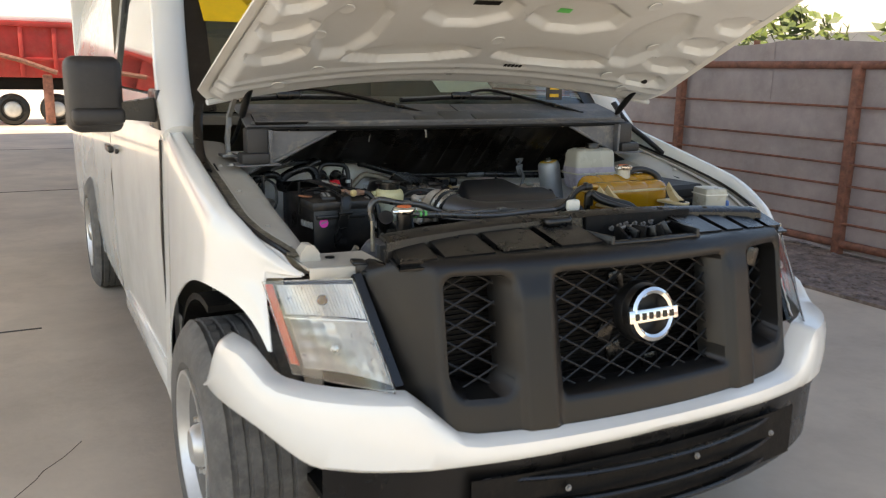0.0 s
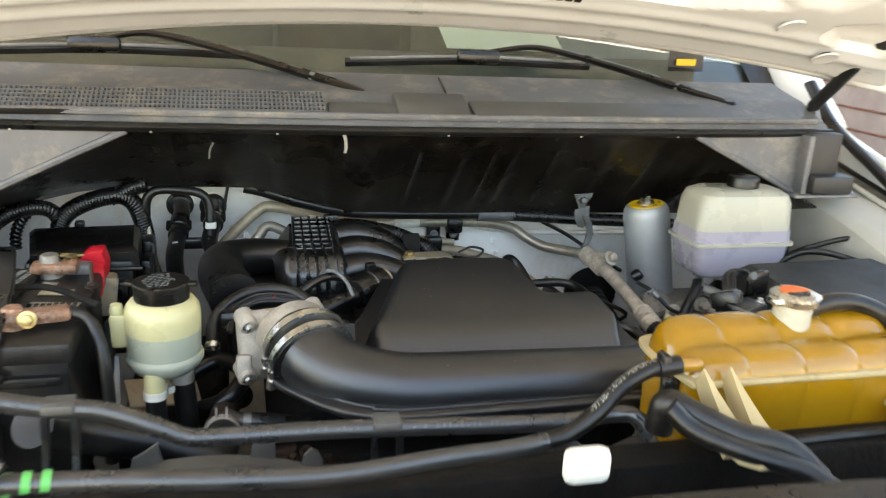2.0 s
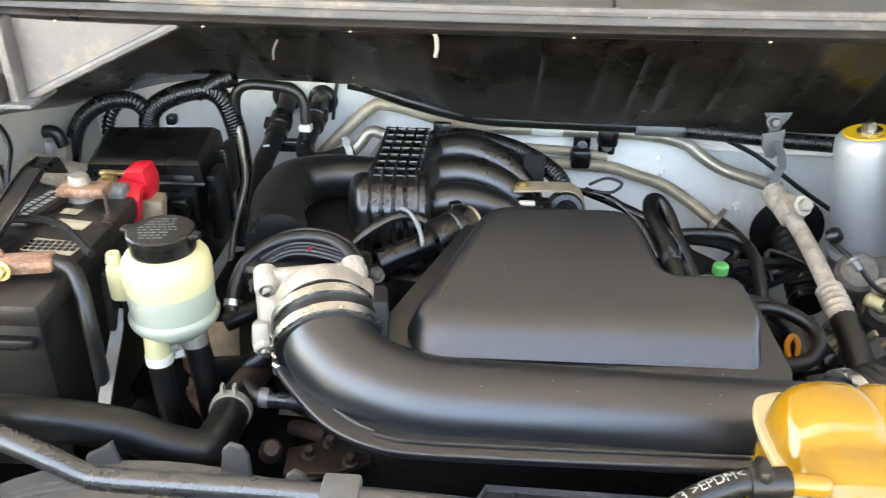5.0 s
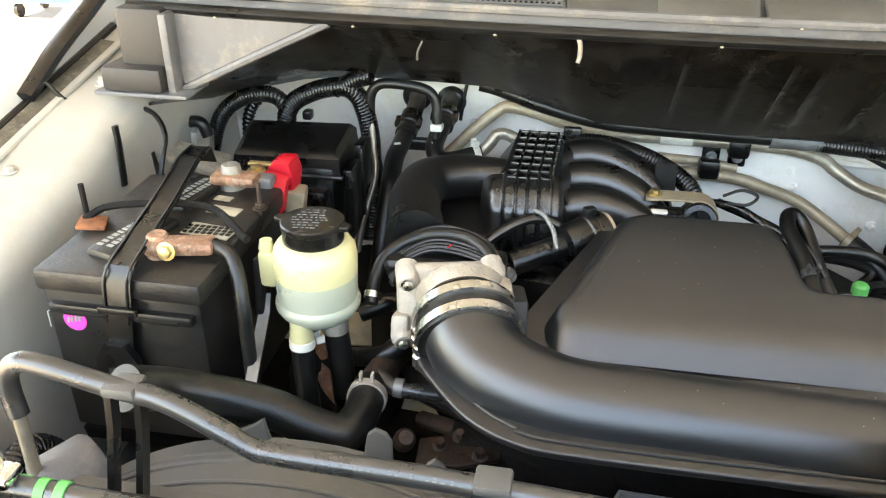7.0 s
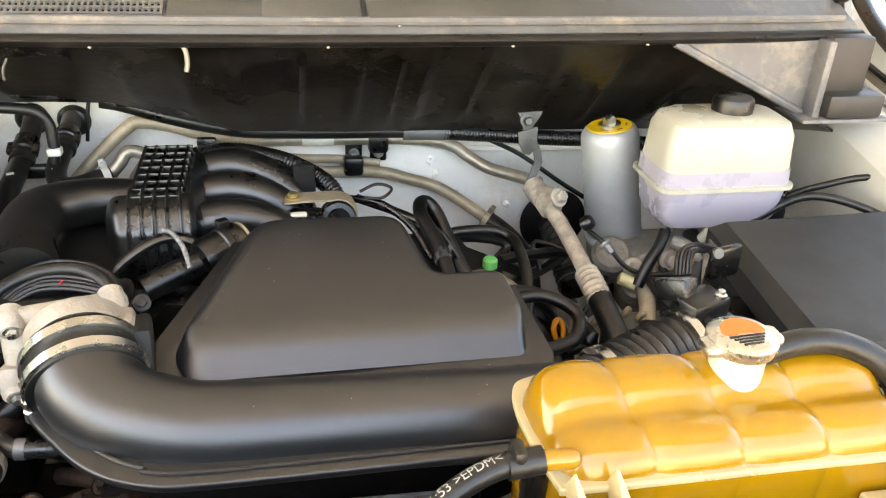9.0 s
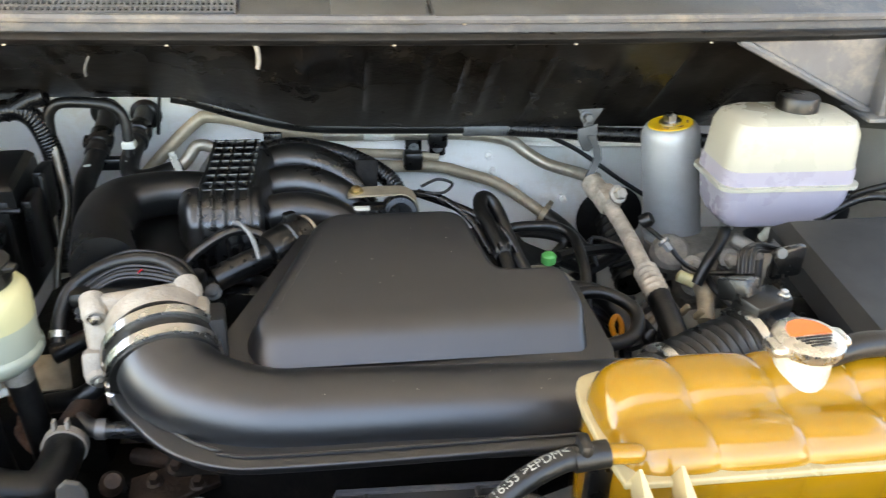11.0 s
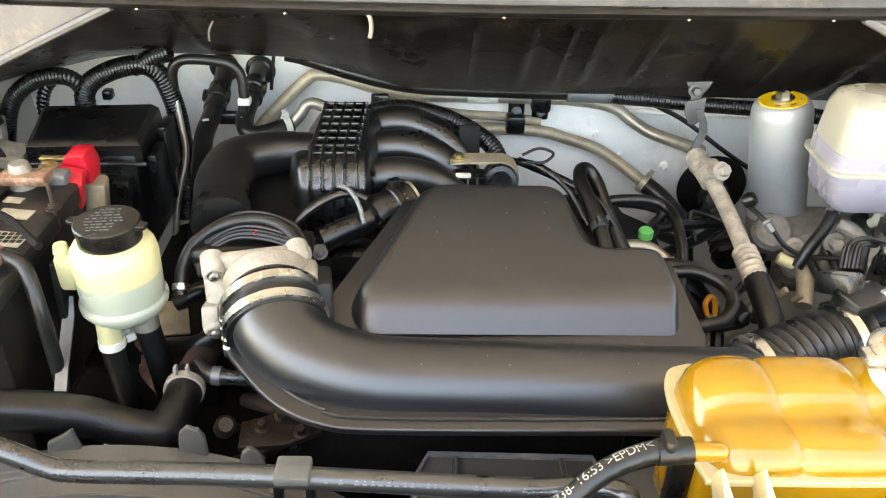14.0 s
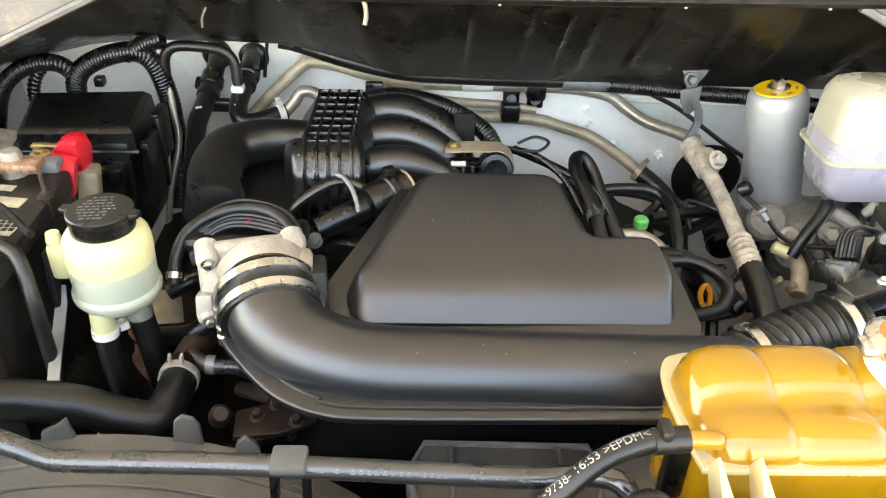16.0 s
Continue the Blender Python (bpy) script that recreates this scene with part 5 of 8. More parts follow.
draw_in(throttle, 0.93)
manifold = thing("intake_manifold", (-0.2, 1.03, 0.95), "black ribbed plastic intake manifold with curved runners", "manifold")
part("neck", tube([(-0.329, 0.865, 1.122), (-0.340, 0.915, 1.123), (-0.350, 0.965, 1.124), (-0.348, 1.020, 1.124), (-0.325, 1.050, 1.122), (-0.288, 1.072, 1.118), (-0.235, 1.082, 1.112)], (0.0370, 0.0290), 28, 8), MANIFOLD, manifold, "", 60)
part("plenum", rings([[(-0.262, 1.15, 1.06), (-0.140, 1.16, 1.06), (-0.140, 0.99, 1.04), (-0.262, 0.985, 1.04)], [(-0.258, 1.15, 1.12), (-0.148, 1.165, 1.12), (-0.152, 1.0, 1.11), (-0.262, 0.99, 1.11)], [(-0.236, 1.150, 1.152), (-0.166, 1.156, 1.152), (-0.170, 1.004, 1.138), (-0.245, 1.000, 1.138)]]), MANIFOLD, manifold)
for k in range(5):
    part("grid_rib", rings([[(x - w, y, z - 0.006), (x + w, y, z - 0.006), (x + w * 0.7, y, z + 0.007), (x - w * 0.7, y, z + 0.007)] for w, x, y, z in ((0.0024, -0.236 + 0.0147 * k, 1.006, 1.145), (0.0024, -0.230 + 0.0141 * k, 1.146, 1.159))]), MANIFOLD, manifold)
for k in range(8):
    part("grid_rib", box(-0.2045 + 0.0008 * k, 1.008 + 0.0196 * k, 1.1450 + 0.0020 * k, 0.062, 0.0042, 0.0125, 0.0012, (0, 0, 1)), MANIFOLD, manifold)
part("side_bevel", rings([[(-0.170, y, z), (-0.164, y, z + 0.003), (-0.150, y, z - 0.022), (-0.17, y, z - 0.03)] for y, z in ((1.0, 1.142), (1.08, 1.150), (1.155, 1.157))]), MANIFOLD, manifold)
RIBS = (0.30, 0.44, 0.575, 0.71, 0.85)


def belly(u, v):
    """Rounded front of the plenum with thin upright ribs."""
    x = lerp(-0.270, -0.158, u) + 0.006 * v
    y = table([(0, 1.014), (0.15, 0.998), (0.3, 0.980), (0.5, 0.964), (0.75, 0.958), (1, 0.962)], v)
    z = table([(0, 1.150), (0.15, 1.149), (0.3, 1.141), (0.5, 1.120), (0.75, 1.090), (1, 1.045)], v)
    rib = sum(math.exp(-((u - c) / 0.016) ** 2) for c in RIBS)
    drop = max(0.0, 0.22 - u) / 0.22
    end = max(0.0, u - 0.93) / 0.07
    return (x, y - 0.0055 * rib * v + 0.030 * drop ** 2.2 + 0.012 * end ** 2, z + 0.0055 * rib * (1 - v) - 0.026 * drop ** 2.2 * (1 - 0.6 * v) - 0.008 * end ** 2)


part("belly", sheet(belly, 110, 22, -0.02), MANIFOLD, manifold, "", 60)
part("neck_web", box(-0.292, 1.005, 1.045, 0.10, 0.22, 0.09, 0.02), MANIFOLD, manifold)
part("front_arch", tube([(-0.268, 0.92, 1.05), (-0.252, 0.925, 1.085), (-0.225, 0.935, 1.108), (-0.190, 0.945, 1.122), (-0.160, 0.945, 1.116), (-0.140, 0.935, 1.10)], 0.008, 10, 6, flat=0.8), MANIFOLD, manifold)
for k, (y0, y1, z) in enumerate(((1.165, 1.135, 1.112), (1.098, 1.080, 1.104), (1.028, 1.030, 1.094))):
    part("runner", tube([(-0.180, y0, z), (-0.12, y0, z + 0.012), (-0.07, lerp(y0, y1, 0.4), z), (-0.035, lerp(y0, y1, 0.8), z - 0.03), (-0.018, y1, z - 0.075)], 0.0265, 20, 7), MANIFOLD, manifold, "", 60)
part("runner_web", sheet(lambda u, v: (lerp(-0.17, -0.06, u), lerp(1.17, 1.02, v), 1.085 - 0.02 * u), 4, 4, 0.01), MANIFOLD, manifold)

tray = thing("cable_tray", (-0.30, 0.91, 1.10), "black plastic tray with bundled wiring beside the throttle body", "cable tray")
part("pan", box(-0.295, 0.873, 1.086, 0.15, 0.06, 0.02, 0.008, (-8, 0, 4)), PLASTIC, tray)
for k in range(8):
    f = k / 7
    part("cable", tube([(-0.366 + 0.014 * (1 - f), 0.820 + 0.034 * f, 1.076), (-0.356 + 0.012 * (1 - f), 0.848 + 0.036 * f, 1.092 + 0.010 * f), (-0.308, 0.862 + 0.045 * f, 1.106 + 0.010 * f), (-0.250, 0.852 + 0.040 * f, 1.102 + 0.008 * f), (-0.222, 0.832 + 0.03 * f, 1.086)], (0.0026, 0.0038, 0.0022, 0.003)[k % 4], 8, 6), RUBBER if k % 3 else PLASTIC, tray)
part("outer_hose", tube([(-0.378, 0.816, 1.050), (-0.378, 0.842, 1.074), (-0.365, 0.866, 1.096), (-0.330, 0.886, 1.111), (-0.285, 0.890, 1.115), (-0.250, 0.874, 1.108), (-0.226, 0.846, 1.088), (-0.205, 0.815, 1.070)], 0.0082, 12, 7), RUBBER, tray, "black rubber hose round the tray")
part("hose_band", lathe([(0.0095, -0.004), (0.0108, -0.004), (0.0108, 0.004), (0.0095, 0.004)], (-0.378, 0.824, 1.057), 16, (0, 0.7, 0.7)), STEEL, tray)
part("mark", box(-0.290, 0.866, 1.1115, 0.0015, 0.007, 0.002, 0.0, (0, 0, -20)), RED, tray)
draw_in(tray, 0.94)


def hose(name, pts, r, material, label, wave=0.0, pitch=0.008, group="", cat="hose", n=14, flat=1.0):
    return lump(name, tube(pts, r, n, 7, flat, wave, pitch), material, label, cat, group)


def ring_clamp(at, axis, r, material=None, label="springy steel hose clamp"):
    c = thing("hose_clamp", at, label, "clamp", "hose clamps")
    part("band", hoop([(r - 0.001, -0.005), (r + 0.0015, -0.005), (r + 0.0015, 0.005), (r - 0.001, 0.005)], at, axis, 28), material or STEEL, c)
    e = V(*axis).normalized()
    sd = e.orthogonal().normalized()
    up = V(0, 0, 1) - e * e.z
    up = up.normalized() if up.length > 0.1 else sd
    sd = e.cross(up).normalized()
    for k in (-1, 1):
        q = Vector(at) + up * (r + 0.006) + sd * (0.006 * k)
        part("ear", rings([[q + sd * (0.002 * k) + e * a + up * b for a, b in ((-0.004, -0.005), (0.004, -0.005), (0.004, 0.005), (-0.004, 0.005))], [q - sd * (0.001 * k) + e * a + up * b for a, b in ((-0.004, -0.005), (0.004, -0.005), (0.004, 0.005), (-0.004, 0.005))]]), material or STEEL, c)
    return c


# hoses round the throttle body and manifold
hose("coolant_stub", [(-0.212, 0.893, 1.082), (-0.190, 0.903, 1.088), (-0.160, 0.918, 1.095), (-0.127, 0.938, 1.103)], 0.0165, PLASTIC, "black plastic coolant stub", group="stubs")
elb = thing("coolant_elbow", (-0.115, 0.93, 1.06), "black plastic elbow with a collar and pale open end", "elbow")
part("barrel", lathe([(0.016, -0.012), (0.024, -0.008), (0.0265, 0.0), (0.0265, 0.022), (0.0285, 0.024), (0.0285, 0.032), (0.0265, 0.034), (0.0265, 0.048), (0.022, 0.050)], (-0.142, 0.928, 1.100), 28, (0.80, 0.58, 0.15)), PLASTIC, elb)
part("tab", box(-0.122, 0.950, 1.134, 0.016, 0.012, 0.016, 0.003, (0, 0, 30)), PLASTIC, elb)
part("end_face", lathe([(0.004, 0), (0.024, 0.0), (0.024, 0.004)], (-0.101, 0.958, 1.108), 24, (0.80, 0.58, 0.15)), TANPIPE, elb, "pale open end")
hose("steel_spring_lead", [(-0.190, 0.948, 1.131), (-0.178, 0.932, 1.134), (-0.165, 0.910, 1.126), (-0.157, 0.888, 1.110)], 0.0034, GREYSTEEL, "ribbed dull metal line", wave=0.0007, pitch=0.004)
lump("injector_rail", box(-0.18, 0.905, 1.045, 0.12, 0.055, 0.05, 0.012, (0, 0, -10)), PLASTIC, "black fuel rail block beside the manifold", "fuel rail")
for x, y in ((-0.214, 0.882), (-0.146, 0.868)):
    lump("rail_bolt", bolt((x, y, 1.071), 0.0070, (0, -0.7, 0.7)), DARKSTEEL, "dark bolt on the fuel rail", "bolt", "rail bolts")

# actuator behind the cover
act = thing("vacuum_actuator", (0.01, 1.07, 1.02), "black vacuum actuator under a beige metal bracket", "actuator")
CC = V(0.026, 1.055, 1.086)
part("can", lathe([(0.004, -0.024), (0.022, -0.023), (0.0255, -0.020), (0.0255, 0.016), (0.023, 0.020), (0.016, 0.021), (0.014, 0.017), (0.004, 0.016)], CC, 28, (0, -1, 0.35)), PLASTIC, act)
arc = [(-0.046, 1.112), (-0.020, 1.114), (0.010, 1.1145)] + [(CC.x + 0.0285 * math.sin(radians(a)), CC.z + 0.0285 * math.cos(radians(a))) for a in range(0, 116, 12)]
part("bracket", rings([[(x + dx * k, 1.072 - 0.017 + w, z + dz * k) for w, k in ((0, 0), (0.030, 0), (0.030, 1), (0, 1))] for (x, z), (dx, dz) in zip(arc, [(0, -0.003)] * 3 + [(-0.003 * math.sin(radians(a)), -0.003 * math.cos(radians(a))) for a in range(0, 116, 12)])]), TANPIPE, act)
part("bracket_bolt", bolt((-0.034, 1.070, 1.113), 0.007), BRASS, act)
part("plug", box(-0.018, 1.045, 1.088, 0.045, 0.03, 0.030, 0.004), PLASTIC, act)
for k in range(3):
    part("plug_rib", box(-0.034 + 0.013 * k, 1.029, 1.090, 0.003, 0.004, 0.026, 0.001), FADED, act)
part("plug_clip", box(-0.028, 1.034, 1.104, 0.022, 0.010, 0.005, 0.002), LABEL, act)
hose("engine_loom", [(-0.165, 1.205, 1.126), (-0.12, 1.205, 1.131), (-0.07, 1.20, 1.124), (-0.035, 1.185, 1.118), (0.004, 1.16, 1.105), (0.024, 1.14, 1.092), (0.034, 1.12, 1.07)], 0.0145, LOOM, "taped corrugated engine wiring loom", wave=0.0010, pitch=0.0052, cat="wiring loom")
for k in range(4):
    hose("wiring_branch", [(0.045 + 0.006 * k, 1.10, 1.095), (0.085 + 0.01 * k, 1.075 - 0.006 * k, 1.098 - 0.004 * k), (0.125 + 0.012 * k, 1.04 - 0.008 * k, 1.08), (0.15 + 0.012 * k, 0.99, 1.05)], (0.0055, 0.004, 0.0065, 0.003)[k], LOOM, "thin black wiring branch", cat="wiring loom", group="wiring branches")
hose("wire_loop", [(0.06, 1.085, 1.112), (0.085, 1.095, 1.118), (0.105, 1.085, 1.115), (0.09, 1.07, 1.108), (0.065, 1.075, 1.106)], 0.0022, RUBBER, "small loop of black and red wire", cat="wire")
lump("loom_bracket", box(-0.016, 1.138, 1.110, 0.032, 0.008, 0.045, 0.005, (-20, 0, 0)), DARK, "black loom bracket with a hole", "bracket")
lump("hood_wire_bracket", box(-0.155, 1.215, 1.135, 0.028, 0.012, 0.03, 0.003), PLASTIC, "small black bracket behind the manifold", "bracket")

# hoses beside the cover
hose("breather_hose", [(0.164, 0.925, 1.045), (0.160, 0.955, 1.061), (0.150, 1.0, 1.082), (0.1405, 1.035, 1.094), (0.1425, 1.058, 1.101), (0.154, 1.066, 1.099), (0.168, 1.055, 1.083), (0.1825, 1.01, 1.050), (0.200, 0.97, 1.020)], 0.0102, RUBBER, "thick black breather hose bent over itself")
hose("purge_hose", [(0.165, 1.015, 1.055), (0.178, 1.035, 1.061), (0.20, 1.042, 1.063), (0.245, 1.043, 1.062), (0.268, 1.030, 1.058), (0.276, 1.0, 1.052), (0.276, 0.95, 1.03), (0.262, 0.89, 1.0)], 0.0078, RUBBER, "thin black printed hose", group="thin hoses")
ring_clamp((0.158, 0.963, 1.065), (-0.2, 1, 0.46), 0.0104, DARKSTEEL, "dull grey spring clamp on the breather hose")
plug = thing("filler_tube", (0.225, 0.985, 0.99), "grey steel filler tube with a bright green cap", "filler tube")
part("tube", tube([(0.19, 0.985, 1.01), (0.215, 0.985, 1.02), (0.245, 0.98, 1.015), (0.285, 0.95, 0.99)], 0.010, 12, 4), PIPE, plug)
part("cap", lathe([(0.008, 0), (0.0105, 0.002), (0.0105, 0.013), (0.008, 0.016), (0.002, 0.017)], (0.232, 0.990, 1.030), 20), GREEN, plug, "bright green cap")
part("plate", box(0.218, 0.985, 1.02, 0.05, 0.025, 0.004, 0.002, (0, 15, 0)), STEEL, plug)
hose("heater_return", [(0.24, 0.935, 1.02), (0.285, 0.93, 1.015), (0.315, 0.895, 0.995), (0.325, 0.86, 0.97)], 0.013, RUBBER, "black heater return hose")
dip = thing("dipstick", (0.3, 0.87, 0.98), "orange-yellow looped dipstick handle", "dipstick")
part("handle", tube([(0.296, 0.872, 0.985), (0.293, 0.876, 1.000), (0.299, 0.880, 1.009), (0.306, 0.876, 1.000), (0.306, 0.87, 0.985)], 0.0038, 8, 5), ORANGE_Y, dip)
part("stalk", tube([(0.30, 0.87, 0.985), (0.30, 0.868, 0.94)], 0.006, 8, 2), PIPE, dip)
hose("loop_hose", [(0.225, 0.895, 1.035), (0.28, 0.890, 1.04), (0.315, 0.86, 1.03), (0.30, 0.82, 1.018), (0.25, 0.808, 1.012), (0.225, 0.81, 1.01)], 0.009, RUBBER, "black looped rubber hose", group="thin hoses")


# ---- battery corner ----
bat = thing("battery", (-0.605, 0.79, 0.94), "black car battery with corroded terminals and a hold-down strap", "battery")
part("case", box(-0.605, 0.79, 1.035, 0.180, 0.25, 0.19, 0.004), BATTERY, bat)
part("lid", box(-0.605, 0.79, 1.14, 0.190, 0.262, 0.026, 0.006), BATTERYTOP, bat)
part("vent_cap", box(-0.624, 0.742, 1.156, 0.042, 0.104, 0.014, 0.006, (0, 0, -16)), BATTERYTOP, bat)
part("vent_cap", box(-0.612, 0.862, 1.156, 0.042, 0.095, 0.014, 0.006, (0, 0, -10)), BATTERYTOP, bat)
for k, (x, y, w, h) in enumerate(((-0.55, 0.775, 0.06, 0.028), (-0.555, 0.828, 0.04, 0.02), (-0.57, 0.86, 0.022, 0.012), (-0.575, 0.745, 0.03, 0.012))):
    part("label", box(x, y, 1.1545, w, h, 0.0012, 0, (0, 0, -8)), DULLLABEL if k < 3 else PRINT, bat)
random.seed(9)
for x0, y0, n in ((-0.645, 0.708, 10), (-0.624, 0.825, 10), (-0.632, 0.706, 10), (-0.611, 0.825, 9)):
    for i in range(n):
        part("cap_print", box(x0 + 0.0018 * i, y0 + 0.0075 * i, 1.1636, 0.0075, random.uniform(0.003, 0.0056), 0.0008, 0, (0, 0, -14)), PRINT, bat)
for j in range(3):
    for i in range(8):
        part("label_mark", box(-0.577 + 0.0075 * i, 0.768 + 0.0075 * j, 1.1556, 0.005, 0.005, 0.0008, 0, (0, 0, -8)), PLASTIC, bat)
part("front_ridge", box(-0.605, 0.662, 1.108, 0.165, 0.012, 0.012, 0.003), BATTERY, bat)
for k in range(2):
    # black bars laid on the case stand for shaded slots
    part("front_slot_shade", box(-0.645 + 0.082 * k, 0.6605, 1.105, 0.05, 0.010, 0.006, 0.001), DARK, bat)
part("date_sticker", lathe([(0.001, 0.0), (0.0135, 0.0), (0.0135, 0.0012)], (-0.664, 0.6645, 1.091), 24, (0, -1, 0)), PINK, bat, "round pink date sticker")
for k in range(4):
    part("sticker_mark", box(-0.671 + 0.0045 * k, 0.6628, 1.091 + 0.0012 * k, 0.0026, 0.0008, 0.007, 0, (0, 15, 0)), PRINT, bat)
for k, w in enumerate((0.010, 0.007, 0.009, 0.006, 0.010, 0.008, 0.009, 0.006)):
    part("side_mark", box(-0.6985, 0.672 + 0.0145 * k, 1.085 - 0.001 * k, 0.0015, w, 0.020 - 0.004 * (k % 2), 0), PRINT, bat)
neg = part("negative_clamp", box(-0.555, 0.715, 1.167, 0.075, 0.028, 0.016, 0.006, (0, 0, 12)), COPPER, bat, "corroded copper-brown negative clamp")
part("post", lathe([(0.014, 0), (0.012, 0.024), (0.010, 0.027)], (-0.58, 0.715, 1.152), 18), COPPER, neg)
part("clamp_bolt", bolt((-0.56, 0.695, 1.170), 0.007, (0, -1, 0.2)), BRASS, neg)
part("cable", tube([(-0.52, 0.723, 1.168), (-0.497, 0.715, 1.158), (-0.482, 0.695, 1.12), (-0.478, 0.688, 1.06), (-0.48, 0.69, 0.98)], 0.008, 10, 6), RUBBER, neg)
pos = part("positive_clamp", box(-0.568, 0.895, 1.167, 0.06, 0.03, 0.014, 0.005), COPPER, bat, "corroded positive clamp")
part("post", lathe([(0.018, 0), (0.015, 0.014), (0.012, 0.03), (0.010, 0.032)], (-0.575, 0.90, 1.152), 18), ALU, pos)
part("pos_link", box(-0.548, 0.912, 1.158, 0.05, 0.024, 0.018, 0.005), TRIMGREY, pos)
part("pos_nut", bolt((-0.552, 0.925, 1.166), 0.008), BRASS, pos)
part("brass_strip", box(-0.545, 0.945, 1.168, 0.05, 0.010, 0.004, 0.001), BRASS, pos)
cap = thing("terminal_cover", (-0.498, 0.93, 1.12), "bright red plastic terminal cover", "terminal cover")
HOODED = [(-0.550, 1.150), (-0.547, 1.158), (-0.537, 1.1725), (-0.533, 1.1745), (-0.515, 1.1755), (-0.512, 1.1740), (-0.507, 1.156), (-0.507, 1.150), (-0.510, 1.132), (-0.532, 1.121), (-0.558, 1.131)]
part("hood", rings([[(-0.53 + (x + 0.53) * g, y, 1.148 + (z - 1.148) * g) for x, z in HOODED] for y, g in ((0.938, 0.90), (0.942, 1.0), (0.968, 1.0), (0.976, 0.92))]), RED, cap)
part("ledge", box(-0.522, 0.936, 1.150, 0.026, 0.010, 0.010, 0.003, (0, -8, 0)), RED, cap)
part("apron", rings([[(x0, y, z0), (x1, y, z1), (x1, y + 0.012, z1), (x0, y + 0.012, z0)] for x0, x1, y, z0, z1 in ((-0.545, -0.511, 0.922, 1.165, 1.158), (-0.541, -0.507, 0.904, 1.152, 1.150), (-0.537, -0.508, 0.900, 1.135, 1.135), (-0.532, -0.512, 0.900, 1.1155, 1.120))]), RED, cap)
part("fuse_block", box(-0.512, 0.950, 1.105, 0.026, 0.034, 0.06, 0.005, (0, 8, 10)), TANPIPE, cap, "grimy clear fuse block")
strap = thing("battery_strap", (-0.60, 0.79, 1.02), "black webbed battery hold-down strap with a buckle", "strap")
part("web", rings([[(x - 0.016, y, z), (x + 0.016, y, z), (x + 0.016, y + 0.001, z + 0.003), (x - 0.016, y + 0.001, z + 0.003)] for x, y, z in ((-0.612, 0.654, 1.060), (-0.606, 0.654, 1.10), (-0.598, 0.652, 1.15), (-0.596, 0.662, 1.164), (-0.600, 0.72, 1.174), (-0.610, 0.80, 1.182), (-0.632, 0.90, 1.184), (-0.650, 0.97, 1.172), (-0.66, 1.0, 1.14))]), PLASTIC, strap)
for dx in (-0.0125, 0.0125):
    part("web_edge", tube([(-0.606 + dx, 0.6535, 1.10), (-0.598 + dx, 0.6515, 1.15), (-0.596 + dx, 0.663, 1.167), (-0.600 + dx, 0.72, 1.1775), (-0.610 + dx, 0.80, 1.1855), (-0.632 + dx, 0.90, 1.1875), (-0.650 + dx, 0.97, 1.1755)], 0.0013, 6, 3), RUBBER, strap)
part("keeper", box(-0.601, 0.650, 1.118, 0.044, 0.006, 0.009, 0.002), PLASTIC, strap)
part("buckle", rings([[(-0.635, y, 1.018), (-0.590, y, 1.018), (-0.588, y, 1.055), (-0.600, y, 1.075), (-0.624, y, 1.075), (-0.637, y, 1.055)] for y in (0.646, 0.656)]), PLASTIC, strap)
# black block drawn as the shade in the buckle's slot
part("buckle_slot_shade", box(-0.612, 0.6452, 1.036, 0.022, 0.003, 0.020, 0.002), DARK, strap)
bar_ = thing("hold_down_bar", (-0.6, 0.86, 1.15), "thin dark steel hold-down bar with a rusty hook", "bar")
part("bar", tube([(-0.70, 0.765, 1.160), (-0.675, 0.785, 1.170), (-0.60, 0.802, 1.172), (-0.550, 0.796, 1.171), (-0.49, 0.742, 1.166)], 0.0045, 8, 5), DARK, bar_)
part("hook_rod", tube([(-0.702, 0.775, 1.20), (-0.702, 0.775, 1.10)], 0.0035, 8, 2), DARK, bar_)
part("hook_plate", box(-0.688, 0.762, 1.158, 0.032, 0.030, 0.006, 0.002, (0, 6, 20)), RUSTY, bar_, "rusty hook plate")
part("post", tube([(-0.512, 0.835, 1.192), (-0.512, 0.835, 1.13)], 0.0026, 8, 2), RUSTPIPE, bar_)
part("nut", bolt((-0.512, 0.835, 1.158), 0.006), RUSTPIPE, bar_)

box_ = thing("fuse_box", (-0.58, 1.14, 0.95), "black plastic fuse box with a sloped lid", "fuse box")
part("body", box(-0.562, 1.095, 1.05, 0.158, 0.13, 0.16, 0.008), PLASTIC, box_)
part("lid", rings([[(-0.632, 1.026, 1.118), (-0.474, 1.034, 1.118), (-0.484, 1.166, 1.120), (-0.658, 1.152, 1.120)], [(-0.630, 1.028, 1.142), (-0.476, 1.036, 1.142), (-0.486, 1.164, 1.144), (-0.656, 1.150, 1.144)], [(-0.622, 1.038, 1.150), (-0.484, 1.046, 1.150), (-0.494, 1.158, 1.152), (-0.646, 1.145, 1.152)]]), PLASTIC, box_)
part("lid_rib", tube([(-0.640, 1.030, 1.116), (-0.553, 1.031, 1.116), (-0.470, 1.032, 1.116)], 0.004, 8, 2), PLASTIC, box_)
part("catch", box(-0.468, 1.13, 1.10, 0.016, 0.045, 0.075, 0.004), PLASTIC, box_)
part("catch", box(-0.466, 1.065, 1.075, 0.014, 0.05, 0.10, 0.004), PLASTIC, box_)
part("catch_rib", box(-0.459, 1.095, 1.085, 0.006, 0.012, 0.11, 0.002), PLASTIC, box_)
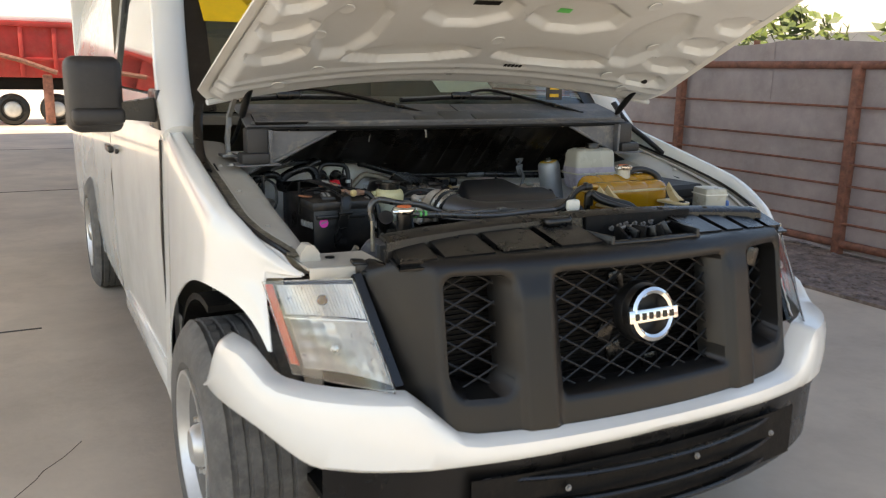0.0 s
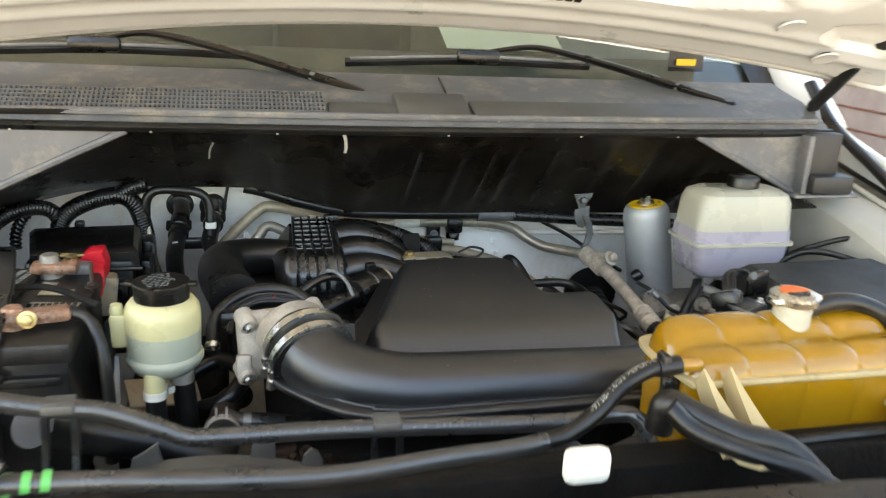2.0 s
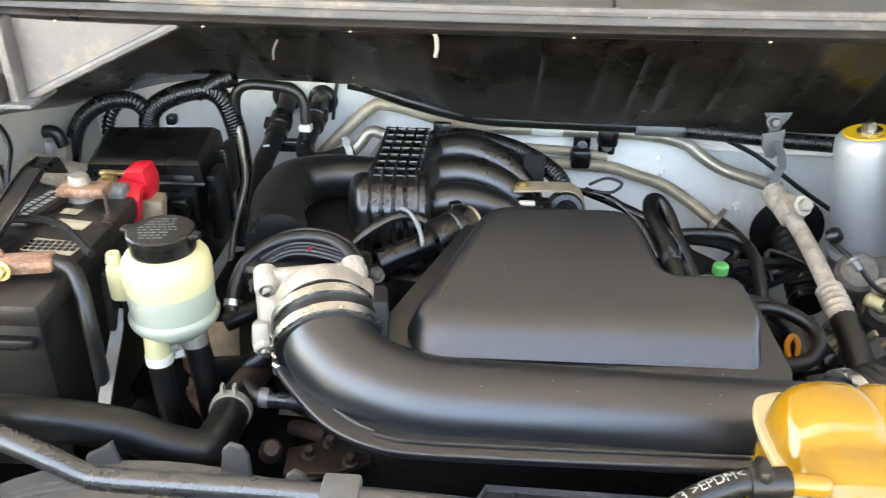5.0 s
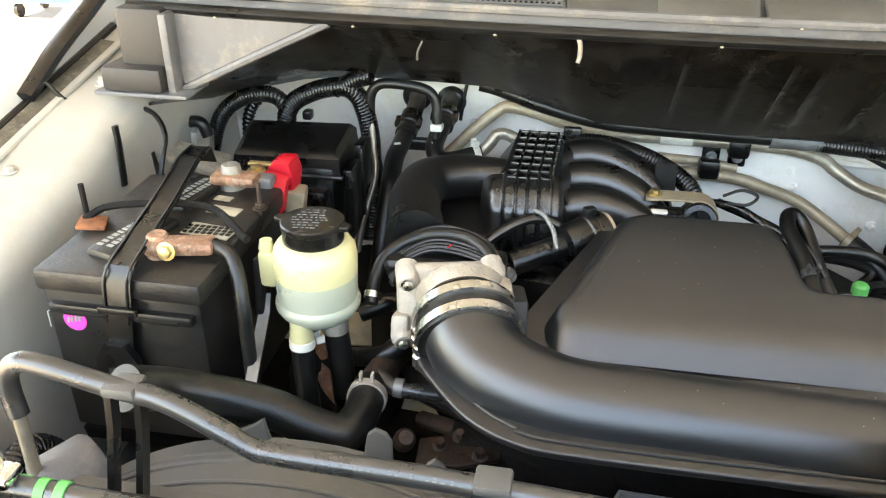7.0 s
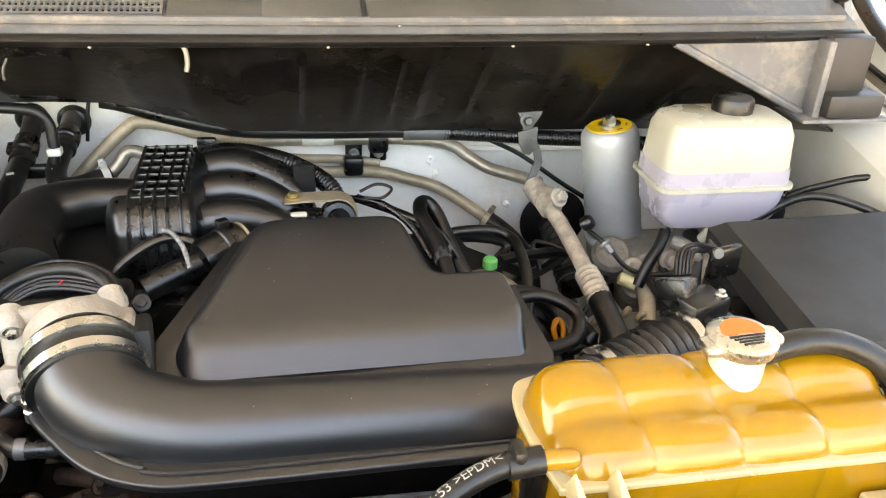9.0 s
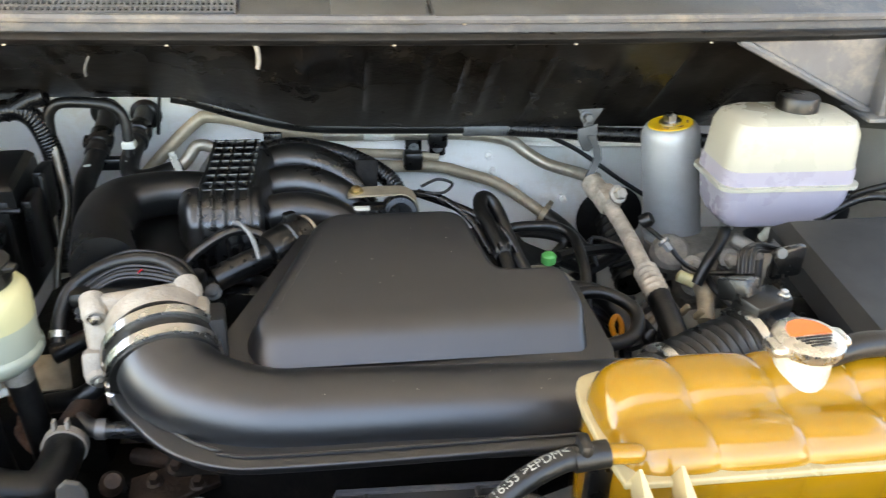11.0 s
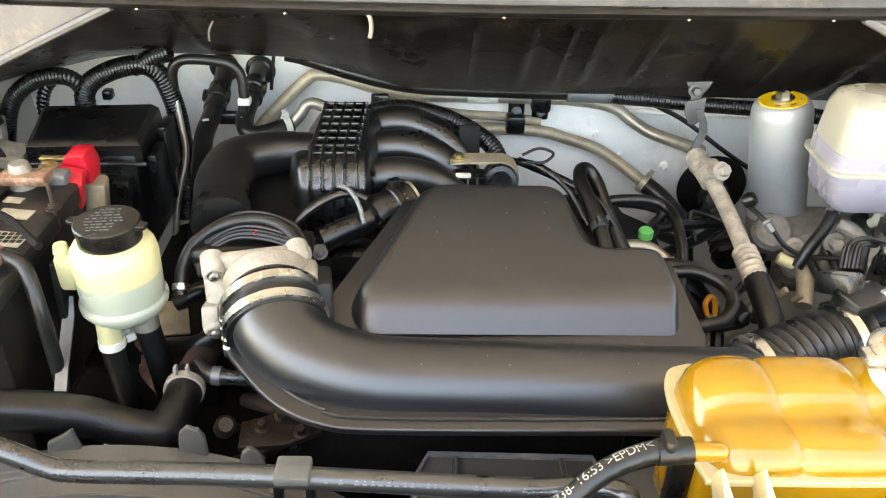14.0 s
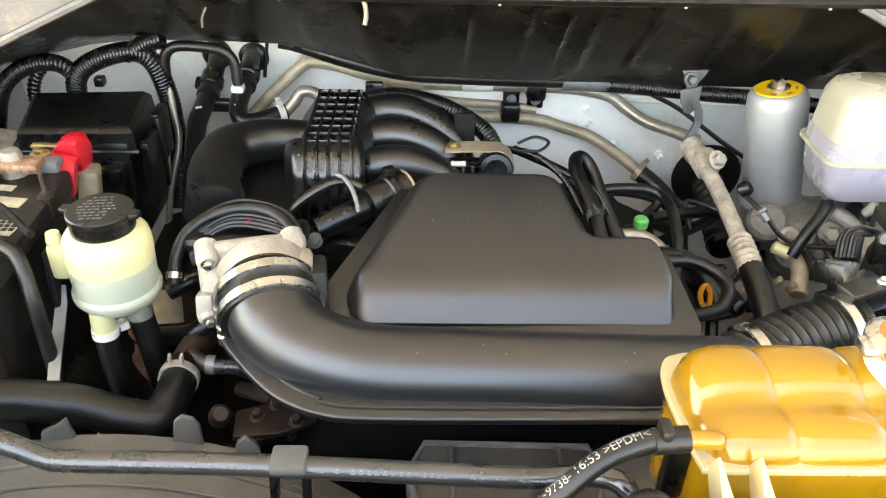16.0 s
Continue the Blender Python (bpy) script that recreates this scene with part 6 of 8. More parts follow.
part("front_ledge", box(-0.560, 1.022, 1.065, 0.14, 0.03, 0.075, 0.008), PLASTIC, box_)

# power steering reservoir
ps = thing("steering_reservoir", (-0.42, 0.755, 1.05), "cream translucent fluid reservoir with a black screw cap", "reservoir")
part("tank", lathe([(0.012, 0.018), (0.034, 0.021), (0.043, 0.029), (0.0480, 0.037), (0.0485, 0.041), (0.0480, 0.044), (0.0450, 0.047), (0.0462, 0.078)], (-0.418, 0.755, 1.05), 44), FLUIDTINT, ps, "lower half tinted by pale green fluid")
part("tank_top", lathe([(0.0462, 0.078), (0.0468, 0.098), (0.045, 0.109), (0.040, 0.116), (0.034, 0.119)], (-0.418, 0.755, 1.05), 44), CREAM, ps)
cap_ps = part("cap", lathe([(0.030, 0.114), (0.0335, 0.116), (0.0340, 0.134), (0.0350, 0.135), (0.0350, 0.140), (0.0335, 0.1415), (0.002, 0.1420)], (-0.418, 0.755, 1.05), 36), PLASTIC, ps, "black screw cap with a raised rim")
for s in (-1, 1):
    part("cap_ear", prism([(-0.008, 0.0), (-0.005, 0.010), (0.005, 0.010), (0.008, 0.0)], 1.1855, 1.1905, 0.001, Matrix.Translation((-0.418 + s * 0.0335, 0.755 - s * 0.004, 0)) @ Euler((0, 0, radians(-s * 90 - 8))).to_matrix().to_4x4()), PLASTIC, cap_ps)
random.seed(77)
for k in range(8):
    x = -0.440 + 0.003 * abs(k - 3.5)
    while x < -0.400 - 0.003 * abs(k - 3.5):
        w = random.uniform(0.002, 0.006)
        part("cap_mark", box(x, 0.734 + 0.0062 * k + 0.12 * (x + 0.42), 1.1923, w, 0.0013, 0.0008, 0, (0, 0, 7)), PRINTDIM, cap_ps)
        x += w + 0.0022
part("side_nub", box(-0.470, 0.75, 1.130, 0.022, 0.020, 0.045, 0.006), CREAM, ps)
part("nub_head", lathe([(0.007, 0), (0.009, 0.004), (0.007, 0.014)], (-0.472, 0.75, 1.150), 12), CREAM, ps)
part("outlet", lathe([(0.012, -0.02), (0.014, -0.018), (0.012, 0.014)], (-0.429, 0.722, 1.068), 16), CREAM, ps)
hose("return_hose", [(-0.429, 0.722, 1.062), (-0.428, 0.719, 1.01), (-0.424, 0.722, 0.94), (-0.418, 0.74, 0.86)], 0.0128, RUBBER, "black rubber return hose under the reservoir", group="steering hoses")
hose("supply_hose", [(-0.398, 0.748, 1.066), (-0.394, 0.752, 1.0), (-0.392, 0.755, 0.93), (-0.39, 0.765, 0.86)], 0.0145, RUBBER, "black rubber supply hose under the reservoir", group="steering hoses")
lump("hose_ferrule", lathe([(0.0155, 0), (0.0155, 0.018), (0.014, 0.02)], (-0.398, 0.748, 1.056), 20), ALU, "dull metal ferrule on the reservoir outlet", "ferrule")
ring_clamp((-0.429, 0.722, 1.052), (0, 0.05, 1), 0.0132, LABEL, "white-finished spring hose clamp")
psb = thing("reservoir_bracket", (-0.46, 0.72, 1.0), "dark steel bracket with a bare metal leg", "bracket")
part("arm", box(-0.483, 0.752, 1.105, 0.010, 0.026, 0.07, 0.003, (-8, 0, 0)), DARK, psb)
part("leg", rings([[(x + a * 0.0065, y - 0.58 * b, z + 0.81 * b) for a, b in ((-1, 0), (1, 0), (1, 0.003), (-1, 0.003))] for x, y, z in ((-0.480, 0.752, 1.092), (-0.478, 0.740, 1.0745), (-0.476, 0.718, 1.060), (-0.4725, 0.690, 1.045), (-0.469, 0.665, 1.030))]), GREYSTEEL, psb)

# looms and heater lines at the firewall
hose("main_loom", [(-0.628, 1.235, 1.110), (-0.625, 1.235, 1.134), (-0.611, 1.235, 1.155), (-0.581, 1.235, 1.172), (-0.549, 1.235, 1.182), (-0.522, 1.235, 1.184), (-0.502, 1.235, 1.171), (-0.491, 1.235, 1.145), (-0.484, 1.235, 1.107), (-0.482, 1.235, 1.062), (-0.470, 1.200, 1.030), (-0.470, 1.160, 0.950)], 0.0162, LOOM, "thick taped corrugated wiring loom arched at the firewall", wave=0.0010, pitch=0.0052, cat="wiring loom", group="firewall looms")
hose("side_loom", [(-0.775, 1.235, 1.032), (-0.756, 1.235, 1.093), (-0.738, 1.235, 1.127), (-0.709, 1.235, 1.151), (-0.676, 1.235, 1.163), (-0.645, 1.235, 1.162), (-0.627, 1.235, 1.145), (-0.624, 1.235, 1.119)], 0.0140, LOOM, "corrugated wiring loom beside the fuse box", wave=0.0010, pitch=0.0052, cat="wiring loom", group="firewall looms")
hose("loom_branch", [(-0.540, 1.235, 1.180), (-0.519, 1.235, 1.190), (-0.502, 1.235, 1.199), (-0.479, 1.235, 1.206)], 0.0150, LOOM, "loom branch rising under the cowl liner", wave=0.0010, pitch=0.0052, cat="wiring loom", group="firewall looms")
hose("loom_drop", [(-0.675, 1.245, 1.155), (-0.690, 1.245, 1.138), (-0.700, 1.245, 1.114), (-0.702, 1.245, 1.089)], 0.0105, LOOM, "short loom drop behind the fuse box", wave=0.002, pitch=0.008, cat="wiring loom", group="firewall looms")
lump("loom_clip", box(-0.598, 1.26, 1.125, 0.016, 0.02, 0.016, 0.004), PLASTIC, "small black loom clip on the firewall", "clip")
for x, d in ((-0.432, 0.004), (-0.370, 0.0)):
    lump("grommet", lathe([(0.012, 0), (0.024, 0.0), (0.026, 0.008), (0.022, 0.014), (0.016, 0.016)], (x, 1.372, 1.130 + d), 28, (0, -1, 0)), RUBBER, "round black rubber firewall grommet", "grommet", "grommets")
hose("heater_hose", [(-0.430, 1.36, 1.134), (-0.427, 1.335, 1.129), (-0.431, 1.28, 1.103), (-0.4335, 1.24, 1.091), (-0.434, 1.19, 1.080), (-0.428, 1.13, 1.050), (-0.428, 1.09, 1.00), (-0.432, 1.06, 0.94)], 0.0152, RUBBER, "black heater hose from the firewall", group="heater hoses")
hose("heater_hose", [(-0.3715, 1.36, 1.135), (-0.3695, 1.325, 1.131), (-0.368, 1.27, 1.122), (-0.374, 1.228, 1.100), (-0.365, 1.205, 1.087), (-0.343, 1.205, 1.0835), (-0.299, 1.228, 1.0895)], 0.0148, RUBBER, "black heater hose from the firewall", group="heater hoses")
lump("hose_joiner", box(-0.405, 1.262, 1.086, 0.06, 0.018, 0.020, 0.004), PLASTIC, "black clip joining two heater hoses", "clip")
for p, a in (((-0.4305, 1.290, 1.108), (0.05, 1, 0.48)), ((-0.368, 1.285, 1.125), (0.0, 1, 0.2))):
    q = thing("hose_coupling", p, "dark grey ribbed coupling on a heater hose", "coupling", "hose couplings")
    part("sleeve", lathe([(0.015, -0.026), (0.0185, -0.025), (0.0185, -0.014), (0.0170, -0.012), (0.0170, -0.004), (0.0195, -0.002), (0.0195, 0.008), (0.0175, 0.010), (0.0175, 0.024), (0.015, 0.026)], p, 24, a), PLASTIC, q)
    for k in (-1, 1):
        part("lug", box(p[0] + 0.018 * k, p[1] - 0.004, p[2] + 0.006, 0.010, 0.022, 0.010, 0.003, (25, 0, 0)), PLASTIC, q)
for x, y, z in ((-0.4335, 1.215, 1.102), (-0.372, 1.216, 1.108)):
    lump("paint_tick", box(x, y, z, 0.010, 0.004, 0.002, 0.0005, (20, 0, 25)), LABEL, "white paint tick on a heater hose", "paint mark", "paint ticks")
ring_clamp((-0.306, 1.2245, 1.0885), (1, 0.5, 0.1), 0.0158, LABEL, "pale spring hose clamp")
vent = thing("vent_line", (-0.45, 1.235, 1.0), "thin grey vent line looped beside the heater hoses", "pipe")
part("rubber", tube([(-0.483, 1.235, 1.146), (-0.481, 1.235, 1.172), (-0.472, 1.235, 1.188), (-0.452, 1.235, 1.195), (-0.405, 1.235, 1.192), (-0.383, 1.235, 1.184), (-0.373, 1.234, 1.165), (-0.371, 1.23, 1.135)], 0.0085, 10, 6), RUBBER, vent)
part("steel", tube([(-0.482, 1.233, 1.142), (-0.474, 1.215, 1.095), (-0.466, 1.19, 1.05), (-0.480, 1.15, 0.98), (-0.485, 1.12, 0.92)], 0.0055, 10, 5), PIPE, vent)
part("clip", box(-0.371, 1.228, 1.130, 0.020, 0.018, 0.012, 0.003), LABEL, vent, "white clip")
part("stem", tube([(-0.371, 1.23, 1.13), (-0.374, 1.225, 1.10), (-0.380, 1.225, 1.085)], 0.007, 10, 3), RUBBER, vent)
part("bent_pipe", tube([(-0.302, 1.226, 1.089), (-0.284, 1.232, 1.1076), (-0.275, 1.238, 1.1202), (-0.259, 1.24, 1.1213), (-0.232, 1.24, 1.108)], 0.0095, 10, 5), PIPE, vent, "dull bent metal pipe")
hose("ground_cable", [(-0.335, 1.36, 1.20), (-0.345, 1.355, 1.15), (-0.352, 1.35, 1.10)], 0.003, RUBBER, "thin black cable down the firewall", cat="cable")

# pipes along the firewall
ac = thing("cooling_pipe", (0.0, 1.33, 1.0), "tan-grey metal pipe along the firewall with a white label", "pipe")
part("pipe", tube([(-0.385, 1.29, 1.035), (-0.33, 1.315, 1.09), (-0.283, 1.33, 1.130), (-0.262, 1.33, 1.137), (-0.22, 1.33, 1.130), (-0.165, 1.33, 1.114), (-0.08, 1.33, 1.101)], 0.0105, 12, 6), TANPIPE, ac)
part("pipe", tube([(-0.08, 1.33, 1.101), (0.104, 1.33, 1.100), (0.19, 1.33, 1.096), (0.245, 1.328, 1.084), (0.27, 1.32, 1.068), (0.305, 1.30, 1.052), (0.345, 1.26, 1.052), (0.372, 1.22, 1.056)], 0.0105, 12, 6), PIPE, ac)
part("pipe_label", tube([(-0.012, 1.33, 1.1005), (0.04, 1.33, 1.1005)], 0.0112, 14, 1, smooth=False), LABEL, ac, "white paper label")
for x, z, dz in ((0.115, 1.098, -0.024), (0.073, 1.058, 0.016)):
    part("clip", box(x, 1.328, z - 0.004, 0.034, 0.03, 0.034, 0.007), PLASTIC, ac)
    part("clip_tab", box(x + 0.002, 1.342, z + dz, 0.029, 0.008, 0.038, 0.007), PLASTIC, ac)
    part("clip_stud", bolt((x + 0.002, 1.336, z + dz - 0.002), 0.006, (0, -1, 0)), GREYSTEEL, ac)
heat = thing("heater_pipe", (0.1, 1.34, 0.95), "worn steel heater pipe that ends in a rubber hose", "pipe")
part("pipe", tube([(-0.18, 1.33, 1.08), (-0.08, 1.335, 1.050), (0.03, 1.335, 1.040), (0.119, 1.335, 1.036), (0.165, 1.33, 1.025), (0.221, 1.325, 1.008), (0.27, 1.305, 0.982), (0.305, 1.28, 0.962)], 0.0105, 12, 6), TANPIPE, heat)
part("pipe", tube([(-0.16, 1.345, 1.10), (-0.05, 1.348, 1.065), (0.06, 1.345, 1.058), (0.12, 1.34, 1.052)], 0.008, 12, 5), TANPIPE, heat)
part("hose", tube([(0.300, 1.283, 0.965), (0.335, 1.25, 0.945), (0.365, 1.22, 0.91), (0.375, 1.20, 0.85)], 0.016, 14, 6), RUBBER, heat)
ring_clamp((0.303, 1.281, 0.963), (1, -0.7, -0.5), 0.0165, TANPIPE)
lc = thing("liner_conduit", (0.1, 1.28, 1.11), "black conduit clipped under the cowl liner, taped at one end", "conduit")
LINE = [(-0.31, 1.285, 1.188), (-0.278, 1.285, 1.181), (-0.207, 1.285, 1.158), (-0.116, 1.282, 1.139), (-0.024, 1.28, 1.134), (0.163, 1.278, 1.131), (0.29, 1.272, 1.124), (0.38, 1.265, 1.119), (0.50, 1.25, 1.116), (0.62, 1.22, 1.11)]
part("taped_run", tube(LINE[:6], 0.0120, 14, 7), RUBBER, lc, "smooth taped run")
part("tape_end", tube([(0.150, 1.2785, 1.1312), (0.225, 1.275, 1.1280)], (0.0155, 0.0125), 14, 3), DARKSTEEL, lc, "grey tape wrap")
part("corrugated_run", tube(LINE[5:], 0.0132, 14, 7, 1.0, 0.0010, 0.0050), LOOM, lc)
for k in (1, 3):
    x, y, z = LINE[k]
    part("retainer", box(x, y - 0.004, z + 0.008, 0.016, 0.026, 0.018, 0.004), PLASTIC, lc)
hose("release_cable", [(0.30, 1.30, 1.105), (0.36, 1.30, 1.075), (0.43, 1.28, 1.03), (0.48, 1.27, 1.0)], 0.004, RUBBER, "thin black cable across the firewall", cat="cable")
boot = thing("pedal_boot", (0.455, 1.33, 0.9), "round black rubber boot on the firewall", "boot")
part("plate", lathe([(0.004, 0.0), (0.06, 0.0), (0.065, 0.006), (0.055, 0.012), (0.03, 0.014)], (0.455, 1.365, 0.915), 32, (0, -1, 0)), DARK, boot)
part("bellows", tube([(0.455, 1.35, 0.91), (0.45, 1.26, 0.89), (0.445, 1.18, 0.87)], 0.03, 18, 5, wave=0.004, pitch=0.018), RUBBER, boot)

brkt = thing("pipe_bracket", (0.330, 1.17, 1.1), "bare steel bracket holding the aluminium pipe", "bracket")
UPRIGHT = Matrix(((1, 0, 0, 0), (0, 0, 1, 1.160), (0, 1, 0, 0), (0, 0, 0, 1)))
part("tab", prism([(0.306, 1.198), (0.345, 1.200), (0.341, 1.190), (0.334, 1.180), (0.329, 1.168), (0.318, 1.168), (0.314, 1.182)], 0, 0.004, 0.001, UPRIGHT), DARKSTEEL, brkt)
part("plate", prism([(0.308, 1.168), (0.3385, 1.176), (0.339, 1.155), (0.336, 1.138), (0.329, 1.131), (0.319, 1.133), (0.311, 1.148)], -0.004, 0.0, 0.001, UPRIGHT), DARKSTEEL, brkt)
part("stud", bolt((0.319, 1.158, 1.187), 0.0068, (0, -1, 0.2), 0.012), DARKSTEEL, brkt)
part("arm", rings([[(x - 0.006, y, z), (x + 0.006, y, z), (x + 0.006, y + 0.004, z), (x - 0.006, y + 0.004, z)] for x, y, z in ((0.330, 1.153, 1.158), (0.340, 1.152, 1.138), (0.344, 1.153, 1.120), (0.339, 1.152, 1.104), (0.333, 1.150, 1.092), (0.3365, 1.140, 1.072))]), DARKSTEEL, brkt)
pipe = thing("suction_pipe", (0.39, 1.05, 0.95), "oxidised aluminium pipe with a fitting and a black hose", "pipe")
part("joint", lathe([(0.010, -0.02), (0.017, -0.018), (0.019, 0.0), (0.017, 0.02), (0.010, 0.024)], (0.378, 1.185, 1.050), 18, (0.25, -1, -0.25)), DIRTYPIPE, pipe)
part("block", box(0.388, 1.155, 1.045, 0.034, 0.045, 0.036, 0.008, (14, 0, 10)), DIRTYPIPE, pipe)
part("nut", bolt((0.392, 1.125, 1.066), 0.010, (0.3, -0.8, 0.6), 0.012), DUSTALU, pipe)
part("tube", tube([(0.386, 1.15, 1.043), (0.394, 1.08, 1.028), (0.397, 1.0, 1.012), (0.398, 0.95, 1.0)], 0.0125, 14, 5), DIRTYPIPE, pipe)
part("sleeve", tube([(0.397, 0.985, 1.008), (0.398, 0.955, 1.002), (0.399, 0.93, 0.995)], 0.0185, 16, 4, wave=0.002, pitch=0.010), DIRTYPIPE, pipe)
part("hose", tube([(0.399, 0.935, 0.997), (0.402, 0.89, 0.982), (0.405, 0.85, 0.96), (0.41, 0.81, 0.91)], 0.0175, 14, 5), RUBBER, pipe)
part("valve_cap", lathe([(0.004, 0), (0.011, 0.004), (0.012, 0.014), (0.009, 0.020), (0.002, 0.021)], (0.410, 1.060, 1.047), 14, (0.6, -0.3, 0.6)), PLASTIC, pipe)

draw_in(pipe, 0.95, BAY, (-0.015, 0.008, 0.0))
can = thing("accumulator", (0.435, 1.115, 1.0), "brushed aluminium canister with a yellow top label", "canister")
LEAN = V(-0.17, 0.03, 1.0).normalized()
CAN = V(0.437, 1.112, 1.192) - LEAN * 0.192
part("shell", lathe([(0.028, 0.0), (0.042, 0.003), (0.0440, 0.012), (0.0440, 0.172), (0.0425, 0.182), (0.038, 0.190), (0.035, 0.192)], CAN, 48, LEAN), CANSTEEL, can)
part("label", lathe([(0.034, 0.1915), (0.033, 0.1935), (0.014, 0.1935), (0.012, 0.1920)], CAN, 40, LEAN), YELLOW, can, "yellow ring label")
for k in range(3):
    a = -0.4 - 0.9 * k
    part("label_mark", box(0.437 + 0.024 * math.cos(a), 1.112 + 0.024 * math.sin(a), 1.1942 + 0.17 * 0.024 * math.cos(a), 0.009, 0.003, 0.0008, 0, (0, -9.6, math.degrees(a) + 90)), RUST, can)
part("lower_rim", lathe([(0.043, 0.004), (0.0462, 0.006), (0.0462, 0.013), (0.044, 0.016)], CAN, 40, LEAN), CANSTEEL, can)
part("bolt", bolt((0.437, 1.112, 1.193), 0.011, LEAN, 0.012), STEEL, can)
part("foot", lathe([(0.040, -0.03), (0.044, -0.02), (0.044, 0.0), (0.035, 0.003)], CAN, 28, LEAN), ALU, can)
draw_in(can, 1.0, BAY, (0.004, 0.015, -0.006))

# brake fluid reservoir and the cast unit below
def rounded(cx, cy, hx, hy, z, r, n=5):
    pts = []
    for sx, sy, a0 in ((1, 1, 0), (-1, 1, 90), (-1, -1, 180), (1, -1, 270)):
        for k in range(n + 1):
            a = radians(a0 + 90 * k / n)
            pts.append((cx + sx * (hx - r) + r * math.cos(a), cy + sy * (hy - r) + r * math.sin(a), z))
    return pts


res = thing("fluid_reservoir", (0.54, 1.01, 1.07), "milky plastic fluid reservoir with lilac fluid and a black cap", "reservoir")
RC = (0.552, 1.005)
part("lower", rings([rounded(*RC, hx, hy, z, 0.02) for hx, hy, z in ((0.066, 0.035, 1.088), (0.080, 0.045, 1.094), (0.088, 0.050, 1.108), (0.095, 0.052, 1.150))]), LILAC, res, "lower half filled with lilac fluid")
part("seam", rings([rounded(*RC, hx, hy, z, 0.02) for hx, hy, z in ((0.097, 0.052, 1.150), (0.102, 0.057, 1.151), (0.102, 0.057, 1.156), (0.097, 0.052, 1.157))]), MILK, res)
part("level_band", rings([rounded(*RC, hx, hy, z, 0.02) for hx, hy, z in ((0.097, 0.052, 1.157), (0.0955, 0.052, 1.178))]), LILAC, res)
part("upper", rings([rounded(*RC, hx, hy, z, 0.025) for hx, hy, z in ((0.0955, 0.052, 1.178), (0.092, 0.050, 1.225), (0.086, 0.046, 1.240), (0.074, 0.036, 1.247))]), MILK, res)
part("cap", lathe([(0.024, 0.0), (0.028, 0.002), (0.028, 0.018), (0.026, 0.022), (0.002, 0.023)], (0.566, 1.012, 1.244), 22), PLASTIC, res, "black screw cap")
part("side_clip", box(0.644, 1.0, 1.145, 0.014, 0.03, 0.035, 0.005), MILK, res)
part("plug", box(0.642, 0.985, 1.095, 0.035, 0.04, 0.045, 0.008), PLASTIC, res)
part("lead", tube([(0.655, 0.99, 1.11), (0.665, 1.0, 1.14), (0.66, 1.02, 1.17)], 0.011, 10, 5, wave=0.002, pitch=0.007), LOOM, res)
abs_ = thing("brake_unit", (0.52, 1.05, 0.9), "weathered cast aluminium brake unit with bolts and fittings", "brake unit")
part("block", box(0.545, 1.06, 0.972, 0.19, 0.12, 0.09, 0.012), CAST, abs_)
part("bore", lathe([(0.02, 0), (0.032, 0.004), (0.032, 0.11), (0.026, 0.12), (0.01, 0.122)], (0.515, 1.03, 1.020), 24, (0.5, -1, -0.1)), CAST, abs_)
part("bore", lathe([(0.018, 0), (0.025, 0.004), (0.025, 0.08), (0.015, 0.09)], (0.59, 0.99, 1.035), 20, (0.2, -1, 0)), CAST, abs_)
for x, y, z in ((0.45, 0.995, 1.015), (0.50, 0.985, 1.03), (0.56, 0.985, 1.03), (0.48, 0.99, 0.97), (0.585, 0.98, 0.985)):
    part("fitting", bolt((x, y, z), 0.010, (0, -1, 0.3), 0.014), DUSTALU, abs_)
part("tan_tube", tube([(0.455, 0.99, 1.0), (0.46, 0.955, 0.985), (0.45, 0.92, 0.965)], 0.012, 12, 4), TANPIPE, abs_)
for k in range(4):
    part("lead", tube([(0.46 + 0.03 * k, 0.985, 1.02), (0.475 + 0.03 * k, 0.945, 0.995 + 0.006 * k), (0.50 + 0.025 * k, 0.915, 0.985), (0.55 + 0.02 * k, 0.90, 1.0)], 0.005, 8, 5), RUBBER, abs_)
random.seed(12)
for k in range(12):
    x, y, z = random.uniform(0.44, 0.63), random.uniform(0.985, 1.0), random.uniform(0.965, 1.05)
    part("boss", lathe([(0.004, -0.02), (random.uniform(0.008, 0.016), -0.018), (random.uniform(0.007, 0.013), 0.006), (0.004, 0.010)], (x, y, z), 12, (random.uniform(-0.3, 0.3), -1, random.uniform(0, 0.8))), random.choice((ALU, DUSTALU, DIRTYPIPE)), abs_)
for k in range(3):
    part("pipe_stub", tube([(0.54 + 0.03 * k, 0.995, 1.05), (0.545 + 0.03 * k, 0.975, 1.075), (0.55 + 0.03 * k, 0.985, 1.095)], 0.007, 10, 4), MILK, abs_)
part("brake_line", tube([(0.385, 1.02, 1.066), (0.402, 0.985, 1.058), (0.425, 0.965, 1.034), (0.456, 0.955, 1.025), (0.509, 0.950, 1.026), (0.575, 0.950, 1.025)], 0.0036, 8, 6), RUBBER, abs_)
part("line_nut", bolt((0.398, 0.99, 1.060), 0.006, (0.4, -0.7, -0.5), 0.014), GREYSTEEL, abs_)
part("feed_tube", tube([(0.492, 1.0, 1.090), (0.489, 0.99, 1.079), (0.476, 0.975, 1.061), (0.457, 0.96, 1.042), (0.44, 0.95, 1.01)], 0.0085, 12, 5), RUBBER, abs_)
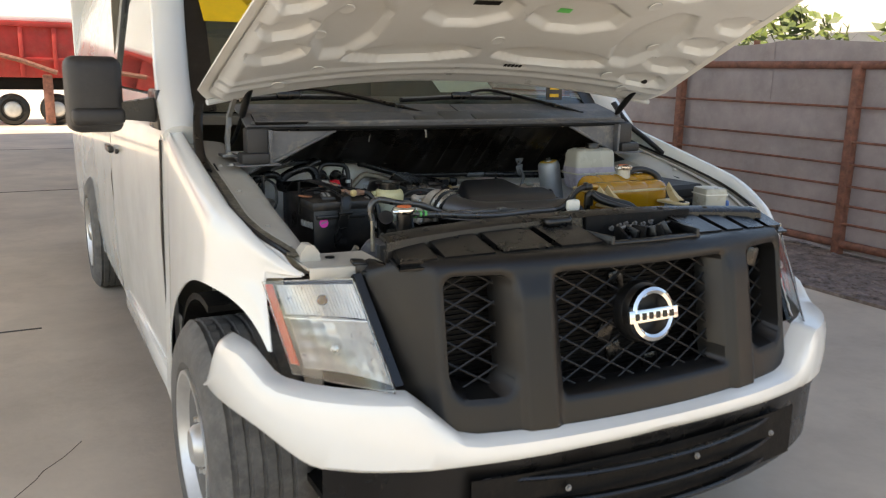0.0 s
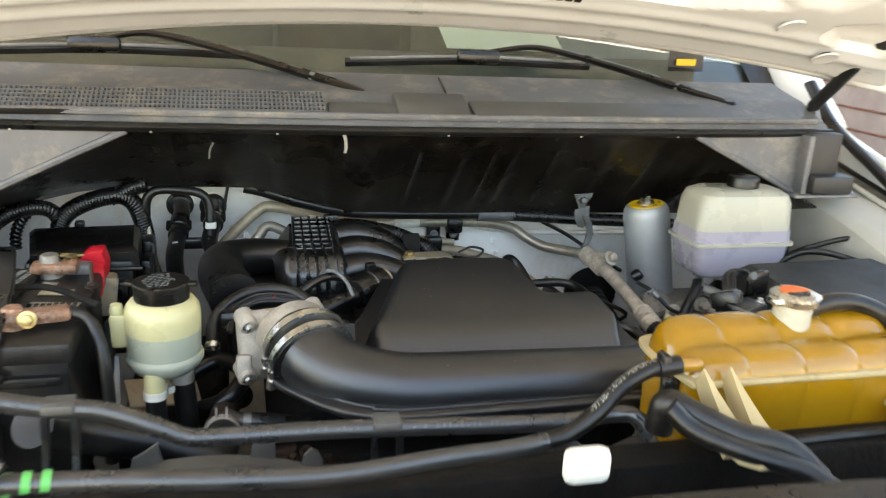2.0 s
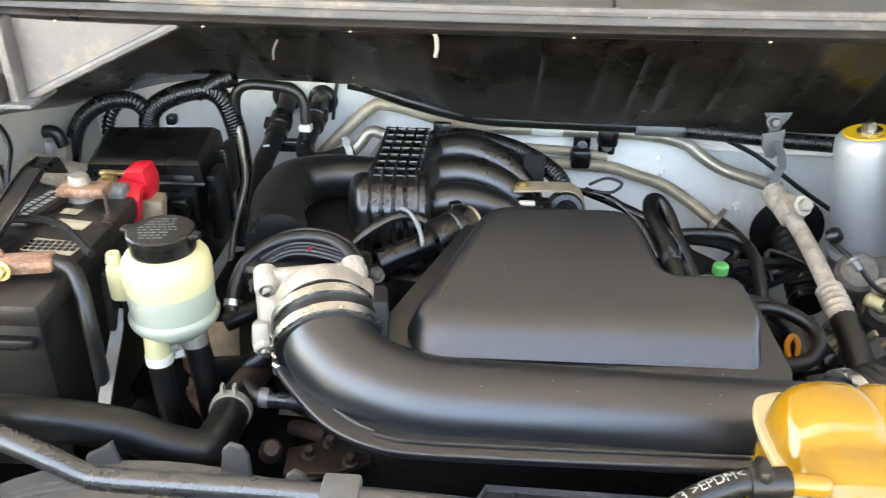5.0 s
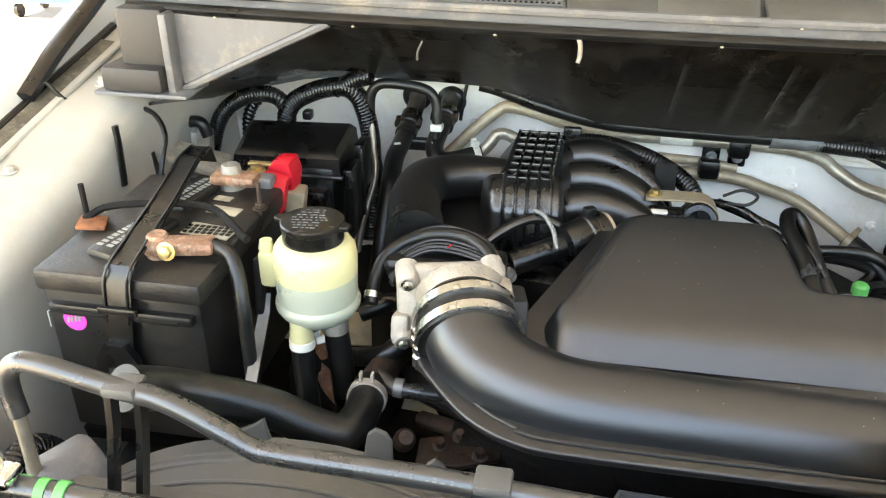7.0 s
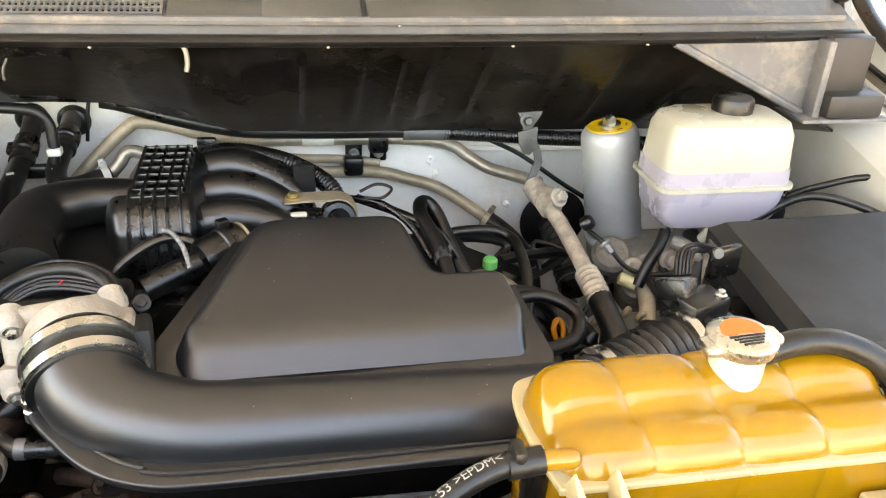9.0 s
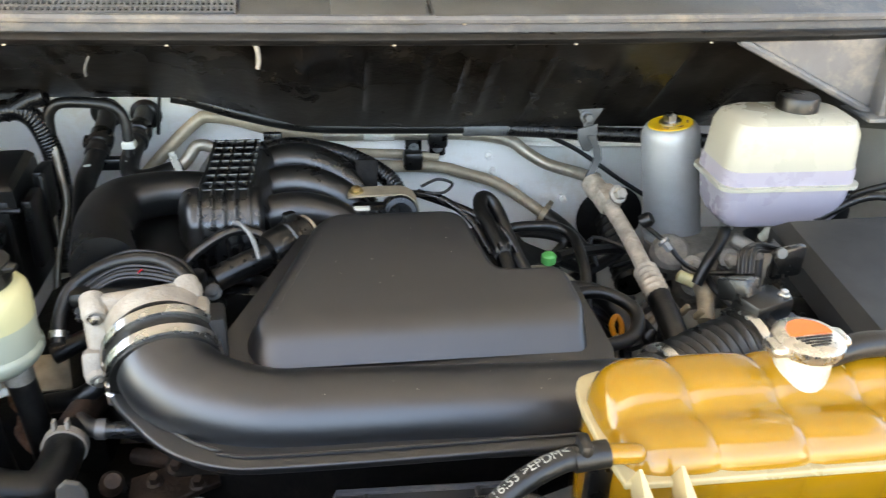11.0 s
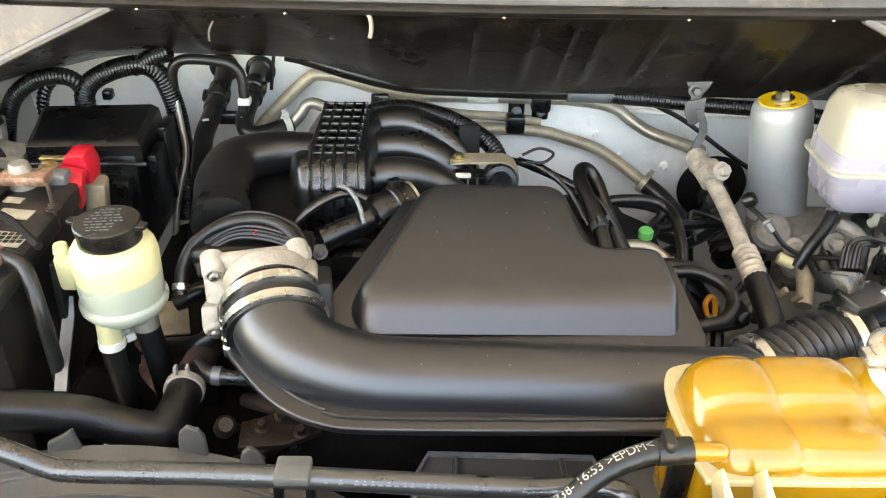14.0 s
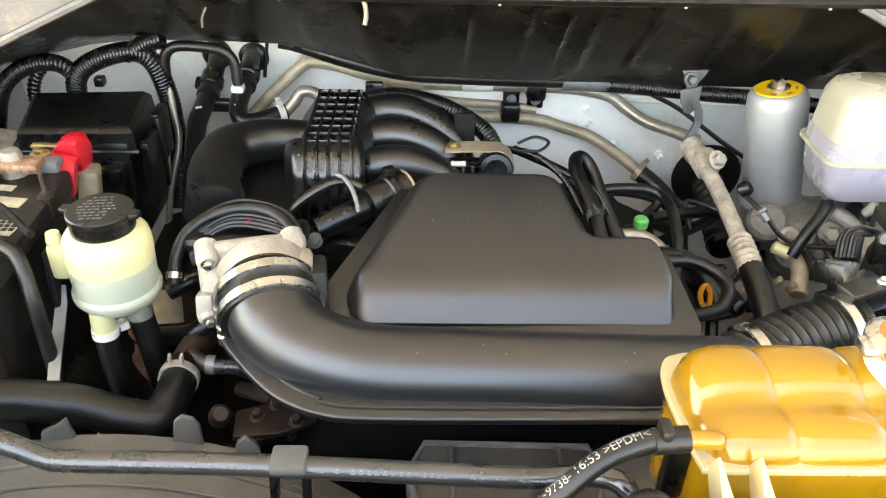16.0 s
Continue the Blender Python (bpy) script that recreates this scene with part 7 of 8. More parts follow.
part("tube_clip", hoop([(0.0085, -0.004), (0.0098, -0.004), (0.0098, 0.004), (0.0085, 0.004)], (0.489, 0.99, 1.079), (0.5, 0.6, 0.7), 20), STEEL, abs_)
part("pale_barrel", lathe([(0.004, -0.014), (0.009, -0.012), (0.009, 0.012), (0.004, 0.014)], (0.4295, 0.962, 1.012), 14, (1, -0.5, -0.3)), CREAM, abs_)
part("sensor_elbow", tube([(0.50, 0.985, 1.062), (0.518, 0.970, 1.056), (0.530, 0.960, 1.040)], 0.0105, 12, 4), CAST, abs_)
part("sensor_tip", tube([(0.530, 0.960, 1.040), (0.537, 0.952, 1.028)], 0.006, 10, 1, smooth=False), RUBBER, abs_)
for x, y, z, r in ((0.43, 1.03, 1.012, 0.03), (0.475, 1.005, 1.005, 0.022), (0.455, 0.985, 0.985, 0.02)):
    part("casting", lathe([(0.004, -r), (r, -r * 0.9), (r, r * 0.5), (r * 0.8, r * 0.7), (r * 0.4, r * 0.75)], (x, y, z), 18, (-0.2, -0.6, 0.8)), CAST, abs_)
part("black_elbow", tube([(0.535, 1.0, 1.065), (0.53, 0.965, 1.04), (0.515, 0.935, 1.015)], 0.012, 12, 4), RUBBER, abs_)


# ---- coolant tank and the air cleaner ----
tank = thing("coolant_tank", (0.29, 0.48, 1.0), "amber translucent coolant tank moulded in lobes", "coolant tank")
TX = [0.149, 0.213, 0.285, 0.357, 0.432]
SECTION = [(0.552, 1.02), (0.557, 1.12), (0.553, 1.168), (0.546, 1.187), (0.532, 1.198), (0.514, 1.199), (0.499, 1.194), (0.490, 1.186), (0.481, 1.181), (0.467, 1.182), (0.453, 1.178), (0.443, 1.168), (0.438, 1.150), (0.439, 1.12), (0.442, 1.02)]


def lobe_ring(x, k, skew=1.0):
    """Section of the tank: back lobe higher than the front one; k narrows it at the joints."""
    my, mz = 0.495, 1.10
    out = []
    for y, z in [(p.x, p.y) for p in spline([(y, z, 0) for y, z in SECTION], 3)]:
        yy = my + (y - my) * k
        out.append((x + skew * 0.17 * (0.54 - yy), yy, mz + (z - mz) * k))
    return out


loops = []
for i, (a, b) in enumerate(zip(TX, TX[1:])):
    w = b - a
    if i == 0:
        loops += [lobe_ring(a + d, k, 0.25) for d, k in ((0.0, 0.50), (0.0015, 0.68), (0.005, 0.80), (0.011, 0.895), (0.019, 0.955), (0.028, 0.985))]
        loops += [lobe_ring(a + w * t, k, lerp(0.35, 1.0, t)) for t, k in ((0.6, 1.0), (0.84, 0.995), (0.93, 0.980), (0.975, 0.963), (1.0, 0.955))]
    else:
        loops += [lobe_ring(a + w * t, k) for t, k in ((0.025, 0.963), (0.07, 0.980), (0.16, 0.995), (0.35, 1.0), (0.65, 1.0), (0.84, 0.995), (0.93, 0.980), (0.975, 0.963), (1.0, 0.955))]
loops += [lobe_ring(TX[-1] + d, k) for d, k in ((0.006, 0.90), (0.012, 0.8), (0.014, 0.6))]
part("body", rings(loops), AMBER, tank, "", 75)
seam = [(0.172, 0.572), (0.155, 0.565), (0.147, 0.549), (0.144, 0.52), (0.147, 0.475), (0.152, 0.441), (0.160, 0.435), (0.23, 0.434), (0.34, 0.434), (0.46, 0.434), (0.468, 0.45), (0.455, 0.56), (0.44, 0.575)]
part("weld_seam", prism([(p.x, p.y) for p in spline([(x, y, 0) for x, y in seam + seam[:1]], 4)[:-1]], 1.150, 1.157, 0.002), AMBERPALE, tank, "pale moulding seam")
part("neck", lathe([(0.0225, -0.01), (0.0225, 0.020), (0.020, 0.022)], (0.322, 0.512, 1.195), 28), MILK, tank, "white filler neck")
capm = part("cap", lathe([(0.022, 0.0), (0.0265, 0.001), (0.0285, 0.005), (0.0285, 0.011), (0.024, 0.0145), (0.002, 0.015)], (0.322, 0.512, 1.214), 36), STEEL, tank, "shiny pressed steel pressure cap")
for s in (-1, 1):
    part("cap_ear", box(0.322 + s * 0.028, 0.512 + s * 0.004, 1.2195, 0.016, 0.022, 0.010, 0.004), STEEL, capm)
part("cap_label", prism([(0.0185 * math.cos(radians(a)), 0.0185 * math.sin(radians(a))) for a in range(-8, 189, 14)], 1.2288, 1.2298, 0.0, Matrix.Translation((0.322, 0.512, 0)) @ Euler((0, 0, radians(4))).to_matrix().to_4x4()), ORANGE, capm, "orange warning label")
for k in range(4):
    part("cap_mark", box(0.322, 0.506 - 0.0036 * k, 1.2292, 0.032 - 0.005 * k, 0.0016, 0.0008, 0, (0, 0, 4)), PLASTIC, capm)
part("spout", tube([(0.340, 0.512, 1.205), (0.38, 0.515, 1.212), (0.42, 0.512, 1.208), (0.455, 0.498, 1.19), (0.475, 0.48, 1.15)], 0.011, 12, 5), RUBBER, tank, "grey overflow hose")
for x0, x1 in ((0.158, 0.168), (0.190, 0.198), (0.448, 0.440)):
    part("fin", rings([[(x - w, y, z), (x + w, y, z), (x + w * 1.3, y + 0.012, z - 0.022), (x - w * 1.3, y + 0.012, z - 0.022)] for x, w, y, z in ((x0, 0.001, 0.428, 1.178), (lerp(x0, x1, 0.4), 0.004, 0.408, 1.160), (lerp(x0, x1, 0.8), 0.008, 0.380, 1.140), (x1, 0.011, 0.355, 1.128))]), AMBERPALE, tank, "pale moulded gusset")
for x in (0.184, 0.440):
    foot = part("foot", prism([(x - 0.028, 0.345), (x - 0.012, 0.330), (x + 0.012, 0.330), (x + 0.028, 0.345), (x + 0.030, 0.435), (x - 0.034, 0.435)], 1.112, 1.121, 0.003), AMBERPALE, tank, "pale mounting ear")
    part("foot_bolt", lathe([(0.002, 0.004), (0.009, 0.004), (0.011, 0.0)], (x, 0.350, 1.1205), 14), DARK, foot)
part("nipple", lathe([(0.006, 0), (0.008, 0.004), (0.008, 0.045)], (0.168, 0.450, 1.172), 14, (-1, 0.0, 0.05)), AMBER, tank)
part("strap_line", tube([(0.20, 0.412, 1.085), (0.30, 0.410, 1.092), (0.43, 0.412, 1.092), (0.50, 0.42, 1.085)], 0.006, 8, 3), RUBBER, tank)
draw_in(tank, 0.965, BAY, (-0.012, 0.0, 0.003))
oh = thing("overflow_hose", (0.06, 0.42, 1.1), "black rubber hose with white print leading to the coolant tank", "hose")
OVER = [(0.118, 0.435, 1.192), (0.108, 0.436, 1.191), (0.090, 0.434, 1.190), (0.068, 0.428, 1.185), (0.047, 0.420, 1.176), (0.027, 0.411, 1.162), (0.007, 0.406, 1.149), (-0.014, 0.403, 1.139), (-0.034, 0.402, 1.135)]
part("tube", tube(OVER, 0.0088, 14, 8), RUBBER, oh)
part("clip", box(0.104, 0.4365, 1.195, 0.010, 0.019, 0.022, 0.004), PLASTIC, oh)
part("sleeve", tube([(0.096, 0.4345, 1.190), (0.122, 0.436, 1.1915)], 0.0103, 14, 1, smooth=False), RUBBER, oh)
lump("hose_hook", box(0.125, 0.452, 1.140, 0.022, 0.014, 0.06, 0.008, (0, 0, 0)), PLASTIC, "black hook beside the coolant tank", "hook")

air = thing("air_cleaner", (0.63, 0.78, 0.95), "dark plastic air cleaner housing with a broad flat lid", "air cleaner")
part("lid", rings([[(x, y, z) for x, y in ((0.47, 0.60), (0.80, 0.625), (0.79, 0.925), (0.510, 0.915))] for z in (1.085, 1.115)] + [[(0.49, 0.615, 1.13), (0.79, 0.637, 1.13), (0.78, 0.91, 1.13), (0.525, 0.90, 1.13)]]), LIDM, air)
part("body", box(0.64, 0.75, 1.0, 0.28, 0.30, 0.17, 0.02), PLASTIC, air)
part("outlet", lathe([(0.045, 0), (0.048, 0.005), (0.046, 0.09), (0.05, 0.10)], (0.545, 0.775, 1.040), 30, (-1, 0.05, -0.06)), PLASTIC, air)
draw_in(air, 0.96)
ring_ax = V(-1, -0.12, -0.1)
bellows = hose("intake_bellows", [(0.455, 0.777, 1.020), (0.41, 0.770, 1.014), (0.36, 0.752, 1.008), (0.31, 0.728, 1.003), (0.26, 0.70, 1.0)], 0.050, RUBBER, "black corrugated intake bellows", wave=0.0055, pitch=0.0135, n=28)
draw_in(bellows, 0.87)
for at, r in (((0.428, 0.774, 1.017), 0.0505), ((0.312, 0.730, 1.004), 0.0505)):
    b_ = thing("band_clamp", at, "bright steel band clamp on the intake bellows", "clamp", "band clamps")
    part("band", lathe([(r, -0.007), (r + 0.003, -0.006), (r + 0.003, 0.006), (r, 0.007)], at, 36, (-1, -0.25, -0.1)), STEEL, b_)
    draw_in(b_, 0.87)
maf = thing("airflow_sensor", (0.47, 0.82, 1.07), "black airflow sensor with a grey plug and loose wires", "sensor")
part("body", box(0.452, 0.800, 1.066, 0.062, 0.044, 0.03, 0.006, (0, 0, 20)), PLASTIC, maf)
part("rim", box(0.452, 0.800, 1.052, 0.078, 0.056, 0.006, 0.003, (0, 0, 20)), PLASTIC, maf)
part("plug", box(0.430, 0.822, 1.078, 0.030, 0.045, 0.028, 0.004, (-25, 10, 25)), PLASTIC, maf)
part("plug_latch", box(0.428, 0.818, 1.094, 0.014, 0.026, 0.006, 0.002, (-25, 10, 25)), FADED, maf)
part("screw", bolt((0.475, 0.796, 1.081), 0.005), STEEL, maf)
for k in range(5):
    part("wire", tube([(0.436 + 0.005 * k, 0.842, 1.086), (0.446 + 0.005 * k, 0.862, 1.106 + 0.003 * (k % 2)), (0.472 + 0.005 * k, 0.874, 1.112 - 0.003 * k), (0.505, 0.870 + 0.006 * k, 1.105)], 0.0026, 6, 5), RUBBER, maf)
part("bracket", box(0.512, 0.862, 1.090, 0.05, 0.012, 0.045, 0.006, (0, 0, 15)), PLASTIC, maf)
part("grommet", lathe([(0.003, 0), (0.007, 0.001), (0.007, 0.003)], (0.495, 0.853, 1.108), 12, (0, -1, 0.3)), DARKSTEEL, maf)

draw_in(maf, 0.87)
wash = thing("washer_box", (0.73, 0.53, 1.05), "small white plastic box with a blue pump plug", "box")
part("case", box(0.712, 0.520, 1.108, 0.085, 0.088, 0.085, 0.009, (0, 0, -12)), MILK, wash)
part("lid_seam", box(0.712, 0.520, 1.128, 0.088, 0.091, 0.004, 0.001, (0, 0, -12)), LABEL, wash)
part("plug", box(0.748, 0.472, 1.098, 0.012, 0.012, 0.020, 0.003), BLUE, wash)
part("tray", box(0.715, 0.510, 1.060, 0.18, 0.15, 0.01, 0.003, (0, 0, -12)), WHITE_IN, wash)
for pts, r in ((((0.60, 0.96, 1.10), (0.68, 0.95, 1.14), (0.76, 0.88, 1.13), (0.80, 0.74, 1.10)), 0.006), (((0.65, 1.02, 1.09), (0.72, 1.0, 1.13), (0.80, 0.95, 1.16), (0.83, 0.8, 1.14)), 0.005)):
    hose("side_cable", pts, r, RUBBER, "thin black cable along the inner apron", cat="cable", group="side cables")

# ---- radiator top, shroud and front hoses ----
shroud = thing("fan_shroud", (-0.25, 0.52, 0.6), "dusty grey-black plastic fan shroud", "fan shroud")
part("ring", rings([[(x0 + r * math.sin(a), y, 0.70 + r * math.cos(a)) for r, y in ((0.315, 0.47), (0.341, 0.572), (0.3485, 0.572), (0.350, 0.47))] for x0 in (-0.372,) for a in [radians(d) for d in range(-75, 76, 5)]]), FADED, shroud)
part("ring", rings([[(x0 + r * math.sin(a), y, 0.70 + r * math.cos(a)) for r, y in ((0.315, 0.47), (0.338, 0.572), (0.345, 0.572), (0.352, 0.47))] for x0 in (0.27,) for a in [radians(d) for d in range(-75, 76, 5)]]), FADED, shroud)
part("plate", rings([[(-0.58, 0.445, z), (0.58, 0.445, z), (0.58, 0.455 + dy, z), (-0.58, 0.455 + dy, z)] for z, dy in ((0.5, 0.05), (1.0, 0.05), (1.055, 0.03), (1.06, 0.0))]), FADED, shroud)
SHROUDFACE = Matrix(((1, 0, 0, 0), (0, 0, 1, 0.568), (0, 1, 0, 0), (0, 0, 0, 1)))
for tooth in ([(-0.318, 1.03), (-0.288, 1.03), (-0.2885, 1.062), (-0.2935, 1.0715), (-0.304, 1.0755), (-0.312, 1.068)], [(-0.262, 1.01), (-0.234, 1.01), (-0.2345, 1.032), (-0.240, 1.042), (-0.2477, 1.0475), (-0.256, 1.040)], [(-0.445, 1.03), (-0.405, 1.03), (-0.412, 1.058), (-0.4135, 1.0705), (-0.424, 1.062), (-0.440, 1.053)]):
    part("tooth", prism(tooth, 0, 0.006, 0.0015, SHROUDFACE), FADED, shroud)
for y, r, w in ((0.550, 0.3475, 0.0022), (0.538, 0.3485, 0.0030), (0.510, 0.350, 0.0022)):
    part("shroud_rib", tube([(-0.372 + r * math.sin(a), y, 0.70 + r * math.cos(a)) for a in [radians(d) for d in range(-40, 41, 4)]], w, 8, 2), FADED, shroud)
# thin black strip on the ring stands for the slot's shade
part("shroud_slot_shade", sheet(lambda u, v: (-0.372 + 0.3485 * math.sin(radians(lerp(-24, 22, u))), lerp(0.541, 0.547, v), 0.70 + 0.3485 * math.cos(radians(lerp(-24, 22, u)))), 24, 1, 0.0008), DARK, shroud)
rt = thing("radiator_tank", (0.01, 0.56, 0.97), "grey plastic box between the radiator and the engine", "box")
part("body", prism([(-0.092, 0.565), (-0.074, 0.609), (0.098, 0.605), (0.110, 0.565), (0.10, 0.52), (-0.080, 0.52)], 0.97, 1.002, 0.005), FADED, rt)
part("rim", tube([(-0.080, 0.528, 1.003), (-0.090, 0.565, 1.003), (-0.073, 0.605, 1.003), (0.097, 0.601, 1.003), (0.107, 0.565, 1.003), (0.098, 0.528, 1.003)], 0.0035, 8, 1, smooth=False), TRIMGREY, rt, "paler raised rim")
for x in (-0.045, 0.065):
    part("rib", box(x, 0.565, 1.003, 0.006, 0.070, 0.006, 0.002), FADED, rt)
rad_hose = thing("radiator_hose", (-0.45, 0.61, 1.0), "fat black upper radiator hose with a grimy outlet pipe", "hose")
part("hose", tube([(-0.525, 0.530, 1.122), (-0.509, 0.570, 1.092), (-0.471, 0.600, 1.065), (-0.425, 0.615, 1.044), (-0.385, 0.620, 1.023), (-0.357, 0.630, 1.010), (-0.348, 0.660, 1.007), (-0.349, 0.700, 1.004), (-0.352, 0.722, 1.000)], (0.0215, 0.0200), 22, 8), RUBBER, rad_hose)
part("outlet", tube([(-0.351, 0.710, 1.002), (-0.347, 0.765, 0.994), (-0.340, 0.823, 0.984), (-0.325, 0.88, 0.960)], 0.0185, 18, 5), RUSTPIPE, rad_hose, "brown grimy water outlet pipe")
ring_clamp((-0.349, 0.698, 1.0045), (-0.05, 1, -0.08), 0.0212, DUSTALU, "pale steel spring clamp on the radiator hose")
cl2 = lump("radiator_neck", lathe([(0.034, 0), (0.036, 0.004), (0.034, 0.05), (0.03, 0.055)], (-0.59, 0.475, 1.03), 24, (0.5, 0.8, 0.1)), TRIMGREY, "grey radiator hose neck", "neck")
radcap = thing("radiator_filler", (-0.572, 0.435, 1.09), "shiny radiator filler cap with an orange label", "radiator cap")
part("neck", lathe([(0.018, -0.05), (0.021, -0.045), (0.021, 0.0), (0.026, 0.002)], (-0.572, 0.435, 1.115), 28), PLASTIC, radcap)
part("disc", lathe([(0.026, 0.0), (0.031, 0.001), (0.033, 0.006), (0.032, 0.012), (0.026, 0.0165), (0.002, 0.0175)], (-0.572, 0.435, 1.117), 36), CHROME, radcap)
part("label", lathe([(0.001, 0), (0.020, 0.0), (0.020, 0.001)], (-0.572, 0.435, 1.1345), 28), ORANGE, radcap, "round orange label")
for s in (-1, 1):
    part("ear", box(-0.572 + s * 0.030, 0.435 + s * 0.010, 1.123, 0.020, 0.024, 0.011, 0.005), CHROME, radcap)

draw_in(radcap, 0.97, BAY, (0.010, -0.062, 0.032))
vh = thing("vent_hose", (-0.3, 0.47, 1.1), "grey-black rubber hose with white print held by plastic clips", "hose")
VENT = [(-0.591, 0.475, 1.126), (-0.595, 0.478, 1.148), (-0.592, 0.478, 1.169), (-0.579, 0.478, 1.181), (-0.558, 0.478, 1.181), (-0.500, 0.478, 1.168), (-0.450, 0.474, 1.163), (-0.401, 0.468, 1.145), (-0.377, 0.465, 1.135), (-0.353, 0.463, 1.133), (-0.240, 0.463, 1.131), (-0.148, 0.462, 1.127), (-0.055, 0.460, 1.123), (0.014, 0.457, 1.123), (0.064, 0.455, 1.128), (0.086, 0.443, 1.128), (0.100, 0.430, 1.100)]
part("tube", tube(VENT, 0.0092, 14, 8), VENTRUB, vh)
part("stem", tube([(-0.591, 0.475, 1.126), (-0.590, 0.472, 1.04)], 0.006, 10, 1, smooth=False), PIPE, vh)
for x, y, dz in ((-0.487, 0.478, 0.012), (-0.182, 0.4625, -0.022)):
    cl = thing("hose_clip", (x, y, 1.06), "black plastic hose clip on two legs", "clip", "hose clips")
    part("saddle", box(x, y, 1.158 + dz, 0.029, 0.026, 0.010, 0.003), FADED, cl)
    for s in (-1, 1):
        part("leg", rings([[(x + s * 0.013 - 0.003, yy - 0.006, z), (x + s * 0.013 + 0.003, yy - 0.006, z), (x + s * 0.013 + 0.003, yy + 0.006, z), (x + s * 0.013 - 0.003, yy + 0.006, z)] for yy, z in ((y, 1.155 + dz), (y - 0.006, 1.12 + dz), (y - 0.03, 1.06), (y - 0.06, 1.03))]), PLASTIC, cl)
oh2 = thing("overflow_line", (-0.3, 0.43, 1.1), "black printed overflow hose with green paint marks", "hose")
OVER2 = [(-0.528, 0.372, 1.158), (-0.495, 0.376, 1.153), (-0.429, 0.376, 1.149), (-0.338, 0.376, 1.140), (-0.241, 0.378, 1.134), (-0.133, 0.388, 1.136), (-0.075, 0.395, 1.134), (-0.034, 0.402, 1.135)]
part("tube", tube(OVER2, 0.0092, 14, 8), VENTRUB, oh2)
for x in (-0.513, -0.498, -0.483):
    part("paint_mark", tube([(x, 0.3755, 1.1545), (x + 0.007, 0.376, 1.1535)], 0.0096, 12, 1, smooth=False), GREEN, oh2)
lump("white_clip", box(-0.030, 0.318, 1.160, 0.044, 0.020, 0.034, 0.009), LABEL, "small white plastic clip on the tie bar", "clip")
hose("feed_hose", [(0.076, 0.370, 1.181), (0.098, 0.355, 1.163), (0.150, 0.335, 1.145), (0.198, 0.320, 1.131), (0.223, 0.300, 1.117)], 0.015, RUBBER, "black hose over the tie bar before the tank", group="front hoses", flat=0.7)
hose("feed_hose", [(0.080, 0.390, 1.145), (0.083, 0.385, 1.176), (0.106, 0.370, 1.169), (0.141, 0.352, 1.155), (0.192, 0.340, 1.142), (0.220, 0.320, 1.117)], 0.014, RUBBER, "black hose beside the coolant tank", group="front hoses")
hose("side_conduit", [(-0.64, 0.60, 0.93), (-0.665, 0.56, 1.0), (-0.66, 0.50, 1.0), (-0.65, 0.44, 0.96)], 0.016, LOOM, "corrugated black conduit beside the battery", wave=0.0010, pitch=0.0052, cat="conduit")
hose("ground_lead", [(-0.66, 0.50, 0.98), (-0.655, 0.47, 1.03), (-0.645, 0.455, 1.06)], 0.008, PIPE, "pale sleeve on a lead at the apron", cat="cable")

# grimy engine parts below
engine = thing("engine_block", (0, 0.9, 0.45), "grimy engine block and accessories, with shade in their black", "engine")
# castings below take the shade black, grime and deep shade together
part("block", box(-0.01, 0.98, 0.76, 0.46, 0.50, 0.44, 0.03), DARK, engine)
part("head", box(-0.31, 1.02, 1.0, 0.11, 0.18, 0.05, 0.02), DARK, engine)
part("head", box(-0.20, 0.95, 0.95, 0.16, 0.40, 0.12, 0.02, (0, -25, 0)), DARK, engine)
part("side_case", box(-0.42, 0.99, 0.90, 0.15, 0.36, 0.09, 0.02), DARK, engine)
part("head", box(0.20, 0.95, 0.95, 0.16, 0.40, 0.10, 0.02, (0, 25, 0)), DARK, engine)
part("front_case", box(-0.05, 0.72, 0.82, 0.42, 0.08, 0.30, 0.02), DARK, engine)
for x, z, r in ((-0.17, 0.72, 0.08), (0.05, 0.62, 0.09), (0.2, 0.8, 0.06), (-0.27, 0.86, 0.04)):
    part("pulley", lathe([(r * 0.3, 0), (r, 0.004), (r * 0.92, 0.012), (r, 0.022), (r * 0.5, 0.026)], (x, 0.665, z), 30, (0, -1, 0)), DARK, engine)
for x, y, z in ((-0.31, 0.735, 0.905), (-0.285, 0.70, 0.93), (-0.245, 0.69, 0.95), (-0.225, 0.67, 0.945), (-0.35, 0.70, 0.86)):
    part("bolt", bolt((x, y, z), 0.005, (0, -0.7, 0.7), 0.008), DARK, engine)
for pts, r, m in ((((-0.33, 0.80, 0.96), (-0.29, 0.745, 0.985), (-0.235, 0.715, 0.99)), 0.015, RUBBER), (((-0.30, 0.76, 0.93), (-0.25, 0.72, 0.955), (-0.21, 0.70, 0.96)), 0.010, RUSTPIPE), (((-0.32, 0.70, 0.88), (-0.27, 0.68, 0.92), (-0.23, 0.68, 0.95)), 0.007, RUBBER), (((-0.40, 0.80, 0.98), (-0.345, 0.775, 1.01), (-0.32, 0.81, 1.03), (-0.35, 0.85, 1.035), (-0.395, 0.84, 1.02)), 0.012, RUBBER), (((-0.47, 0.9, 0.95), (-0.44, 0.82, 0.93), (-0.40, 0.78, 0.92)), 0.012, COPPER)):
    part("line", tube(pts, r, 10, 6), m, engine)
part("drain_hose", tube([(-0.345, 0.735, 1.008), (-0.324, 0.72, 1.006), (-0.302, 0.72, 1.003), (-0.27, 0.725, 0.998)], 0.0095, 12, 4), VENTRUB, engine)
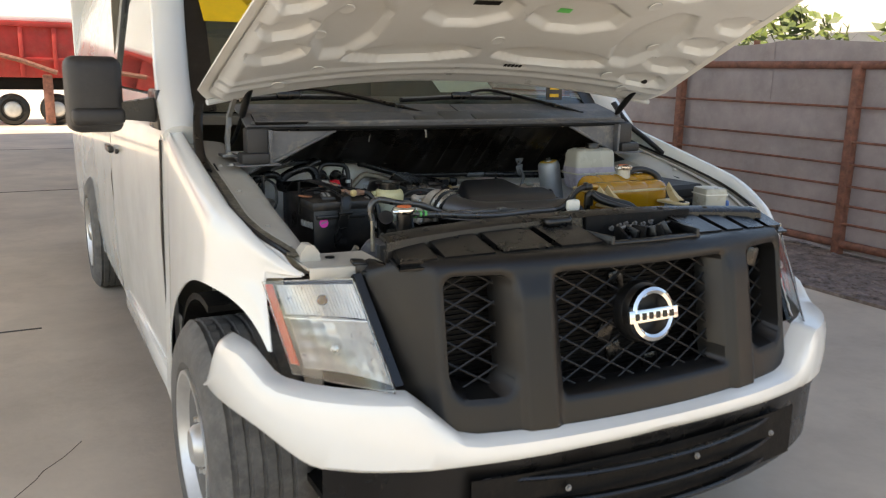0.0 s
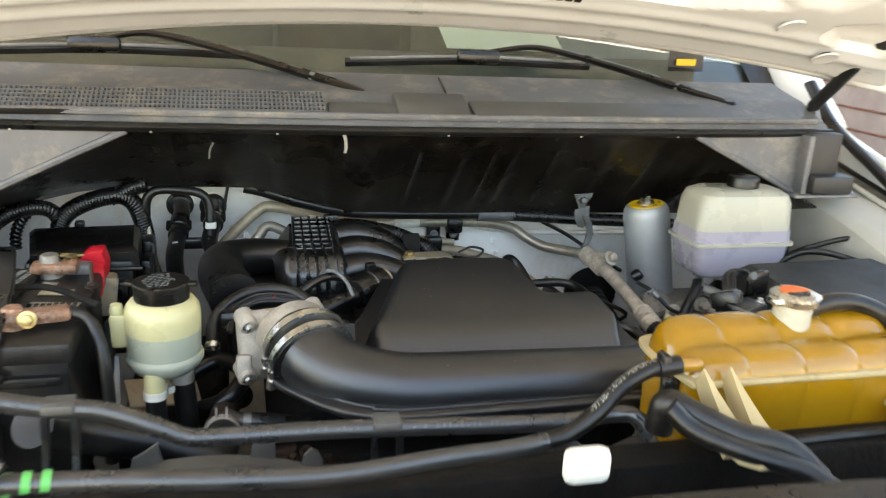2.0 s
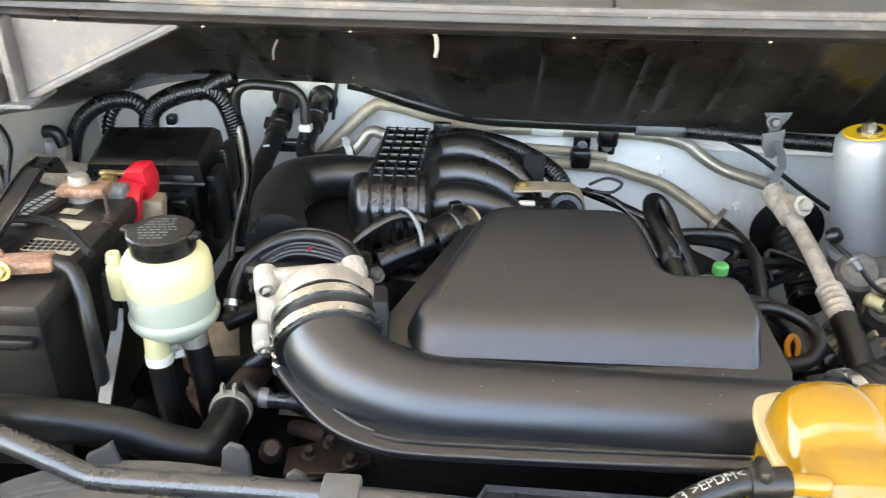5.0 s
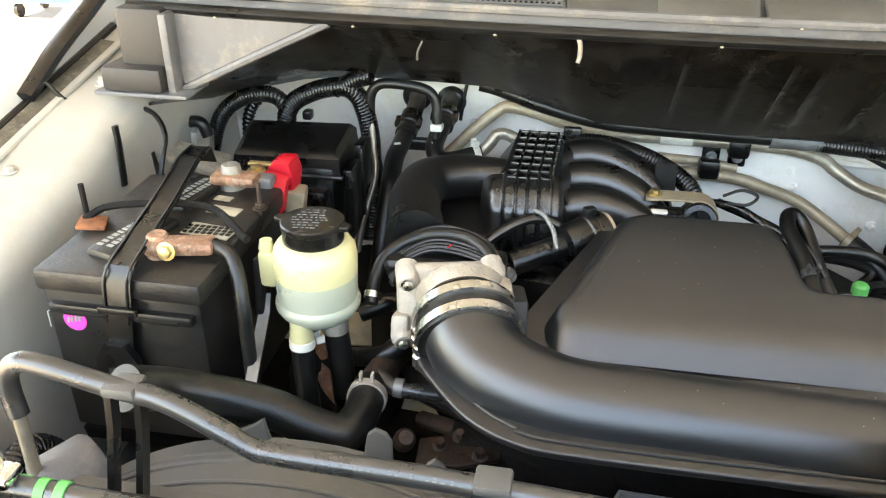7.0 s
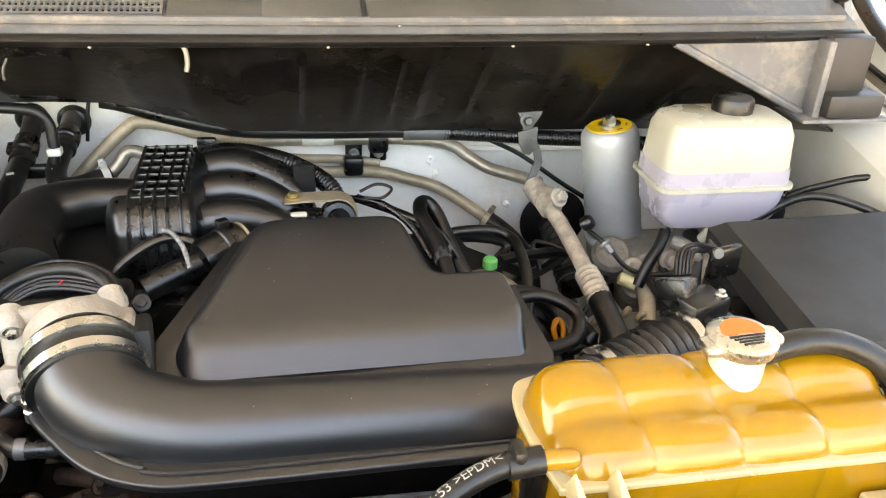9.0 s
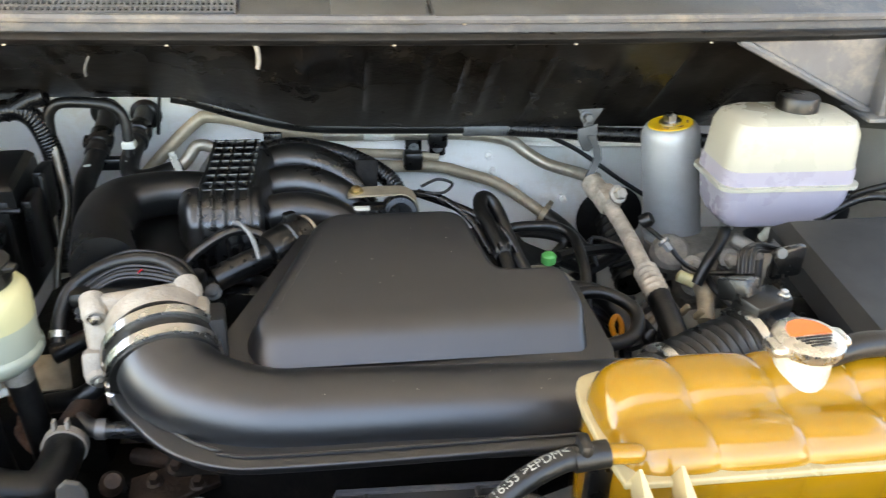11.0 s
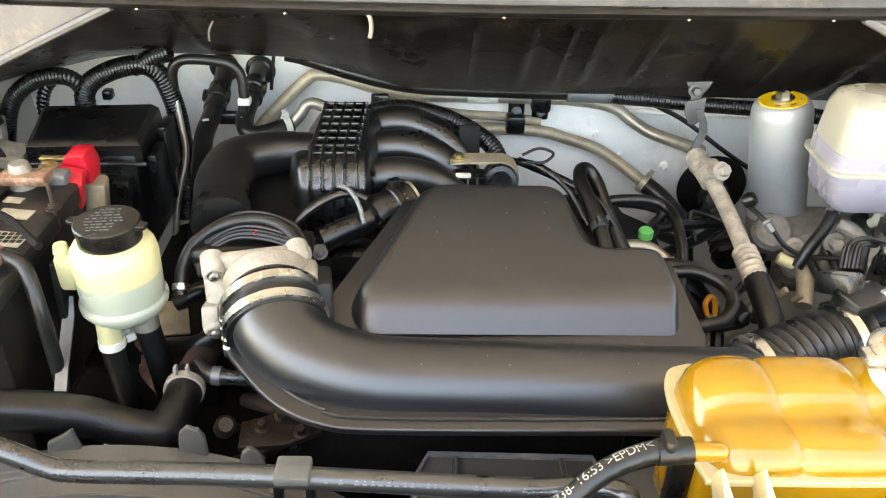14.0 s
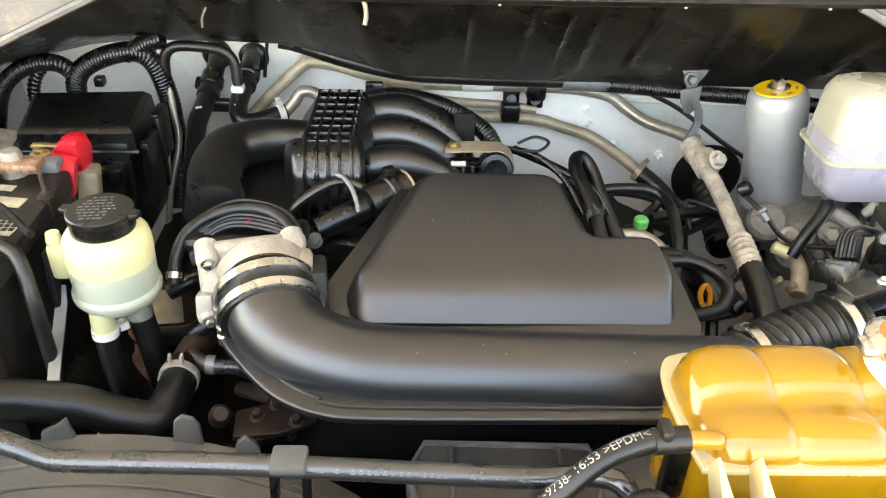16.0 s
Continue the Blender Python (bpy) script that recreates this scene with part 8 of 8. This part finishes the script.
part("drain_clamp", hoop([(0.0095, -0.005), (0.0112, -0.005), (0.0112, 0.005), (0.0095, 0.005)], (-0.318, 0.72, 1.0055), (1, 0, -0.1), 20), GREYSTEEL, engine)
part("case_bracket", prism([(-0.285, 0.650), (-0.235, 0.655), (-0.195, 0.675), (-0.20, 0.700), (-0.25, 0.705), (-0.288, 0.690)], 0.955, 0.963, 0.002), RUSTPIPE, engine)
for x, y in ((-0.262, 0.680), (-0.217, 0.672), (-0.243, 0.698)):
    part("bolt", bolt((x, y, 0.964), 0.006, (0, -0.3, 1), 0.009), RUSTPIPE, engine)
part("sensor_boss", lathe([(0.006, -0.012), (0.012, -0.010), (0.012, 0.004), (0.008, 0.010)], (-0.298, 0.66, 0.985), 14, (0.3, -0.5, 0.8)), RUSTPIPE, engine)
part("bracket_plate", box(-0.43, 0.83, 1.0, 0.10, 0.05, 0.005, 0.002, (25, 10, 20)), TANPIPE, engine)
part("bracket_plate", box(-0.445, 0.70, 0.93, 0.012, 0.03, 0.05, 0.003, (0, 20, 0)), LABEL, engine)
for k in range(18):
    random.seed(40 + k)
    x, y = random.uniform(0.24, 0.42), random.uniform(0.80, 1.15)
    part("lead", tube([(x, y, 0.95), (x + random.uniform(-0.05, 0.05), y + random.uniform(-0.06, 0.06), 0.99), (x + random.uniform(-0.08, 0.08), y + random.uniform(-0.08, 0.08), 0.965), (x + random.uniform(-0.1, 0.1), y + random.uniform(-0.1, 0.1), 0.92)], random.choice((0.004, 0.006, 0.009)), 8, 5), RUBBER, engine)
for x, y, z in ((0.345, 0.905, 0.985), (0.36, 0.90, 0.985), (0.375, 0.895, 0.985), (0.42, 0.93, 0.98), (0.44, 0.925, 0.975)):
    part("plug_boot", box(x, y, z, 0.008, 0.010, 0.02, 0.003, (20, 20, 10)), DIRTYPIPE if x < 0.4 else TANPIPE, engine)


# ---- print on the hoses ----
def hose_text(body, line, r, start, height, around, parent, name="hose_text", flip=False):
    """Letters laid on the skin of a hose, reading along its line."""
    cu = bpy.data.curves.new("letters", "FONT")
    cu.body = body
    cu.size = height * 1.4
    tmp = bpy.data.objects.new("letters", cu)
    scene.collection.objects.link(tmp)
    me = bpy.data.meshes.new_from_object(tmp.evaluated_get(bpy.context.evaluated_depsgraph_get()))
    bm = bmesh.new()
    bm.from_mesh(me)
    bpy.data.objects.remove(tmp)
    pts = spline(line, 8)
    fr = frames(pts)
    dist = [0.0]
    for p, q in zip(pts, pts[1:]):
        dist.append(dist[-1] + (q - p).length)
    for v in bm.verts:
        s = min(dist[-1] - 1e-4, max(0.0, start + v.co.x))
        k = max(i for i in range(len(dist) - 1) if dist[i] <= s)
        f = (s - dist[k]) / (dist[k + 1] - dist[k])
        p = pts[k].lerp(pts[k + 1], f)
        side, up, d = fr[k]
        a = radians(around) + (v.co.y - height / 2) / r * (-1 if flip else 1)
        v.co = p + (side * math.cos(a) + up * math.sin(a)) * (r + 0.0004)
    return part(name, bm, PRINT, parent)


hose_text("-9738- 16:53 >EPDM<", OVER[::-1], 0.0088, 0.056, 0.0070, 80, oh, "hose_print")
hose_text("A", OVER[::-1], 0.0088, 0.160, 0.008, 70, oh, "hose_print")
random.seed(31)
for x0, x1 in ((-0.30, -0.205), (-0.155, -0.055), (-0.035, 0.03)):
    x = x0
    while x < x1:
        w = random.uniform(0.0025, 0.0045)
        y = table([(-0.30, 0.463), (-0.15, 0.462), (-0.055, 0.460), (0.014, 0.457)], x)
        z = table([(-0.35, 1.133), (-0.24, 1.1315), (-0.1476, 1.1265), (-0.0554, 1.1235), (0.0136, 1.1235)], x)
        part("hose_print", box(x, y - 0.0078, z + 0.0045, w, 0.0012, 0.0008, 0.0, (58, 0, 0)), PRINTDIM, vh)
        if random.random() < 0.5:
            part("hose_print", box(x, y - 0.0064, z + 0.0067, w * 0.5, 0.0010, 0.0008, 0.0, (44, 0, 0)), PRINTDIM, vh)
        x += w + random.choice((0.002, 0.0025, 0.003, 0.009))

# ---- clutter on the inner apron beside the battery ----
hose("apron_cable", [(-0.90, 1.02, 1.235), (-0.880, 1.03, 1.205), (-0.850, 1.06, 1.180), (-0.812, 1.10, 1.170), (-0.790, 1.13, 1.140), (-0.785, 1.14, 1.105), (-0.79, 1.12, 1.06)], 0.0032, RUBBER, "thin black cable down the inner apron", cat="cable", group="side cables")
hose("apron_strip", [(-0.764, 0.958, 1.200), (-0.762, 0.956, 1.17), (-0.764, 0.955, 1.115)], 0.008, RUBBER, "black rubber strip on the inner apron", cat="strip", flat=0.5)
hose("drain_tube", [(-0.775, 1.05, 1.125), (-0.768, 1.05, 1.095), (-0.752, 1.05, 1.065), (-0.735, 1.04, 1.04)], 0.007, RUBBER, "short black drain tube beside the battery", cat="hose")
loom_brk = thing("loom_stay", (-0.75, 1.18, 1.05), "dusty grey loom bracket with a black plug", "bracket")
part("plate", box(-0.762, 1.19, 1.092, 0.040, 0.02, 0.045, 0.005, (-15, 0, 0)), DIRTYPIPE, loom_brk)
part("foot", box(-0.735, 1.16, 1.055, 0.10, 0.05, 0.006, 0.002, (0, 12, 0)), DIRTYPIPE, loom_brk)
part("dusty_shelf", box(-0.735, 1.11, 1.095, 0.11, 0.05, 0.018, 0.005, (10, 14, 4)), DIRTYPIPE, loom_brk)
part("shelf_rib", box(-0.790, 1.185, 1.085, 0.05, 0.03, 0.06, 0.008, (0, 8, 10)), WHITE_IN, loom_brk)
part("plug", tube([(-0.792, 1.18, 1.121), (-0.770, 1.18, 1.128), (-0.752, 1.18, 1.126), (-0.744, 1.18, 1.105)], 0.010, 10, 5), RUBBER, loom_brk)
